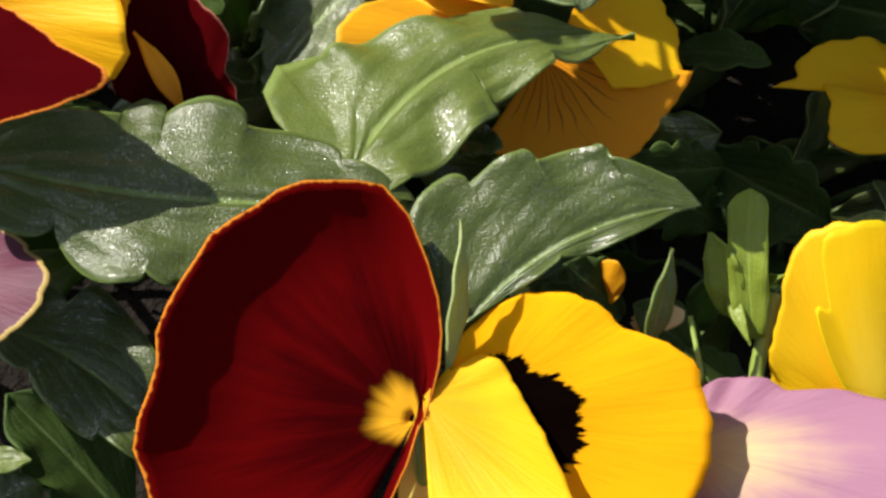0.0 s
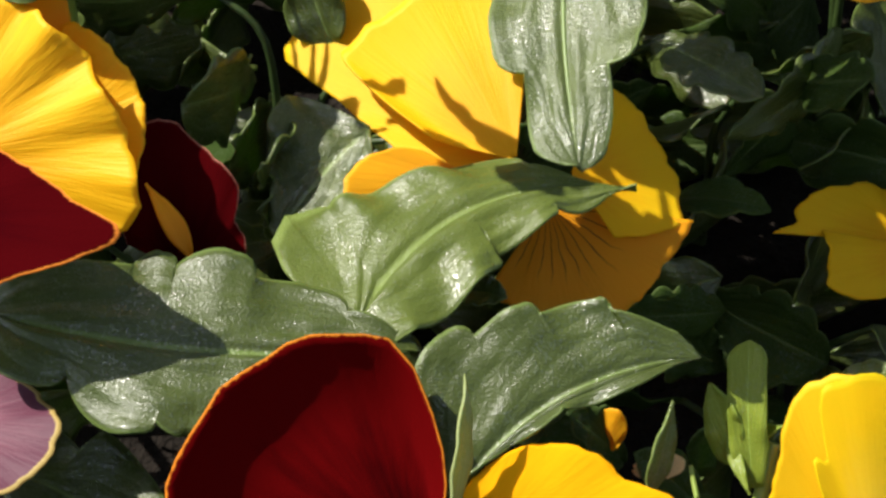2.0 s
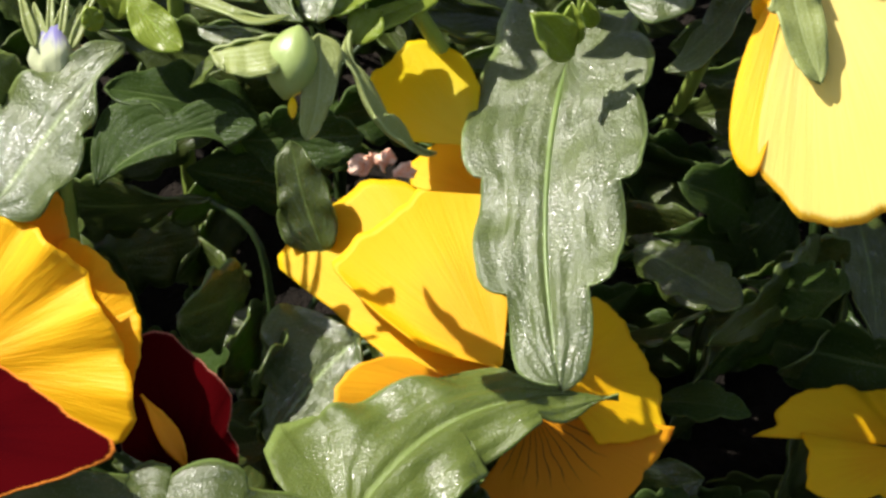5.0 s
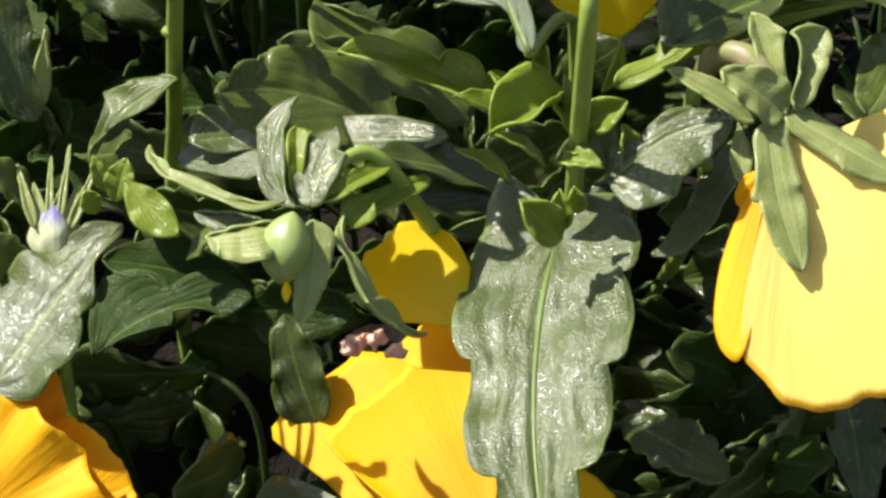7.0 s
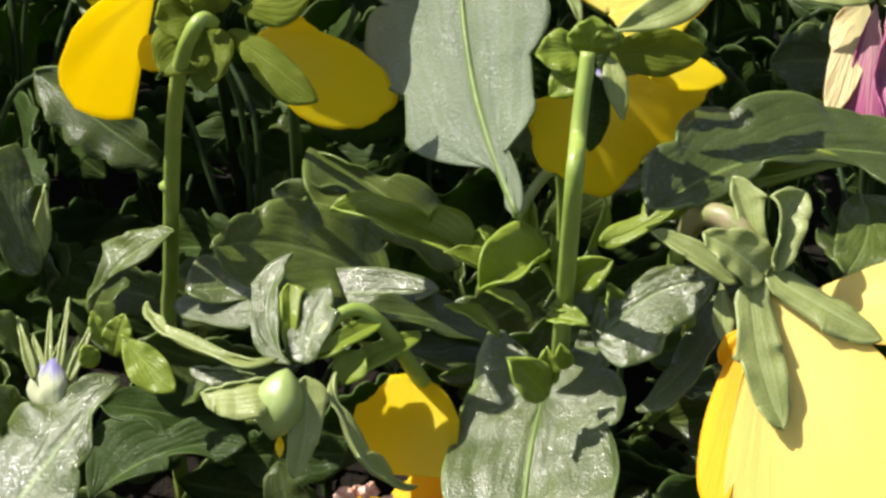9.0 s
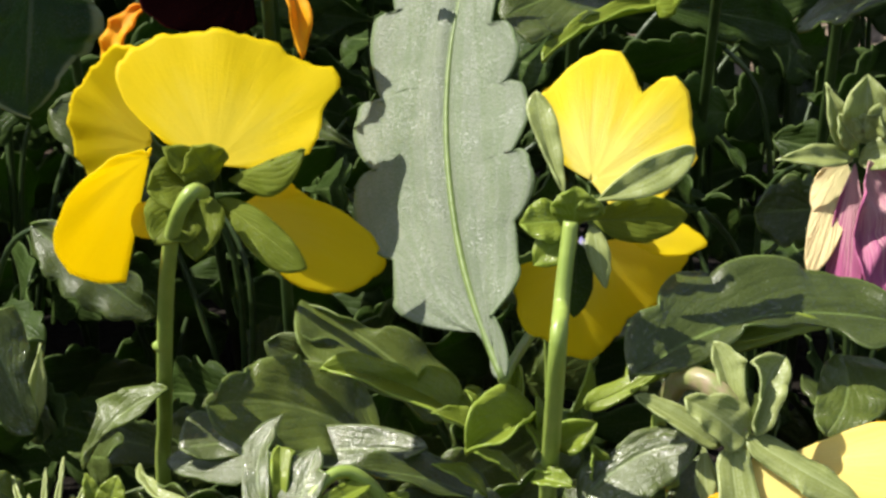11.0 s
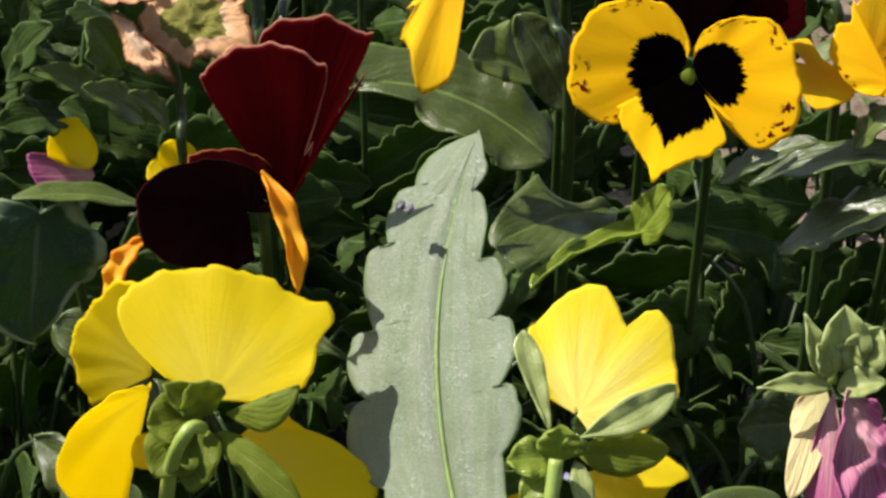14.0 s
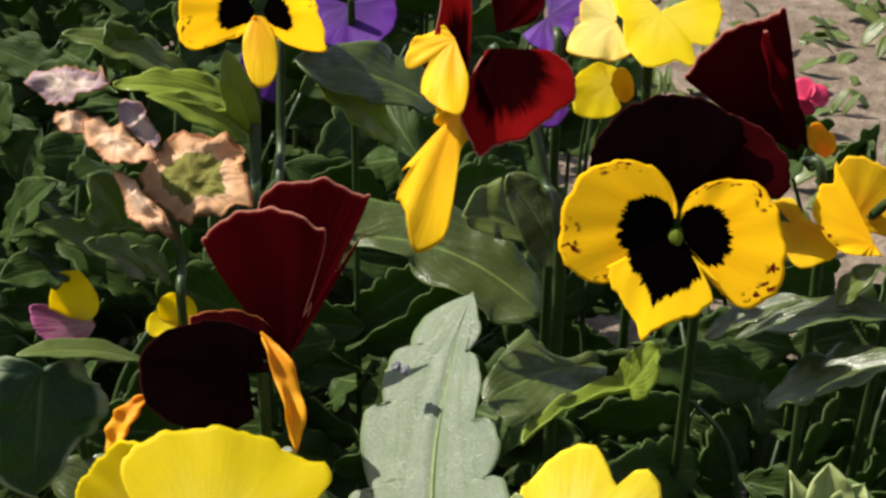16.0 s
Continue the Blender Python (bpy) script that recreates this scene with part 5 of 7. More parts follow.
leaf(nodding_flower, (54.5, 361.9, 278.1), (53.8, 369.1, 287), 3.7, (-0.31, -0.71, 0.63), bow=0.05, lobes=0, shape="lance", material=SEPAL, stalked=False, name="sepal", nu=22, nv=7, seed=111)
leaf(back_plant, (10.5, 450.6, 247.1), (-20.5, 463.3, 267.8), 22.5, (0, -0.23, 0.97), material=LEAF_PALE, seed=112, fold=0.1, left=((0.247, 8.6), (0.521, 15), (0.823, 12.5)), right=((0.359, 7.5), (0.567, 3.9), (0.781, -0.7)))
leaf(back_plant, (-3.2, 413.2, 260.7), (-35.6, 402.2, 276.1), 23.8, (-0.1, -0.53, 0.84), side=0.12, seed=113, fold=0.08, bow=0.03, left=((0.307, 5.8), (0.683, 8.2)), right=((0.161, 14), (0.475, 15.6), (0.555, 13.5), (0.726, 11.8), (0.832, 8.4), (0.934, 3.9)), material=LEAF_PALE)
leaf(back_plant, (-17.5, 421.8, 256.1), (-41.7, 413.9, 260.4), 11.9, (-0.1, -0.43, 0.9), seed=114, material=LEAF_SILVER, left=((0.575, 4.4), (0.86, 3.6)), right=((0.56, 3.9), (0.705, 4.5), (0.853, 7.5)))

# the back of the bed
leaf(rosette_plant, (41.1, 369.8, 299.2), (91.5, 387.8, 300), 23.7, (0, -0.48, 0.88), side=-0.12, seed=115, fold=0.06, bow=0.03, left=((0.143, 11.8), (0.172, 12.7), (0.362, 18.8), (0.397, 17.8), (0.609, 18.0), (0.717, 15.5), (0.84, 12.2)), right=((0.172, 0.8), (0.41, -3.7), (0.618, -3.8), (0.748, 0.8), (0.84, 4.9)))
leaf(rosette_plant, (80.1, 389, 293.1), (75.2, 372.8, 286.2), 13.4, (0, -0.66, 0.75), material=LEAF_PALE, side=-0.12, seed=116, fold=0.06, bow=0.03, left=((0.01, 9.0), (0.456, 10.4)), right=((0.349, 3.1), (0.707, 3.0)))

yellow_flower = thing("pansy_flower", (-0.037, 0.395), "bright yellow pansy seen from behind on a tall green stem", "flower")
stalk(yellow_flower, [under((-50.1, 452.0, 229.1), 10), (-50.1, 452.0, 229.1), (-47.1, 436.0, 253.6), (-43.2, 412.0, 283.9), (-40.2, 396.0, 304.8), (-37.5, 385.0, 319.2), (-35.0, 379.0, 327.3), (-32.9, 379.0, 330.4), (-31.8, 386.0, 327.0)], 1.7, 1.25, ribs=0.05, rings=40)
sheet("stem_node", pod((-43.6, 412.0, 283.9), (0, 0.41, 0.91), 3.2, 3.6, ribs=0.15), STEM, yellow_flower)
petal(yellow_flower, (-31.1, 396.3, 327.7), (-31.2, 414.7, 345.7), 29, (0.05, -0.97, -0.2), LEMON, ruffle=0.02, label="lemon yellow upper petal, its back to the path", seed=117, span=(-66, 95), rims=(9.1, 11.2, 15.1, 19.7, 22.4, 24.2, 25.3, 26, 26.9, 26.7, 26.6, 26.4, 26.2, 26, 26, 25.7, 25.6, 25.6, 25.7, 25.7, 25.6, 25.5, 25.7, 25.8, 25.7, 25.8, 26, 26.5, 28.1, 28.7, 27.6, 22.4, 21.4, 20.5, 19.7, 19.1, 17.7, 16.2, 11.8, 8.8, 7), crinkle=0.012, pleat=0.004)
petal(yellow_flower, (-43.6, 413.2, 324.4), (-58.3, 420.6, 328.7), 20, (-0.05, -0.97, -0.2), LEMON, ruffle=0.02, pleat=0.004, seed=118, span=(-49, 72), rims=(18.8, 18.6, 18.6, 18.6, 18.3, 18.1, 18.2, 18.1, 18, 18.1, 18, 17.6, 17.4, 17.4, 17.4, 17.5, 17.7, 18.1, 18.7, 19.3, 20.2, 20, 19.5))
petal(yellow_flower, (-41.7, 393.8, 330.4), (-58.6, 395.7, 311.8), 32, (0.35, -0.85, -0.4), LEMON, ruffle=0.012, seed=119, span=(-32, 153), rims=(31.9, 32.2, 31.6, 30.6, 29.5, 27.7, 25.6, 23.2, 20.1, 17.8, 15.7, 13.9, 12.6, 11.2, 9.5, 8.3, 7.4, 6.2, 4.7, 3.8, 3.2, 2.8, 2.5, 2.3, 2.1, 2, 1.9, 1.9, 1.8, 1.8, 1.8, 1.8, 1.8), crinkle=0.006)
petal(yellow_flower, (-26.3, 399.8, 318.6), (-2.1, 398.6, 306.7), 28, (0.15, -0.8, 0.58), LEMON, ruffle=0.02, seed=120, span=(-58, 44), rims=(7.5, 8.4, 9.4, 9.8, 10.3, 11, 11.8, 14.2, 17.8, 20.8, 23.5, 25.5, 27.7, 27.4, 26.8, 25.3, 24, 22.4, 20.7, 18.8, 16.2, 13.5, 10.9))
petal(yellow_flower, (-40.1, 397.1, 321.1), (-43.9, 392.4, 315.5), 8, (-0.1, -0.81, 0.58), LEMON, ruffle=0.03, seed=121, span=(-29, 50), rims=(6.8, 7.0, 7.2, 7.4, 7.6, 7.8, 7.9, 8.0, 8.1, 8.2, 8.3, 8.3, 8.0, 7.6, 7.3, 7.0, 6.6, 6.3, 6.0, 5.6, 5.3, 5.0, 4.6))
leaf(yellow_flower, (-33.5, 392.5, 325.4), (-41.6, 387.5, 326.6), 10.5, (0, -0.75, 0.66), shape="ovate", bow=0.08, material=CALYX, lobes=0, stalked=False, name="sepal", nu=22, nv=7, seed=122)
leaf(yellow_flower, (-34, 391.7, 323.6), (-40.4, 383.9, 318.5), 11.0, (0, -0.75, 0.66), shape="ovate", bow=0.08, material=CALYX, lobes=0, stalked=False, name="sepal", nu=22, nv=7, seed=123)
leaf(yellow_flower, (-31.5, 392.9, 326.3), (-38.8, 390.6, 333.3), 6.0, (0, -0.75, 0.66), shape="ovate", bow=0.08, material=CALYX, lobes=0, stalked=False, name="sepal", nu=22, nv=7, seed=124)
leaf(yellow_flower, (-31, 392.9, 326.3), (-33.9, 390.7, 333.5), 9.0, (0, -0.75, 0.66), shape="ovate", bow=0.08, material=CALYX, lobes=0, stalked=False, name="sepal", nu=22, nv=7, seed=125)
leaf(yellow_flower, (-28, 392.4, 326.5), (-14.7, 390.5, 333.1), 6, (0, -0.75, 0.66), bow=0.08, material=CALYX, stalked=False, name="sepal", nu=40, nv=11, seed=126, fold=-0.1, left=((0.384, -0.1),), right=((0.51, 6.1),))
leaf(yellow_flower, (-30, 391.4, 322.8), (-14.4, 382, 314.4), 7, (0, -0.75, 0.66), bow=0.08, material=CALYX, stalked=False, name="sepal", nu=40, nv=11, seed=127, fold=-0.1, left=((0.441, 3),), right=((0.727, 4),))
leaf(yellow_flower, (-32.5, 391.2, 322.6), (-33.5, 382.7, 315.8), 8.0, (0, -0.75, 0.66), shape="ovate", bow=0.08, material=CALYX, lobes=0, stalked=False, name="sepal", nu=22, nv=7, seed=128)
leaf(yellow_flower, (-31.5, 391.7, 323.5), (-31.5, 383.5, 317.6), 6.0, (0, -0.75, 0.66), shape="ovate", bow=0.08, material=CALYX, lobes=0, stalked=False, name="sepal", nu=22, nv=7, seed=129)

upright_plant = thing("pansy_plant", (0.019, 0.378), "pansy plant with one tall grey-green upright leaf", "plant")
leaf(upright_plant, (19.3, 373.2, 297.4), (17.9, 441.8, 362.7), 36.7, (-0.5, -0.6, 0.62), material=LEAF_GREY, bow=0.02, fold=0.02, wave=0.02, nu=130, nv=29, rib=0.012, side=-0.097, midrib=0.95, seed=130, left=((0.046, 2.2), (0.1, 4.8), (0.212, 20.1), (0.268, 21.1), (0.436, 28.4), (0.46, 24.9), (0.604, 27.5), (0.596, 22.8), (0.777, 24.4), (0.787, 20.1), (0.897, 18.7), (0.905, 14.5), (0.962, 11.8)), right=((0.055, 1.6), (0.119, -0.6), (0.239, 4.4), (0.294, 4.8), (0.415, 8.3), (0.428, 5.7), (0.562, 7.4), (0.577, 3.6), (0.683, 5.8), (0.705, 2), (0.842, 1.6), (0.864, -1.5), (0.935, 1.3)))
# two small dark bodies on the leaf, of no stated kind
tagged(sheet("speck", pod((2.9, 427.6, 352.8), (0.71, 0.29, 0.64), 2.6, 1.8, lump=0.4), SPECK, None), "tiny dark grey speck stuck to an upright leaf", "debris", "husks on the leaf")
tagged(sheet("speck", pod((4.7, 426.6, 352.6), (0.24, 0.39, 0.89), 2.6, 1.6, lump=0.4), SPECK, None), "tiny dark grey speck stuck to an upright leaf", "debris", "husks on the leaf")
stalk(upright_plant, [under((33.0, 455.0, 240.0), 10), (31.0, 445.0, 262.0), (27.0, 418.0, 284.0), (19.3, 373.2, 297.4)], 1.5, 0.9, material=STEM)

spur_flower = thing("pansy_flower", (0.033, 0.391), "yellow pansy turned away, with long green sepals", "flower")
stalk(spur_flower, [under((27.8, 364.7, 297.7), 80), (27.8, 364.7, 297.7), (29.1, 370.1, 314.4), (30.6, 375.4, 326.1)], 1.7, 1.3)
sheet("stem_node", pod((28.8, 369.6, 313.3), (0.2, 0.41, 0.89), 2.1, 1.4), SEPAL, spur_flower)
petal(spur_flower, (35.2, 397.1, 324.1), (43.5, 421.1, 336), 30, (0.1, -0.81, 0.58), BUFF, ruffle=0.02, cup=0.02, seed=131, span=(-82, 127), rims=(6.3, 6.8, 7.4, 8.1, 9, 10.3, 12, 14.4, 15.9, 16.9, 18.1, 19.5, 20.4, 21.1, 21.9, 22.9, 24, 25.3, 26.4, 27.8, 29.4, 29.7, 29.3, 28, 26.2, 24.5, 23.2, 29, 30.2, 29.9, 29.7, 28.4, 27.1, 25.8, 24.6, 23.5, 22.6, 22.2, 21.8, 20.3, 18.7, 17.4, 16.3, 15.4, 14.7, 14.1, 13.6, 13.1, 12.7, 11.9, 11.3, 10.7, 10.3, 9.9, 9.6, 9.3, 9.1, 8.9, 8.8, 8.7, 8.6))
petal(spur_flower, (37.3, 395.1, 316.2), (55.2, 392, 314.2), 19, (0.21, -0.63, 0.74), LEMON, ruffle=0.02, seed=132, span=(-40, 22), rims=(5.8, 8.1, 9.8, 10.4, 10.9, 11.5, 12.1, 12.7, 13.2, 14.0, 14.9, 15.8, 16.7, 17.6, 18.5, 18.3, 17.4, 16.5, 15.4, 14.2, 12.9, 11.7, 10.5))
petal(spur_flower, (35.6, 398.3, 311.3), (34.2, 384.6, 295.6), 23, (0.43, -0.89, 0.12), LEMON, ruffle=0.02, seed=133, span=(-110, 65), rims=(21.1, 22.3, 21.2, 19.9, 19.0, 18.2, 17.4, 16.6, 15.8, 15.0, 15.4, 17.0, 18.7, 20.3, 21.4, 21.4, 21.1, 21.6, 22.5, 22.1, 20.0, 18.8, 17.5))
leaf(spur_flower, (30.1, 382.8, 326.9), (25.2, 394.8, 341.7), 4.6, (0, -0.81, 0.58), material=SEPAL, fold=0.2, name="sepal", nu=40, nv=11, side=-0.046, seed=134, bow=0.03, left=((0.852, 2.5),), right=((0.734, 2.1),))
leaf(spur_flower, (34.9, 382.6, 326.5), (52.4, 390.5, 333.1), 6.5, (0.15, -0.75, 0.65), material=SEPAL, fold=0.2, name="sepal", nu=40, nv=11, side=0.039, seed=135, bow=0.03, left=((0.54, 2.1),), right=((0.585, 4.4),))
leaf(spur_flower, (30.5, 379.9, 324), (22.2, 377, 324.9), 7.8, (0, -0.75, 0.66), shape="ovate", bow=0.08, material=SHOOT, lobes=0, stalked=False, name="sepal", nu=22, nv=7, seed=136)
leaf(spur_flower, (31.4, 379.7, 323.5), (31.5, 379.6, 330.5), 8.3, (0, -0.75, 0.66), shape="ovate", bow=0.08, material=SHOOT, lobes=0, stalked=False, name="sepal", nu=22, nv=7, seed=137)
leaf(spur_flower, (31.4, 379.3, 322.7), (24.5, 374.2, 318.7), 6.8, (0, -0.75, 0.66), shape="ovate", bow=0.08, material=SHOOT, lobes=0, stalked=False, name="sepal", nu=22, nv=7, seed=138)
leaf(spur_flower, (34.3, 379.7, 323.5), (36.5, 372.6, 315.2), 3.9, (0, -0.75, 0.66), shape="ovate", bow=0.08, material=SEPAL, lobes=0, stalked=False, name="sepal", nu=22, nv=7, seed=139)
leaf(spur_flower, (33.9, 380.1, 324.4), (34.2, 379, 329.2), 4.9, (0, -0.75, 0.66), shape="ovate", bow=0.08, material=SHOOT, lobes=0, stalked=False, name="sepal", nu=22, nv=7, seed=140)
leaf(spur_flower, (31.9, 378.5, 320.9), (31.6, 377.8, 307.1), 5.9, (0, -0.75, 0.66), shape="ovate", bow=0.08, material=LEAF_SHADED, lobes=0, stalked=False, name="sepal", nu=22, nv=7, seed=141)
leaf(spur_flower, (35.3, 388.2, 320.5), (51.6, 390.4, 320.3), 8.4, (0.1, -0.94, 0.32), material=CALYX, shape="ovate", bow=0.05, lobes=0, stalked=False, name="sepal", nu=22, nv=7, seed=142)
sheet("spur", pod((33.3, 380.4, 317.8), (-0.19, 0.41, 0.89), 5.9, 2.6), BLUE_TIP, spur_flower)

wilted_flower = thing("pansy_flower", (0.089, 0.431), "wilted purple and ivory pansy hanging under its calyx", "flower")
stalk(wilted_flower, [under((105.9, 440.7, 300.3)), (105.9, 440.7, 300.3), (99.5, 442.5, 316.5), (92, 439.7, 322.4), (87.9, 436.5, 320.2), (87.3, 433.2, 312.8)], 1.3, 1.1)
petal(wilted_flower, (86.2, 432.7, 311.8), (79.3, 418.6, 295.3), 23, (-0.19, -0.8, 0.57), IVORY, ruffle=0.03, seed=143, span=(-35, 67), rims=(3.1, 5.2, 7.3, 9.3, 11.4, 13.5, 17.3, 21.6, 23.4, 21.0, 17.4, 13.9, 11.4, 10.6, 9.8, 9.1, 8.3, 7.6, 6.8, 6.1, 5.3, 4.6, 3.8))
petal(wilted_flower, (87.5, 430.9, 312.7), (83.8, 414.6, 291.3), 26, (0, -0.81, 0.58), PLUM, ruffle=0.05, crinkle=0.02, pleat=0.03, seed=144, span=(-15, 18), rims=(16.1, 17.7, 19.2, 20.8, 22.3, 23.9, 24.8, 25.1, 25.3, 25.6, 25.9, 26.1, 25.3, 24.5, 23.7, 22.8, 21.1, 18.1, 15.6, 13.4, 11.2, 9.0, 6.8))
petal(wilted_flower, (89.3, 429.1, 313.5), (90.9, 412.4, 291.2), 28, (0.1, -0.81, 0.58), PLUM, ruffle=0.08, crinkle=0.02, pleat=0.035, crumple=1.6, seed=145, span=(-58, 18), rims=(5.5, 6.9, 8.2, 9.5, 10.9, 12.2, 13.5, 14.9, 16.2, 17.5, 19.6, 21.9, 24.3, 26.7, 27.6, 27.7, 27.8, 27.4, 25.8, 23.6, 20.1, 16.7, 7.5))
leaf(wilted_flower, (87, 431.1, 313.2), (71.9, 427.5, 314.8), 4.8, (0, -0.69, 0.72), fold=0.3, shape="lance", lobes=0, material=SEPAL, stalked=False, name="sepal", nu=22, nv=7, seed=146)
leaf(wilted_flower, (85.9, 431.6, 314.1), (81.2, 433.5, 328), 5.0, (0, -0.69, 0.72), fold=0.3, shape="lance", lobes=0, material=SEPAL, stalked=False, name="sepal", nu=22, nv=7, seed=147)
leaf(wilted_flower, (87, 432, 315.1), (83.7, 431, 322.6), 5.4, (0, -0.69, 0.72), fold=0.3, shape="ovate", lobes=0, material=SEPAL, stalked=False, name="sepal", nu=22, nv=7, seed=148)
leaf(wilted_flower, (89.2, 432.5, 316.1), (89.1, 434, 329.2), 9.8, (0, -0.69, 0.72), fold=0.3, shape="ovate", lobes=0, material=SEPAL, stalked=False, name="sepal", nu=22, nv=7, seed=149)
leaf(wilted_flower, (91.3, 432, 315.1), (96, 432.4, 325.5), 8.7, (0, -0.69, 0.72), fold=0.3, shape="ovate", lobes=0, material=SEPAL, stalked=False, name="sepal", nu=22, nv=7, seed=150)
leaf(wilted_flower, (88.1, 431, 312.9), (97.1, 427.9, 315.7), 6.5, (0, -0.69, 0.72), fold=0.3, shape="ovate", lobes=0, material=SEPAL, stalked=False, name="sepal", nu=22, nv=7, seed=151)
leaf(wilted_flower, (90.2, 433.4, 318.1), (91.2, 431, 322.6), 6.5, (0, -0.69, 0.72), fold=0.3, shape="ovate", lobes=0, material=SEPAL, stalked=False, name="sepal", nu=22, nv=7, seed=152)

dark_flower = thing("pansy_flower", (-0.030, 0.447), "dark red, almost black pansy seen side on", "flower")
stalk(dark_flower, [under((-23.1, 435.1, 336.1)), (-23.1, 435.1, 336.1), (-22.9, 434.4, 348.6)], 1.3, 1.1, material=STEM_SHADED)
petal(dark_flower, (-25.7, 428, 351.3), (-46.1, 424.8, 353.8), 21, (-0.2, -0.78, 0.59), BLACK, ruffle=0.015, seed=153, span=(-99, 177), rims=(9.0, 10.4, 11.8, 13.5, 15.5, 18.0, 20.4, 21.0, 21.2, 20.2, 17.4, 14.6, 12.9, 11.4, 9.9, 8.8, 7.9, 7.0, 6.4, 5.9, 5.3, 4.7, 4.2))
petal(dark_flower, (-22.8, 434.3, 351), (-33.7, 435.6, 360), 17, (-0.2, -0.78, 0.59), MAROON, ruffle=0.02, seed=154, span=(-23, 61), rims=(16.1, 16.5, 16.8, 17.1, 17.3, 16.4, 15.6, 14.7, 13.9, 13.3, 12.7, 12.1, 11.5, 10.8, 10.2, 9.7, 9.3, 8.9, 8.4, 8.0, 7.6, 7.2, 6.7))
petal(dark_flower, (-19, 436.5, 350.1), (-25.8, 439.6, 379.7), 32, (-0.29, -0.81, 0.5), CRIMSON, ruffle=0.015, seed=155, span=(-29, 39), rims=(5.9, 9.9, 22.2, 29.4, 29.7, 30.1, 30.5, 30.6, 30.7, 30.9, 31.1, 31.3, 31.6, 31.6, 31.6, 31.7, 31.7, 31.4, 31.2, 31, 30.8, 30.7, 30.6, 30, 29.6, 29.2, 28.8, 24.6, 10.4, 13.8, 10.8))
petal(dark_flower, (-19.3, 440.6, 348.4), (-8.9, 459.1, 376.4), 38, (0.32, -0.81, 0.5), CRIMSON, ruffle=0.015, seed=156, span=(-32, 19), rims=(27.8, 29.8, 32.1, 33.7, 34.6, 35.5, 35.8, 36.2, 36.6, 36.8, 36.9, 37.1, 37.3, 37.6, 37.8, 37.7, 37.6, 37.6, 37.6, 37.7, 37.8, 38, 20.8, 31, 8.1, 6.7, 5.8))
leaf(dark_flower, (-23.2, 429.8, 359.1), (-16.3, 418.9, 338.7), 4.3, (0.27, -0.82, 0.51), material=ORANGE, name="petal", shape="long", side=-0.06, fold=0.5, wave=0.3, lobes=0, stalked=False, nu=22, nv=7, seed=157)
leaf(dark_flower, (-46.1, 433.9, 343.9), (-52.9, 427.6, 332.7), 4.4, (-0.2, -0.78, 0.59), material=ORANGE, name="petal", shape="long", side=0.1, fold=0.3, wave=0.2, lobes=0, stalked=False, nu=22, nv=7, seed=158)

edged_plant = thing("pansy_plant", (-0.072, 0.456), "pansy plant with pale-edged dark leaves", "plant")
leaf(edged_plant, (-68.7, 446.8, 343.7), (-70.4, 437.9, 319.7), 30.2, (0.7, -0.67, 0.25), material=LEAF_EDGED, side=0.019, seed=159, fold=0.06, bow=0.03, left=((0.01, 10.5), (0.108, 15.1), (0.473, 14.5), (0.519, 11.0), (0.699, 4.9)), right=((0.01, 13.1), (0.293, 15.1), (0.731, 11.5)))
leaf(edged_plant, (-49.5, 458.4, 340.7), (-73.9, 447.9, 346.4), 6.3, (-0.01, -0.34, 0.94), lobes=0, material=LEAF_PALE, shape="long", seed=160)

face_flower = thing("pansy_flower", (0.068, 0.480), "yellow pansy with black blotches and dark maroon upper petals", "flower")
stalk(face_flower, [under((67, 482, 349.3), 90), (67, 482, 349.3), (63.5, 474.8, 358.5)], 1.2, 1.1, material=STEM_SHADED)
petal(face_flower, (59.5, 467.2, 367), (36, 463.9, 366.3), 24, (0.03, -0.93, 0.38), FACE, ruffle=0.01, label="yellow side petal with a black blotch", seed=161, span=(-42, 112), rims=(12.1, 18.1, 20.3, 22.3, 23.8, 23.9, 23.8, 23.4, 23.4, 22.8, 22.6, 21.9, 20.8, 19.4, 17.9, 16.6, 14.8, 13.5, 11.2, 9.2, 6.7, 5, 4))
petal(face_flower, (61.3, 467.4, 366.9), (82.5, 463.4, 365.3), 24, (0.09, -0.92, 0.38), FACE, ruffle=0.01, label="yellow side petal with a black blotch", seed=162, span=(-98, 61), rims=(3.5, 4.8, 7.3, 8.6, 10.6, 12, 14.1, 16, 17.9, 19, 19.6, 20.2, 20.5, 21.1, 21.8, 22.5, 23.6, 23.5, 23, 22.2, 19.7, 11.7, 8.1))
petal(face_flower, (60, 466.1, 366.8), (54.3, 453.6, 349.2), 25, (-0.01, -0.87, 0.49), FACE_LIP, ruffle=0.01, label="yellow lip petal with a black blotch", seed=163, span=(-54, 47), rims=(14.6, 12, 8.5, 13.9, 16.8, 17, 17.2, 17.5, 17.9, 18.3, 18.4, 18.6, 18.9, 19.2, 19.6, 20.2, 21, 22, 25, 22.7, 20.9, 20.2, 19.6, 19.1, 18.7, 18.4, 18.1, 17.9, 17.6, 17.2, 16.9, 15.9, 16.5))
petal(face_flower, (61.5, 476.6, 368), (56.9, 486.3, 389.1), 24, (-0.1, -0.79, 0.6), BLACK, ruffle=0.02, seed=164, span=(-55, 57), rims=(20.6, 21.1, 21.8, 22.2, 22.6, 23.2, 23.3, 23.7, 24, 24, 24.2, 24.2, 24.1, 24.2, 24.2, 23.8, 23.7, 23.6, 23.1, 22.9, 22.6, 21.5, 20.6))
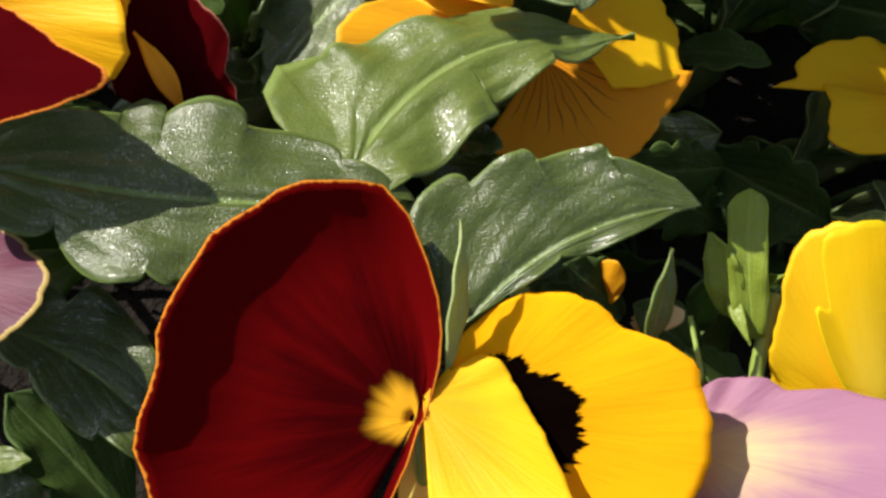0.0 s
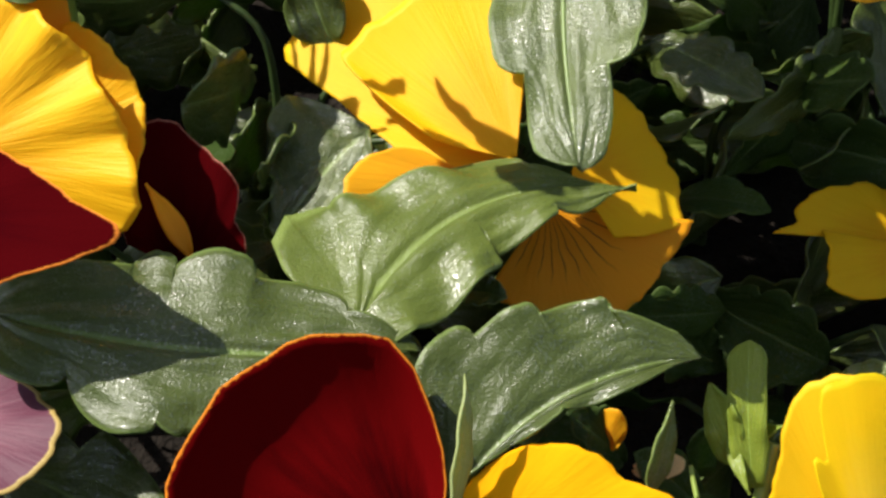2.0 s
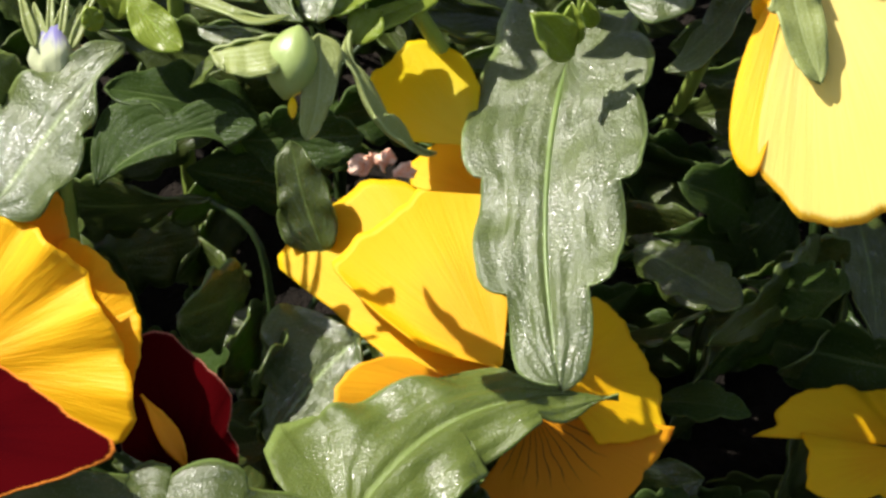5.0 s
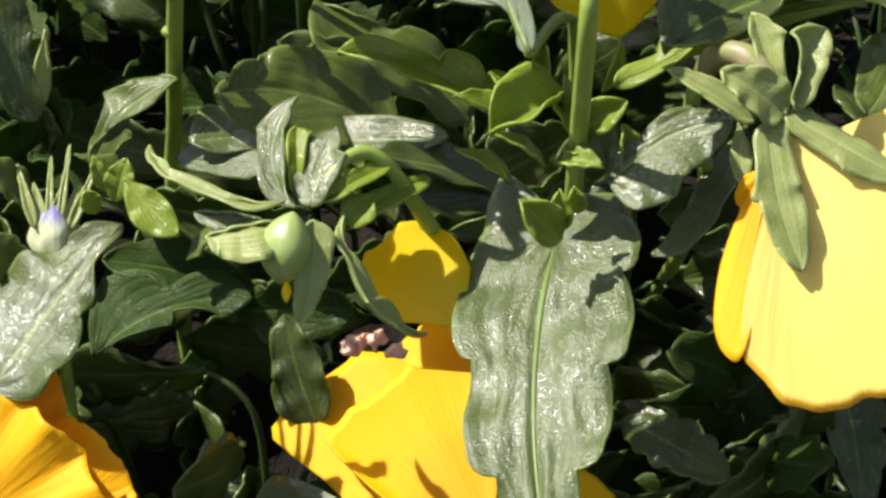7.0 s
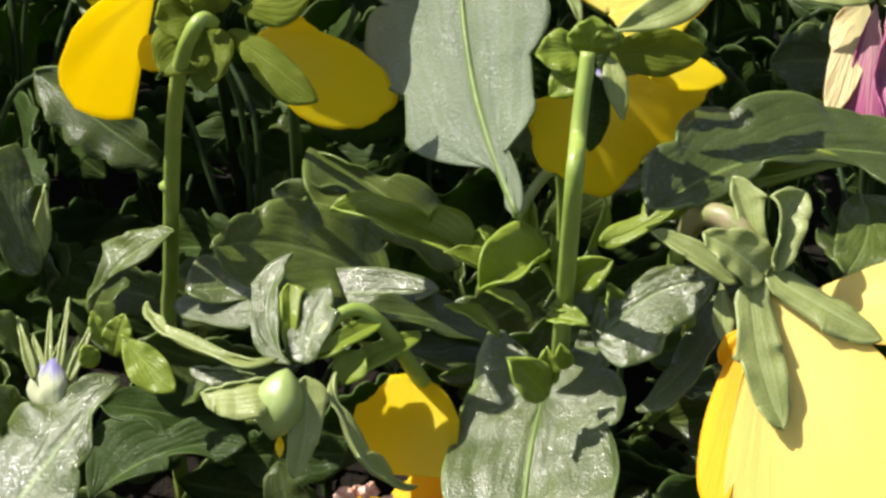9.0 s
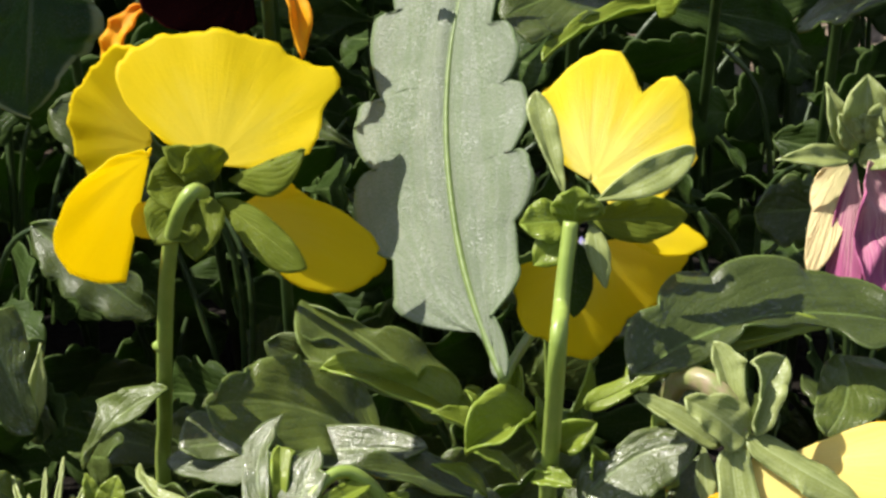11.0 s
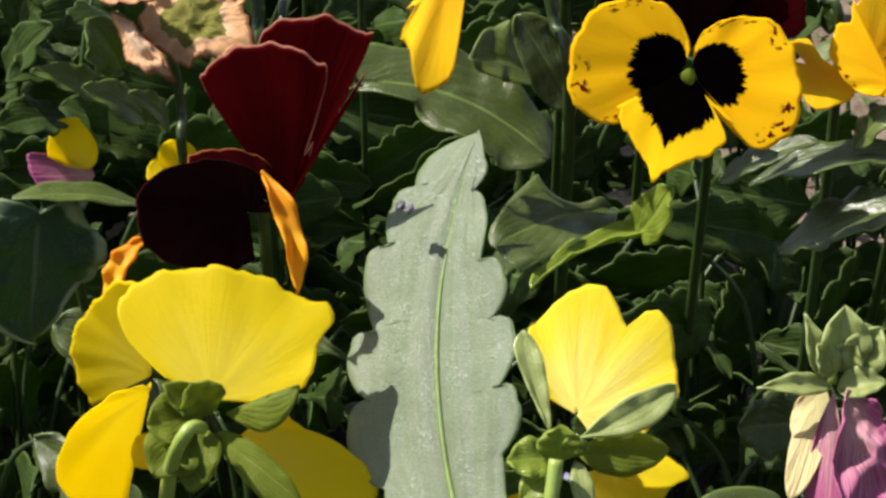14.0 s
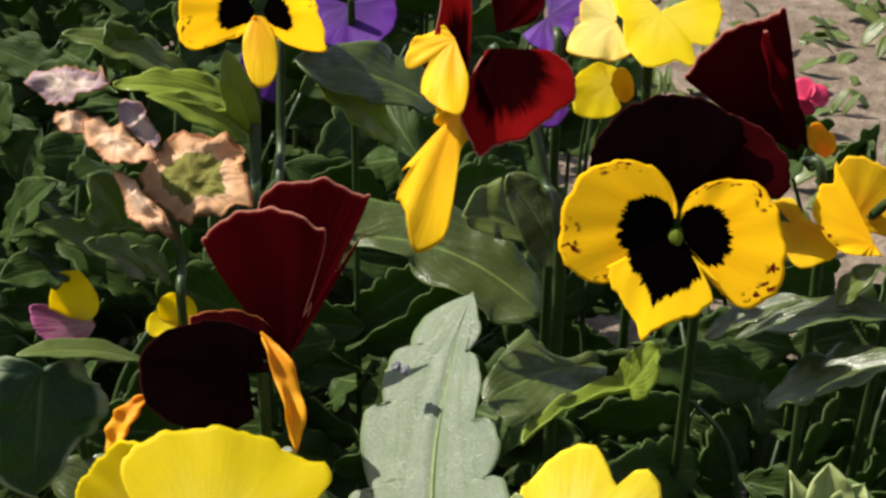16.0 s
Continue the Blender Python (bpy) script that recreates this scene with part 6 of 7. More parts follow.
petal(face_flower, (66.6, 479.9, 368.1), (83.3, 483.9, 378.1), 21, (0.13, -0.79, 0.6), WINE, ruffle=0.02, seed=165, span=(-47, 30), rims=(20.4, 20.2, 20.2, 20.2, 20.2, 20.4, 20.6, 20.5, 20.5, 20.5, 20.7, 20.8, 20.6, 20.5, 20.4, 20.5, 20.6, 20.1, 19.8, 19.5, 19.1, 17.7, 16.6))
sheet("throat", pod((60.2, 465.2, 365.6), (0, -0.3, 0.95), 4.4, 3.0, ribs=0.1), CALYX, face_flower)

maroon_flower = thing("pansy_flower", (0.081, 0.507), "dark maroon pansy seen side on", "flower")
stalk(maroon_flower, [under((96.2, 503.1, 349.3)), (96.2, 503.1, 349.3), (91.8, 502.6, 370.6)], 1.3, 1.1, material=STEM_SHADED)
petal(maroon_flower, (89.7, 501.9, 372.2), (73.8, 502.5, 398.8), 32, (-0.2, -0.83, 0.52), CRIMSON, ruffle=0.02, seed=166, span=(-31, 52), rims=(30.4, 18.8, 30.4, 30.5, 30.7, 31, 31.4, 31.9, 31.8, 31.7, 31.8, 31.9, 31.8, 31.6, 31.5, 31.5, 31.4, 31.2, 31, 31.3, 32.2, 17.6, 12.4, 10.2, 8.7, 7.6, 6.7, 6.1, 5.5, 5.1, 4.7))
leaf(maroon_flower, (90.9, 495.8, 375.2), (80.8, 498.9, 400.5), 4.8, (0.27, -0.82, 0.51), material=CRIMSON, name="petal", shape="long", side=-0.08, fold=0.2, wave=0.2, lobes=0, stalked=False, nu=22, nv=7, seed=167)
petal(maroon_flower, (86.6, 484.3, 362.1), (89.6, 476.8, 355.3), 12, (0.18, -0.84, 0.52), YELLOW, ruffle=0.02, seed=168, span=(-198, 114), rims=(6.3, 6.1, 6.2, 6, 4.7, 4, 3.8, 3.7, 4.1, 5.7, 10.8, 11.7, 11.7, 11.1, 11.3, 10.5, 7.3, 5.1, 4.1, 3.6, 3.4, 3.4, 3.7))

speckled_flower = thing("pansy_flower", (0.103, 0.489), "yellow pansy with maroon speckles seen from the side", "flower")
stalk(speckled_flower, [under((111.3, 490, 351.6), 100), (111.3, 490, 351.6), (103.9, 486.9, 363.1)], 1.3, 1.1, material=STEM_SHADED)
petal(speckled_flower, (103.3, 476.1, 360.4), (90.9, 481.6, 366), 20, (-0.2, -0.83, 0.52), SPECKLED, ruffle=0.02, seed=169, span=(-151, 36), rims=(3.1, 2.9, 2.7, 2.6, 2.6, 2.6, 2.7, 2.9, 3.2, 3.6, 4.2, 5.2, 6.4, 7.3, 8.6, 10, 11.5, 13.9, 15.1, 16.1, 16.8, 15.7, 19.9))
petal(speckled_flower, (99.4, 487.8, 360.2), (104.2, 489.4, 374.4), 15, (-0.01, -0.8, 0.6), YELLOW, ruffle=0.02, seed=170, span=(-38, 85), rims=(9, 12.2, 13.7, 15.3, 15.2, 15.3, 15.4, 15.2, 15, 15, 15.1, 14.1, 13.2, 12.6, 12.2, 11.9, 11.7, 11.5, 10.6, 9.9, 9.4, 9, 8.7))
petal(speckled_flower, (95, 495.9, 372.9), (92.4, 493.5, 380.7), 10, (-0.1, -0.79, 0.6), ORANGE, ruffle=0.02, seed=171, span=(-38, 76), rims=(3.3, 4.5, 5.7, 6.8, 8.0, 9.2, 9.7, 9.9, 9.7, 8.6, 7.5, 6.8, 6.4, 6.0, 5.6, 5.2, 4.7, 4.3, 3.9, 3.5, 3.0, 2.6, 2.2))

red_yellow_flower = thing("pansy_flower", (0.020, 0.477), "scarlet and yellow pansy with a drooping yellow petal", "flower")
stalk(red_yellow_flower, [under((37.4, 484.1, 348.5), 100), (37.4, 484.1, 348.5), (34, 486.1, 370.9), (29.6, 488.2, 387.9), (22.4, 490.5, 399.6)], 1.5, 1.1, material=STEM_SHADED)
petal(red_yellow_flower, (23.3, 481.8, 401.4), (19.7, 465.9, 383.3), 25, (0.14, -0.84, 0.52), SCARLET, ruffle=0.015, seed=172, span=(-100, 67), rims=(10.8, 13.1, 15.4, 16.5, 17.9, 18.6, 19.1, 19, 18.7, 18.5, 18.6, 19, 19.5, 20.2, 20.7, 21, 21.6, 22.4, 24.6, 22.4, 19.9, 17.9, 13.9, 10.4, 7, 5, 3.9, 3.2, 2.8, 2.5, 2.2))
petal(red_yellow_flower, (23.4, 487.4, 402.9), (28, 490.4, 416.7), 17, (0.09, -0.85, 0.52), CRIMSON, ruffle=0.02, seed=173, span=(-28, 55), rims=(7.2, 9.9, 12.6, 14.3, 14.7, 15.1, 15.5, 15.9, 16.3, 16.7, 16.3, 15.7, 15.2, 14.6, 14.0, 13.5, 12.9, 12.3, 11.5, 10.6, 9.8, 8.9, 8.0))
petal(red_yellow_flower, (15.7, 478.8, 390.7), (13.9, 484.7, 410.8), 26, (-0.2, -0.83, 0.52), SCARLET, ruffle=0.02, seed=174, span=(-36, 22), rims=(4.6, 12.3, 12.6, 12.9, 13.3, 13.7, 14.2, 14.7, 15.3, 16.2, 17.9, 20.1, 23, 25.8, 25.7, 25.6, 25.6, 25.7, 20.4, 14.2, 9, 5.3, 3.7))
petal(red_yellow_flower, (14.6, 480.3, 403.6), (5.2, 475.8, 397.1), 19, (-0.41, -0.7, 0.58), YELLOW, ruffle=0.05, pleat=0.02, seed=175, span=(-68, 97), rims=(9.1, 14.1, 18.8, 18.0, 17.2, 16.2, 14.9, 13.7, 12.0, 9.4, 6.8, 11.4, 11.4, 10.8, 10.1, 9.5, 8.8, 8.2, 7.5, 6.9, 6.2, 5.6, 4.9, 4.3, 3.6))
petal(red_yellow_flower, (15.3, 471.6, 391.1), (7.6, 467.6, 362.3), 31, (-0.46, -0.64, 0.62), YELLOW, ruffle=0.06, pleat=0.02, label="drooping golden petal folded lengthwise", seed=176, span=(-45, 108), rims=(3.3, 3.6, 4.1, 4.7, 5.5, 6.8, 8.5, 16.8, 25.9, 28, 30.4, 31, 26.8, 24.4, 23.9, 23.5, 23.3, 15.3, 19.4, 7.7, 7.5, 7.3, 7.2, 7.2, 6.6, 6, 5.6, 5.2, 4.9, 4.7, 4.5, 4.3, 4.2, 4.1, 4, 4, 4))

small_face_flower = thing("pansy_flower", (-0.032, 0.552), "small yellow and black pansy on a straight stem", "flower")
stalk(small_face_flower, [under((-30.2, 521.7, 339.2), 100), (-30.2, 521.7, 339.2), (-30.3, 524.3, 360.4), (-30.1, 530.3, 390.7)], 1.6, 1.3, material=STEM_SHADED)
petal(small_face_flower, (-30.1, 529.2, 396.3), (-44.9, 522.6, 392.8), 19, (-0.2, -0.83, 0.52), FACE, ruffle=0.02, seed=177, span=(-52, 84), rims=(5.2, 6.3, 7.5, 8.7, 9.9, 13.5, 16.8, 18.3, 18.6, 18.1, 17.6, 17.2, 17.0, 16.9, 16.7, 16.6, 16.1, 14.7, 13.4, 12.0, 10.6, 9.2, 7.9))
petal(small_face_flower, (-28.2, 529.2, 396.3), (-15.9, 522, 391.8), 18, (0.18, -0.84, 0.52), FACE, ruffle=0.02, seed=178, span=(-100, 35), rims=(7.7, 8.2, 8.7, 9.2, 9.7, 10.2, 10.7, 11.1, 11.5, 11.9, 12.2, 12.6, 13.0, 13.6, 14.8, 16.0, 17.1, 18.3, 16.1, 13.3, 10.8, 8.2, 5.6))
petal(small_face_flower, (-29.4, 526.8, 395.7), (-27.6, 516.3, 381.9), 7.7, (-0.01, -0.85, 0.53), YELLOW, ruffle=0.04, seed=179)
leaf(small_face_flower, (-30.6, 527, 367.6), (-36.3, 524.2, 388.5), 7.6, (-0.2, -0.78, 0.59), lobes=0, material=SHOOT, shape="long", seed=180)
stalk(small_face_flower, [under((-24.7, 526.4, 337.5), 100), (-24.7, 526.4, 337.5), (-24.8, 531.7, 366.1), (-24.6, 535.1, 389.4)], 1.2, 1.0, material=STEM_SHADED)

dry_flower = thing("pansy_flower", (-0.049, 0.510), "withered brown papery pansy", "flower")
stalk(dry_flower, [under((-44.6, 496.1, 327.4), 100), (-44.6, 496.1, 327.4), (-44.9, 493.8, 349.8), (-47.8, 492.7, 369.7)], 1.2, 1.0, material=STEM_SHADED)
petal(dry_flower, (-41.5, 489.1, 369), (-29.8, 488.1, 372.6), 16, (-0.11, -0.68, 0.73), DRY_HOLE, ruffle=0.04, crinkle=0.03, waves=5, label="papery brown petal, thin and olive in the middle", crumple=2.2, seed=181, span=(0, 360), rims=(12.2, 12.7, 13.6, 15.6, 15.5, 12.6, 11.1, 10.2, 9.6, 9.4, 9.4, 9.3, 8.8, 8.6, 8.4, 8.3, 8.4, 8.6, 8.9, 9.5, 10.4, 11.1, 11.7, 12, 12, 12.1, 12.4, 13, 12.4, 12.2, 11.8, 11.6, 11.7, 12, 12.4, 13.2, 13.3, 13.4, 13.3, 12.6, 12.2))
petal(dry_flower, (-57.5, 489.2, 377), (-48.7, 486.1, 377.6), 11, (-0.2, -0.53, 0.82), DRY, ruffle=0.04, crinkle=0.03, waves=5, crumple=2.2, seed=182, span=(4, 364), rims=(10, 11, 9.9, 8.4, 6.5, 5.5, 4.9, 4.7, 4.4, 4.1, 4, 4.1, 4.4, 4.9, 5.6, 6.9, 8.4, 9.5, 9, 8.1, 6.8, 6, 5.4, 4.8, 4.5, 4.4, 4.5, 4.9, 5.6, 7, 10))
petal(dry_flower, (-52.4, 483.9, 367.6), (-44.2, 477.2, 361.8), 12, (-0.11, -0.78, 0.61), DRY, ruffle=0.04, crinkle=0.03, waves=5, crumple=2.2, seed=183, span=(-359, 1), rims=(12.4, 9.9, 8.5, 6.6, 5.5, 4.9, 4.6, 4, 3.6, 3.5, 3.5, 3.6, 4, 4.7, 6, 8.1, 5.9, 4.3, 2.9, 2.2, 1.9, 1.7, 1.6, 1.6, 1.6, 1.8, 2.1, 2.7, 3.9, 7.2, 12.4))
petal(dry_flower, (-68.6, 499.8, 387.1), (-59.1, 497.2, 388.6), 10, (-0.01, -0.65, 0.76), DRY_MAUVE, ruffle=0.04, crinkle=0.03, waves=5, crumple=2.2, seed=184, span=(0, 360), rims=(10, 9.2, 7.3, 5.6, 5.1, 4.8, 4.8, 4.7, 4.4, 4.4, 4.5, 4.8, 5.3, 5.9, 6.9, 8.8, 9.8, 10.3, 9.3, 8, 7.3, 6.7, 6, 5.8, 5.7, 6, 6.3, 6.9, 8.1, 9, 10))
petal(dry_flower, (-52.8, 496.7, 379.3), (-48.6, 494.9, 378.6), 8, (0.09, -0.71, 0.7), DRY_MAUVE, ruffle=0.04, crumple=2.2, seed=185, span=(0, 360), rims=(4.6, 4.9, 5.6, 6.8, 4.9, 3.8, 3.2, 2.8, 2.6, 2.6, 2.7, 2.8, 3.2, 3.9, 4.6, 5.1, 6.1, 7.7, 7.8, 6.8, 5.6, 4.7, 3.2, 2.5, 2.2, 2.2, 2.2, 2.4, 2.8, 3.4, 4.6), crinkle=0.03)
petal(dry_flower, (-67.1, 495, 380.1), (-62.7, 494.6, 381.2), 5, (-0.01, -0.65, 0.76), DRY, ruffle=0.05, crinkle=0.03, crumple=2, seed=186, span=(0, 360), rims=(4.5, 3.9, 3.7, 3.8, 3.3, 3, 2.9, 3, 3.3, 3.2, 3, 3, 3.3, 3.9, 4.2, 4.6, 3.8, 3.2, 3, 3, 3.1, 3, 3.2, 3.6, 4.5))

purple_flower = thing("pansy_flower", (-0.010, 0.576), "deep purple velvety pansy", "flower", "pair of purple pansies")
stalk(purple_flower, [under((-9.2, 570.8, 373.8)), (-9.2, 570.8, 373.8), (-9.8, 568.8, 380)], 0.9, 0.8, material=STEM_SHADED)
petal(purple_flower, (-9.8, 571.2, 386.5), (-6.9, 562.6, 377.6), 13, (-0.01, -0.85, 0.53), PURPLE, ruffle=0.03, seed=187, span=(-115, 127), rims=(12.2, 11.8, 11.4, 11.1, 11.4, 11.8, 12.2, 12.5, 12.5, 12.5, 12.4, 12.2, 12.0, 11.8, 12.0, 12.3, 12.5, 12.6, 12.5, 12.4, 12.3, 12.2, 12.2))
petal(purple_flower, (-26.2, 566.1, 372.3), (-35.4, 561.8, 374.9), 12, (-0.01, -0.85, 0.53), PURPLE, ruffle=0.03, seed=188, span=(-91, 51), rims=(8.5, 8.8, 9.1, 9.5, 9.8, 10.1, 10.5, 10.8, 11.1, 11.3, 11.4, 11.5, 11.5, 11.4, 11.3, 11.1, 11.0, 10.2, 9.2, 8.1, 7.0, 6.0, 4.9))

purple_flower_b = thing("pansy_flower", (0.040, 0.557), "deep purple velvety pansy", "flower", "pair of purple pansies")
stalk(purple_flower_b, [under((39.6, 550.4, 365.9), 100), (39.6, 550.4, 365.9), (38.8, 554, 384.3)], 1.3, 1.1, material=STEM_SHADED)
petal(purple_flower_b, (37.2, 550.6, 389.4), (40.9, 544.4, 384.3), 12, (-0.01, -0.85, 0.53), PURPLE, ruffle=0.03, seed=189, span=(-160, 81), rims=(11.1, 11.2, 11.4, 11.5, 11.6, 11.7, 11.6, 11.3, 10.9, 6.6, 6.2, 6.6, 6.9, 7.2, 7.5, 8.4, 9.4, 9.4, 9.0, 8.6, 8.2, 7.8, 7.3))
petal(purple_flower_b, (40, 546.5, 372.7), (35.8, 539.7, 365.8), 7.8, (-0.01, -0.85, 0.53), PURPLE, ruffle=0.03, seed=190)

far_yellow_flower = thing("pansy_flower", (0.063, 0.557), "pale yellow pansy in the back row", "flower")
stalk(far_yellow_flower, [under((59.8, 542.6, 368.4), 100), (59.8, 542.6, 368.4), (60.1, 540.3, 390.9)], 1.3, 1.1, material=STEM_SHADED)
petal(far_yellow_flower, (52.2, 538.4, 391.4), (42.7, 531.3, 389.3), 16, (-0.2, -0.83, 0.52), CREAM, ruffle=0.03, seed=191, span=(-84, 133), rims=(8.1, 8.8, 9.6, 10.4, 11.2, 11.9, 13.6, 15.3, 16.0, 13.3, 10.7, 8.6, 8.8, 9.0, 9.2, 9.4, 9.6, 9.8, 10.0, 10.9, 11.7, 12.5, 13.4))
petal(far_yellow_flower, (62.4, 537.3, 394.4), (65.6, 528.8, 388.8), 18, (0.09, -0.85, 0.52), LEMON, ruffle=0.03, seed=192, span=(-100, 161), rims=(13.9, 13.9, 13.9, 13.9, 13.9, 14.2, 15.3, 11.3, 17.8, 15.0, 16.2, 17.3, 15.2, 13.3, 11.8, 10.3, 9.2, 9.9, 10.5, 11.2, 11.9, 12.6, 13.2))
petal(far_yellow_flower, (51.2, 537.3, 376.9), (43, 530.2, 374.9), 13, (-0.11, -0.85, 0.52), LEMON, ruffle=0.03, seed=193, span=(-77, 165), rims=(6.2, 7.4, 8.5, 9.6, 10.8, 11.9, 13.1, 12.1, 10.9, 9.8, 9.0, 8.2, 7.5, 6.7, 6.4, 6.2, 6.0, 5.8, 5.6, 5.5, 5.3, 5.1, 4.9))
petal(far_yellow_flower, (54.8, 532.1, 374.4), (52.5, 531, 382.8), 5.1, (-0.01, -0.85, 0.53), YELLOW, ruffle=0.03, seed=194)

small_yellow_flower = thing("pansy_flower", (-0.071, 0.495), "small yellow and plum pansy half hidden in leaves", "flower")
stalk(small_yellow_flower, [under((-68.4, 490, 310.8), 100), (-68.4, 490, 310.8), (-66.5, 491.6, 329.2)], 1.2, 1.0, material=STEM_SHADED)
petal(small_yellow_flower, (-66.3, 500.2, 332.8), (-70.6, 498.2, 344.4), 14, (-0.1, -0.79, 0.6), LEMON, ruffle=0.03, seed=195, span=(-55, 66), rims=(8.7, 9.2, 9.7, 10.3, 10.8, 11.3, 11.9, 12.5, 13.1, 13.7, 13.4, 13.1, 12.8, 11.5, 9.9, 8.3, 7.3, 6.4, 5.5, 4.6, 3.6, 2.7, 1.8))
petal(small_yellow_flower, (-65.3, 501.6, 330.9), (-78, 495.1, 336.2), 16, (-0.1, -0.79, 0.6), PLUM, ruffle=0.03, seed=196, span=(-60, 56), rims=(4.9, 6.1, 7.3, 8.5, 9.7, 10.9, 12.1, 13.3, 14.2, 14.7, 15.1, 15.6, 16.1, 15.8, 11.7, 9.5, 8.5, 7.6, 6.6, 5.6, 4.7, 3.7, 2.7))

hidden_yellow_flower = thing("pansy_flower", (-0.045, 0.486), "small yellow pansy half hidden in leaves", "flower")
stalk(hidden_yellow_flower, [under((-44.1, 485.3, 313), 100), (-44.1, 485.3, 313), (-43.6, 487.7, 333.6)], 1.2, 1.0, material=STEM_SHADED)
petal(hidden_yellow_flower, (-44.3, 493.7, 332.8), (-47.4, 491.2, 343.2), 8.3, (-0.1, -0.79, 0.6), LEMON, ruffle=0.05, seed=197)
petal(hidden_yellow_flower, (-45.5, 495.1, 336.3), (-51.7, 488.2, 335), 7.1, (-0.1, -0.79, 0.6), LEMON, ruffle=0.05, seed=198)

# leaves round the back flowers

tall_plant = thing("pansy_plant", (0.015, 0.505), "tall leafy pansy plant with glossy scalloped leaves", "plant")
leaf(tall_plant, (-7.9, 495.3, 354.6), (33.4, 487.3, 339.9), 23.6, (0.44, -0.61, 0.66), side=-0.12, seed=199, fold=0.06, bow=0.03, left=((0.081, 11.7), (0.228, 16.3), (0.594, 16.3), (0.67, 14.6), (0.891, 9.6)), right=((0.074, 1.6), (0.312, 1.3), (0.522, 4.9), (0.78, 7.3), (0.888, 5.8)))
leaf(tall_plant, (34.1, 494.1, 352.5), (16.4, 487.2, 362.2), 15.1, (-0.1, -0.65, 0.76), material=LEAF_PALE, side=0.12, seed=200, fold=0.06, bow=0.03, left=((0.21, 1.6), (0.632, 2.7)), right=((0.231, 6.7), (0.604, 12.3), (0.741, 9.8)))
leaf(tall_plant, (37.9, 483.5, 352.6), (26, 486.6, 372), 10.5, (-0.21, -0.7, 0.69), side=0.023, seed=201, fold=0.06, bow=0.03, left=((0.382, 4.7), (0.83, 2.8)), right=((0.304, 4.9), (0.782, 5.8)))
leaf(tall_plant, (45.8, 476.2, 333.3), (21.2, 456.9, 332.6), 21.4, (-0.11, -0.54, 0.84), material=LEAF, side=0.039, seed=202, fold=0.06, bow=0.03, left=((0.515, 8.2), (0.842, 9.3), (0.989, 8.7)), right=((0.232, 3.0), (0.356, 10.2), (0.36, 12.1), (0.729, 7.4)))
leaf(tall_plant, (55.8, 464.9, 331.7), (28.6, 448.1, 326.4), 9.2, (-0.01, -0.2, 0.98), material=SHOOT, fold=0.3, side=0.12, seed=203, bow=0.03, left=((0.278, -1.7), (0.618, -2.6)), right=((0.265, 6.3), (0.532, 6.6)))
leaf(tall_plant, (51.1, 464.9, 331.7), (56.8, 457.1, 345.3), 10.2, (-0.31, -0.74, 0.6), material=SHOOT, side=0.044, seed=204, fold=0.06, bow=0.03, left=((0.01, 4.6), (0.356, 4.8)), right=((0.466, 5.4), (0.848, 2.6)))
leaf(tall_plant, (11.3, 533.8, 372.4), (-21.1, 523.2, 386.2), 20.0, (-0.01, -0.54, 0.84), side=0.064, seed=205, fold=0.06, bow=0.03, left=((0.226, 4.7), (0.544, 7.2), (0.853, 4.6)), right=((0.209, 9.2), (0.327, 12.8), (0.53, 11.4), (0.772, 5.8)))
leaf(tall_plant, (1.5, 535.9, 363.5), (-16.3, 528.1, 379.4), 10.2, (-0.01, -0.65, 0.76), lobes=4, material=SHOOT, seed=206)
leaf(tall_plant, (-29.7, 533.6, 371), (-61.7, 521.7, 381.2), 11.4, (-0.01, -0.54, 0.84), lobes=5, material=SHOOT, seed=207)
leaf(tall_plant, (-31.9, 526.5, 366.4), (-53.8, 518.8, 379.5), 8.8, (-0.01, -0.54, 0.84), lobes=4, material=SHOOT, seed=208)
leaf(tall_plant, (-46.2, 546, 375.3), (-75.3, 540.2, 387.8), 10.3, (-0.01, -0.54, 0.84), lobes=4, material=LEAF_PALE, seed=209)
leaf(tall_plant, (-60.8, 547, 377.7), (-64.9, 541.1, 390.3), 11.6, (-0.01, -0.71, 0.7), lobes=4, material=LEAF_PALE, seed=210)
leaf(tall_plant, (76.1, 487, 334.2), (110.3, 474.6, 344.6), 13.2, (-0.01, -0.2, 0.98), lobes=4, seed=211)
leaf(tall_plant, (81.7, 477.2, 322.4), (111.7, 466.6, 337.6), 15.4, (-0.01, -0.34, 0.94), lobes=5, seed=212)
leaf(tall_plant, (68.8, 477.8, 338), (87.9, 471.3, 349.7), 9.4, (-0.01, -0.34, 0.94), lobes=4, seed=213)
leaf(tall_plant, (96.7, 480.2, 344.9), (104.9, 475.6, 355.8), 7.1, (-0.01, -0.54, 0.84), lobes=2, material=LEAF_PALE, seed=214)

shaggy_plant = thing("pansy_plant", (-0.080, 0.508), "bushy pansy plant with lobed leaves in half shade", "plant")
leaf(shaggy_plant, (-81.1, 509, 361.4), (-75.8, 503.9, 376.3), 14.7, (-0.01, -0.65, 0.76), lobes=4, material=LEAF_SHADED, seed=215)
leaf(shaggy_plant, (-88.7, 512.2, 369.6), (-82, 507.4, 385.5), 13.5, (-0.01, -0.65, 0.76), lobes=4, material=LEAF_SHADED, seed=216)
leaf(shaggy_plant, (-69.8, 506.8, 355.6), (-81.1, 491, 356), 11.0, (-0.01, -0.65, 0.76), lobes=4, material=LEAF_SHADED, seed=217)
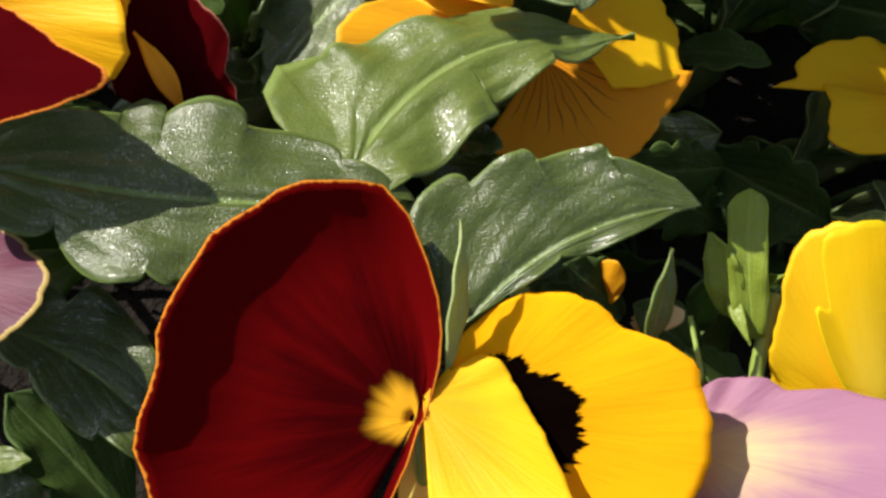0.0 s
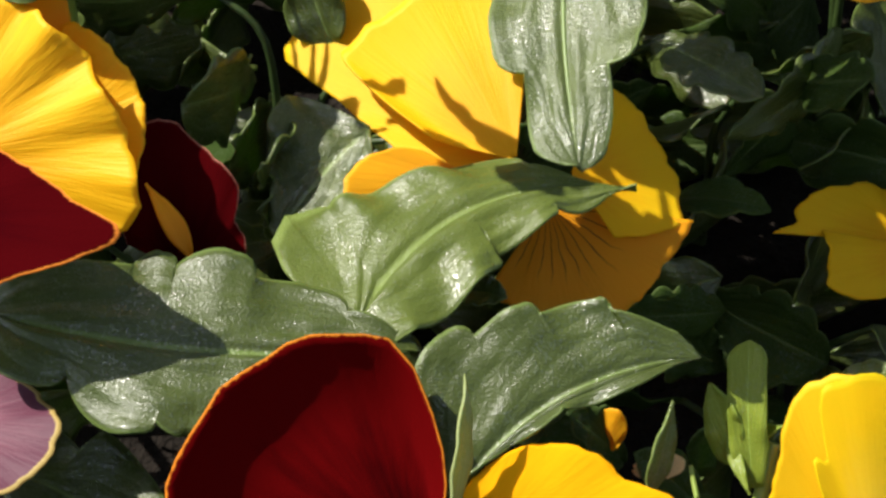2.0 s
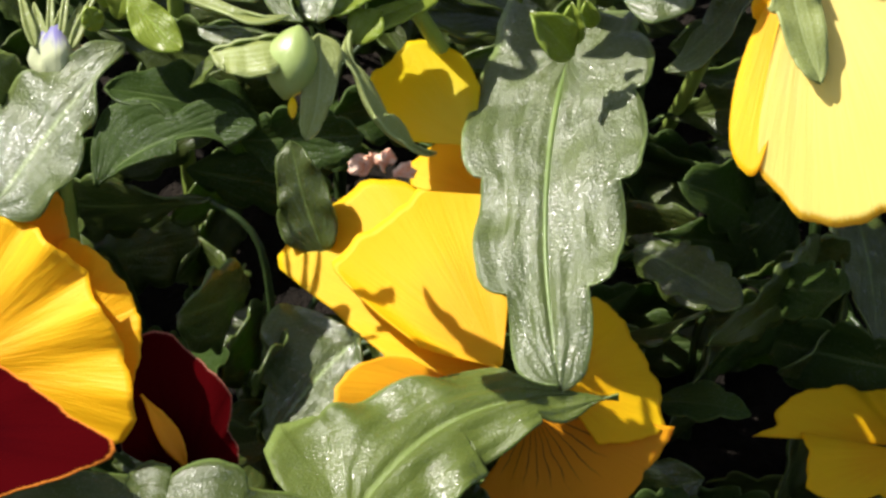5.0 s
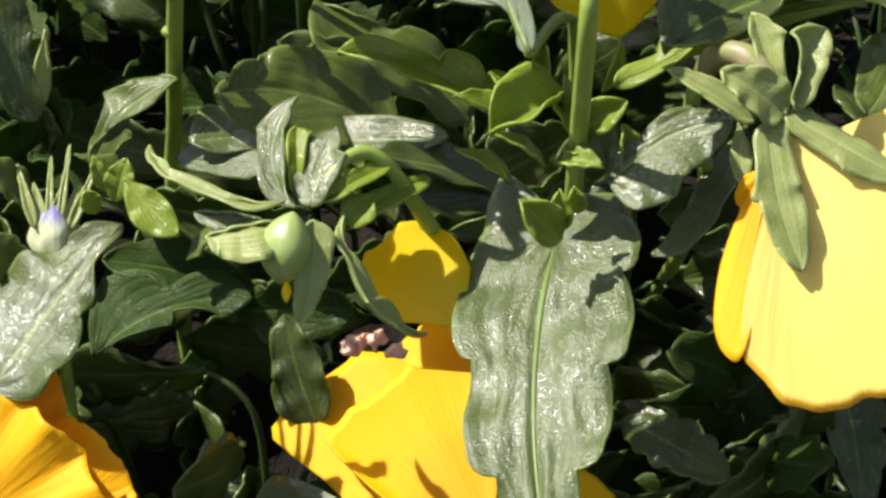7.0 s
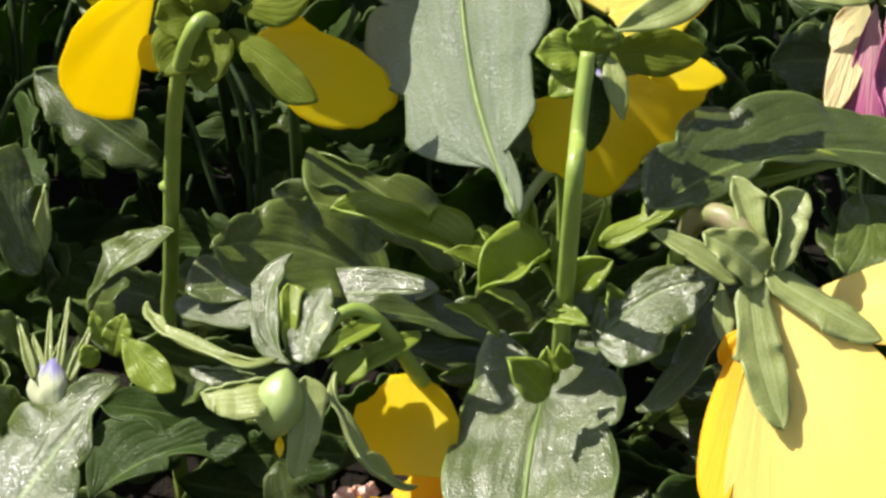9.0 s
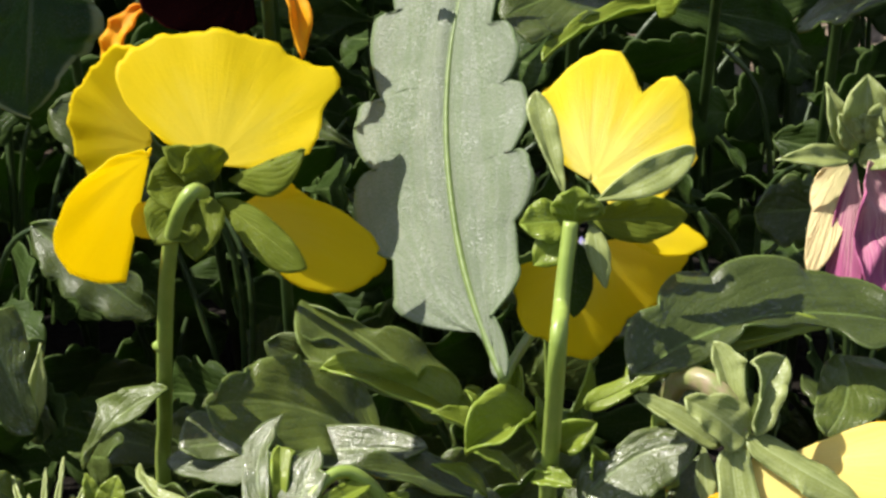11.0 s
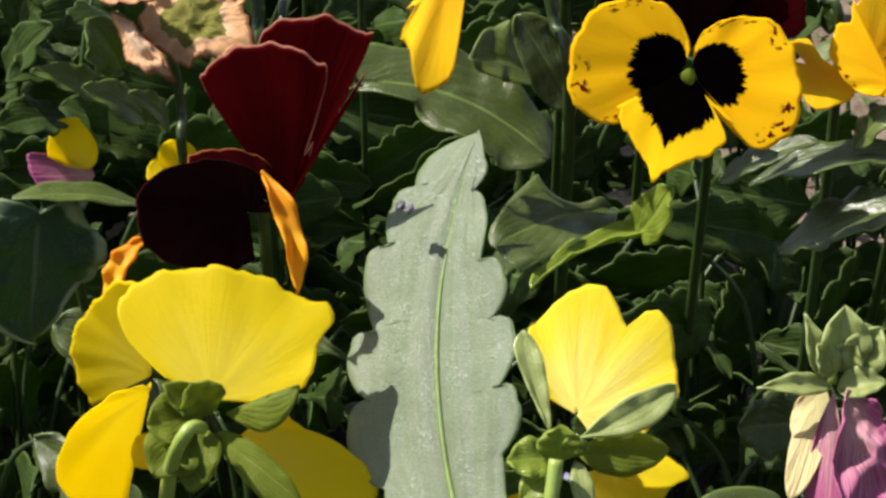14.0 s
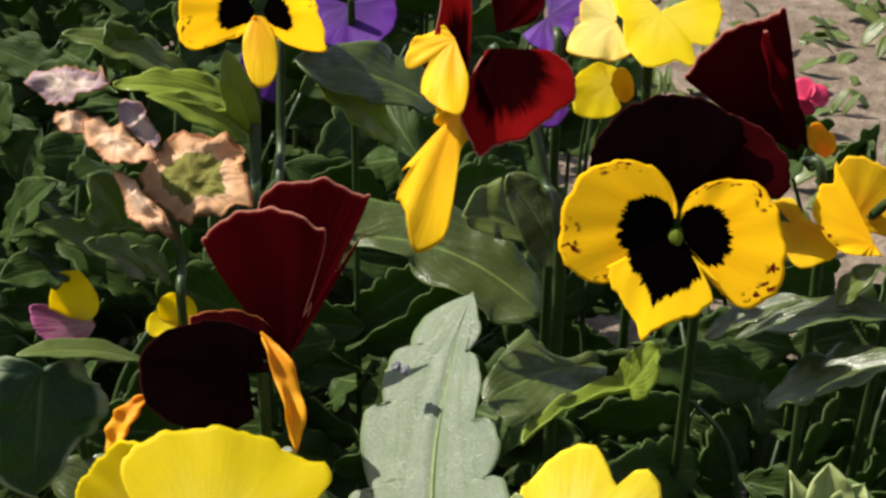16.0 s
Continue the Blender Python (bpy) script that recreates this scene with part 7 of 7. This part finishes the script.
leaf(shaggy_plant, (-59.7, 503.6, 347.4), (-76.2, 491.8, 358.3), 8.5, (-0.01, -0.65, 0.76), lobes=4, material=LEAF_PALE, seed=218)
leaf(shaggy_plant, (-52.9, 497.2, 344.5), (-64.6, 485.8, 356.7), 9.7, (-0.01, -0.65, 0.76), lobes=4, material=LEAF_PALE, seed=219)
leaf(shaggy_plant, (-71, 502.4, 343.8), (-83.6, 487.6, 346.8), 12.2, (-0.01, -0.65, 0.76), lobes=4, material=LEAF_SHADED, seed=220)
leaf(shaggy_plant, (-58.5, 505.8, 353.3), (-64.7, 500.4, 367.1), 13.5, (-0.01, -0.65, 0.76), lobes=4, material=LEAF_PALE, seed=221)
leaf(shaggy_plant, (-83.6, 505.1, 350.8), (-71.4, 495.2, 367.5), 12.2, (-0.01, -0.65, 0.76), lobes=4, material=LEAF_SHADED, seed=222)
leaf(shaggy_plant, (-47.9, 496.7, 343.3), (-54.9, 485.3, 355.6), 7.3, (-0.01, -0.65, 0.76), lobes=4, material=LEAF_PALE, seed=223)
leaf(shaggy_plant, (-62.3, 519.7, 361.8), (-70.4, 504.3, 363.1), 9.9, (-0.01, -0.65, 0.76), lobes=4, material=LEAF_SHADED, seed=224)


# ---- small leavings ----
def litter():
    p = tagged(new("flower_debris"), "shrivelled pinkish scrap of a petal on a leaf", "debris")
    p.location = mm((-6.9, 360.6, 248.8))
    rnd = random.Random(5)
    for i in range(7):
        c = Vector((-6.9, 360.6, 248.8)) + Vector((rnd.uniform(-3, 3), rnd.uniform(-2, 2), rnd.uniform(-1, 1)))
        d = Vector((rnd.uniform(-1, 1), rnd.uniform(-1, 0.3), rnd.uniform(-0.3, 1))).normalized()
        sheet("scrap", petal_sheet(c, c + d * rnd.uniform(2.2, 3.8), rnd.uniform(2, 3.5), (rnd.uniform(-0.9, 0.2), -0.6, 0.9), ruffle=0.25, crinkle=0.06, ns=8, nt=17, seed=i), DEBRIS, p)


litter()


def berry():
    p = tagged(new("fallen_petals"), "bright pink fallen petals on the sandy soil", "petals")
    p.location = mm((101.5, 562.6, 365.7))
    for i, a in enumerate((0.2, 2.1, 4.3)):
        c = Vector((101.5, 562.6, 365.7))
        sheet("petal", petal_sheet(c, c + Vector((5 * math.cos(a), 3, 5 * math.sin(a))), 6, (0, -1, 0.4), ruffle=0.08, ns=8, nt=19, seed=i), PINK, p)


berry()


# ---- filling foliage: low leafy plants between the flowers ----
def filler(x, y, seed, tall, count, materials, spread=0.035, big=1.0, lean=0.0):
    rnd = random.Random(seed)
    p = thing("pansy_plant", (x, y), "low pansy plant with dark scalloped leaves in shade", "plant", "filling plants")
    g = ground_z(x, y) * 1000
    for i in range(count):
        a = rnd.uniform(0, 6.28)
        h = g + tall * (0.2 + 0.8 * ((i + rnd.random()) / count) ** 1.4)
        r = spread * 1000 * rnd.uniform(0.1, 0.7)
        b = (x * 1000 + r * math.cos(a), y * 1000 + r * math.sin(a), h)
        ln = rnd.uniform(26, 46) * big
        el = rnd.uniform(-0.5, 0.7)
        t = (b[0] + ln * math.cos(a) * math.cos(el), b[1] + ln * math.sin(a) * math.cos(el), b[2] + ln * math.sin(el))
        leaf(p, b, t, rnd.uniform(13, 22) * big, (0.85 + rnd.uniform(-.2, .2), -0.55 + rnd.uniform(-.3, .2), rnd.uniform(-0.2, 0.3)) if rnd.random() < 0.6 else (rnd.uniform(-.1, .8), -0.8 + rnd.uniform(-.3, .2), rnd.uniform(0.1, 0.5)), rnd.choice(materials), lobes=rnd.choice((4, 5, 6)), tooth=0.28, bow=rnd.uniform(0.02, 0.14), fold=rnd.uniform(-0.1, 0.25),
             shape=rnd.choice(("ovate", "long", "spatula")), seed=seed * 40 + i, nu=34, nv=7, stalked=rnd.random() < 0.4)
    return p


def fill_bed():
    rnd = random.Random(11)
    n = 0
    for row in range(21):
        y = 0.375 + row * 0.042
        half = 0.13 + min(row, 15) * 0.014
        cols = int(2 * half / 0.040) + 1
        for col in range(cols):
            x = -half + 0.005 + col * 0.040 + rnd.uniform(-0.014, 0.014)
            n += 1
            if row > 8 and x > 0.095 - 0.006 * (row - 6):
                continue
            # back rows take only the leaf green with shade in its colour
            filler(x, y + rnd.uniform(-0.012, 0.012), 100 + n, 46 + 76 * min(row / 4, 1) + 22 * min(max(row - 6, 0), 8) ** 0.7, 13 if row < 4 else 12, (LEAF_SHADED, LEAF, LEAF) if row < 4 else (LEAF_SHADED,), big=0.85 if row < 4 else 1.0)


fill_bed()


def weeds():
    """Low weeds scattered on the sandy soil behind the bed, as one sheet of small leaves."""
    rnd = random.Random(21)
    vs, fs, us = [], [], []
    for i in range(900):
        x, y = rnd.uniform(0.02, 0.75), rnd.uniform(0.85, 2.2)
        z = ground_z(x, y) * 1000
        a, ln = rnd.uniform(0, 6.28), rnd.uniform(10, 26)
        d = blade((x * 1000, y * 1000, z), (x * 1000 + ln * math.cos(a), y * 1000 + ln * math.sin(a), z + rnd.uniform(2, 18)), ln * 0.5, (0, -0.3, 1), lobes=0, nu=8, nv=5, seed=i)
        o = len(vs)
        vs += d[0].tolist()
        fs += [tuple(k + o for k in f) for f in d[1]]
        us += d[2].tolist()
    w = sheet("weeds", (vs, fs, us), LEAF_PALE, None)
    tagged(w, "low green weeds scattered on sandy soil", "weeds", kind="stuff")


weeds()
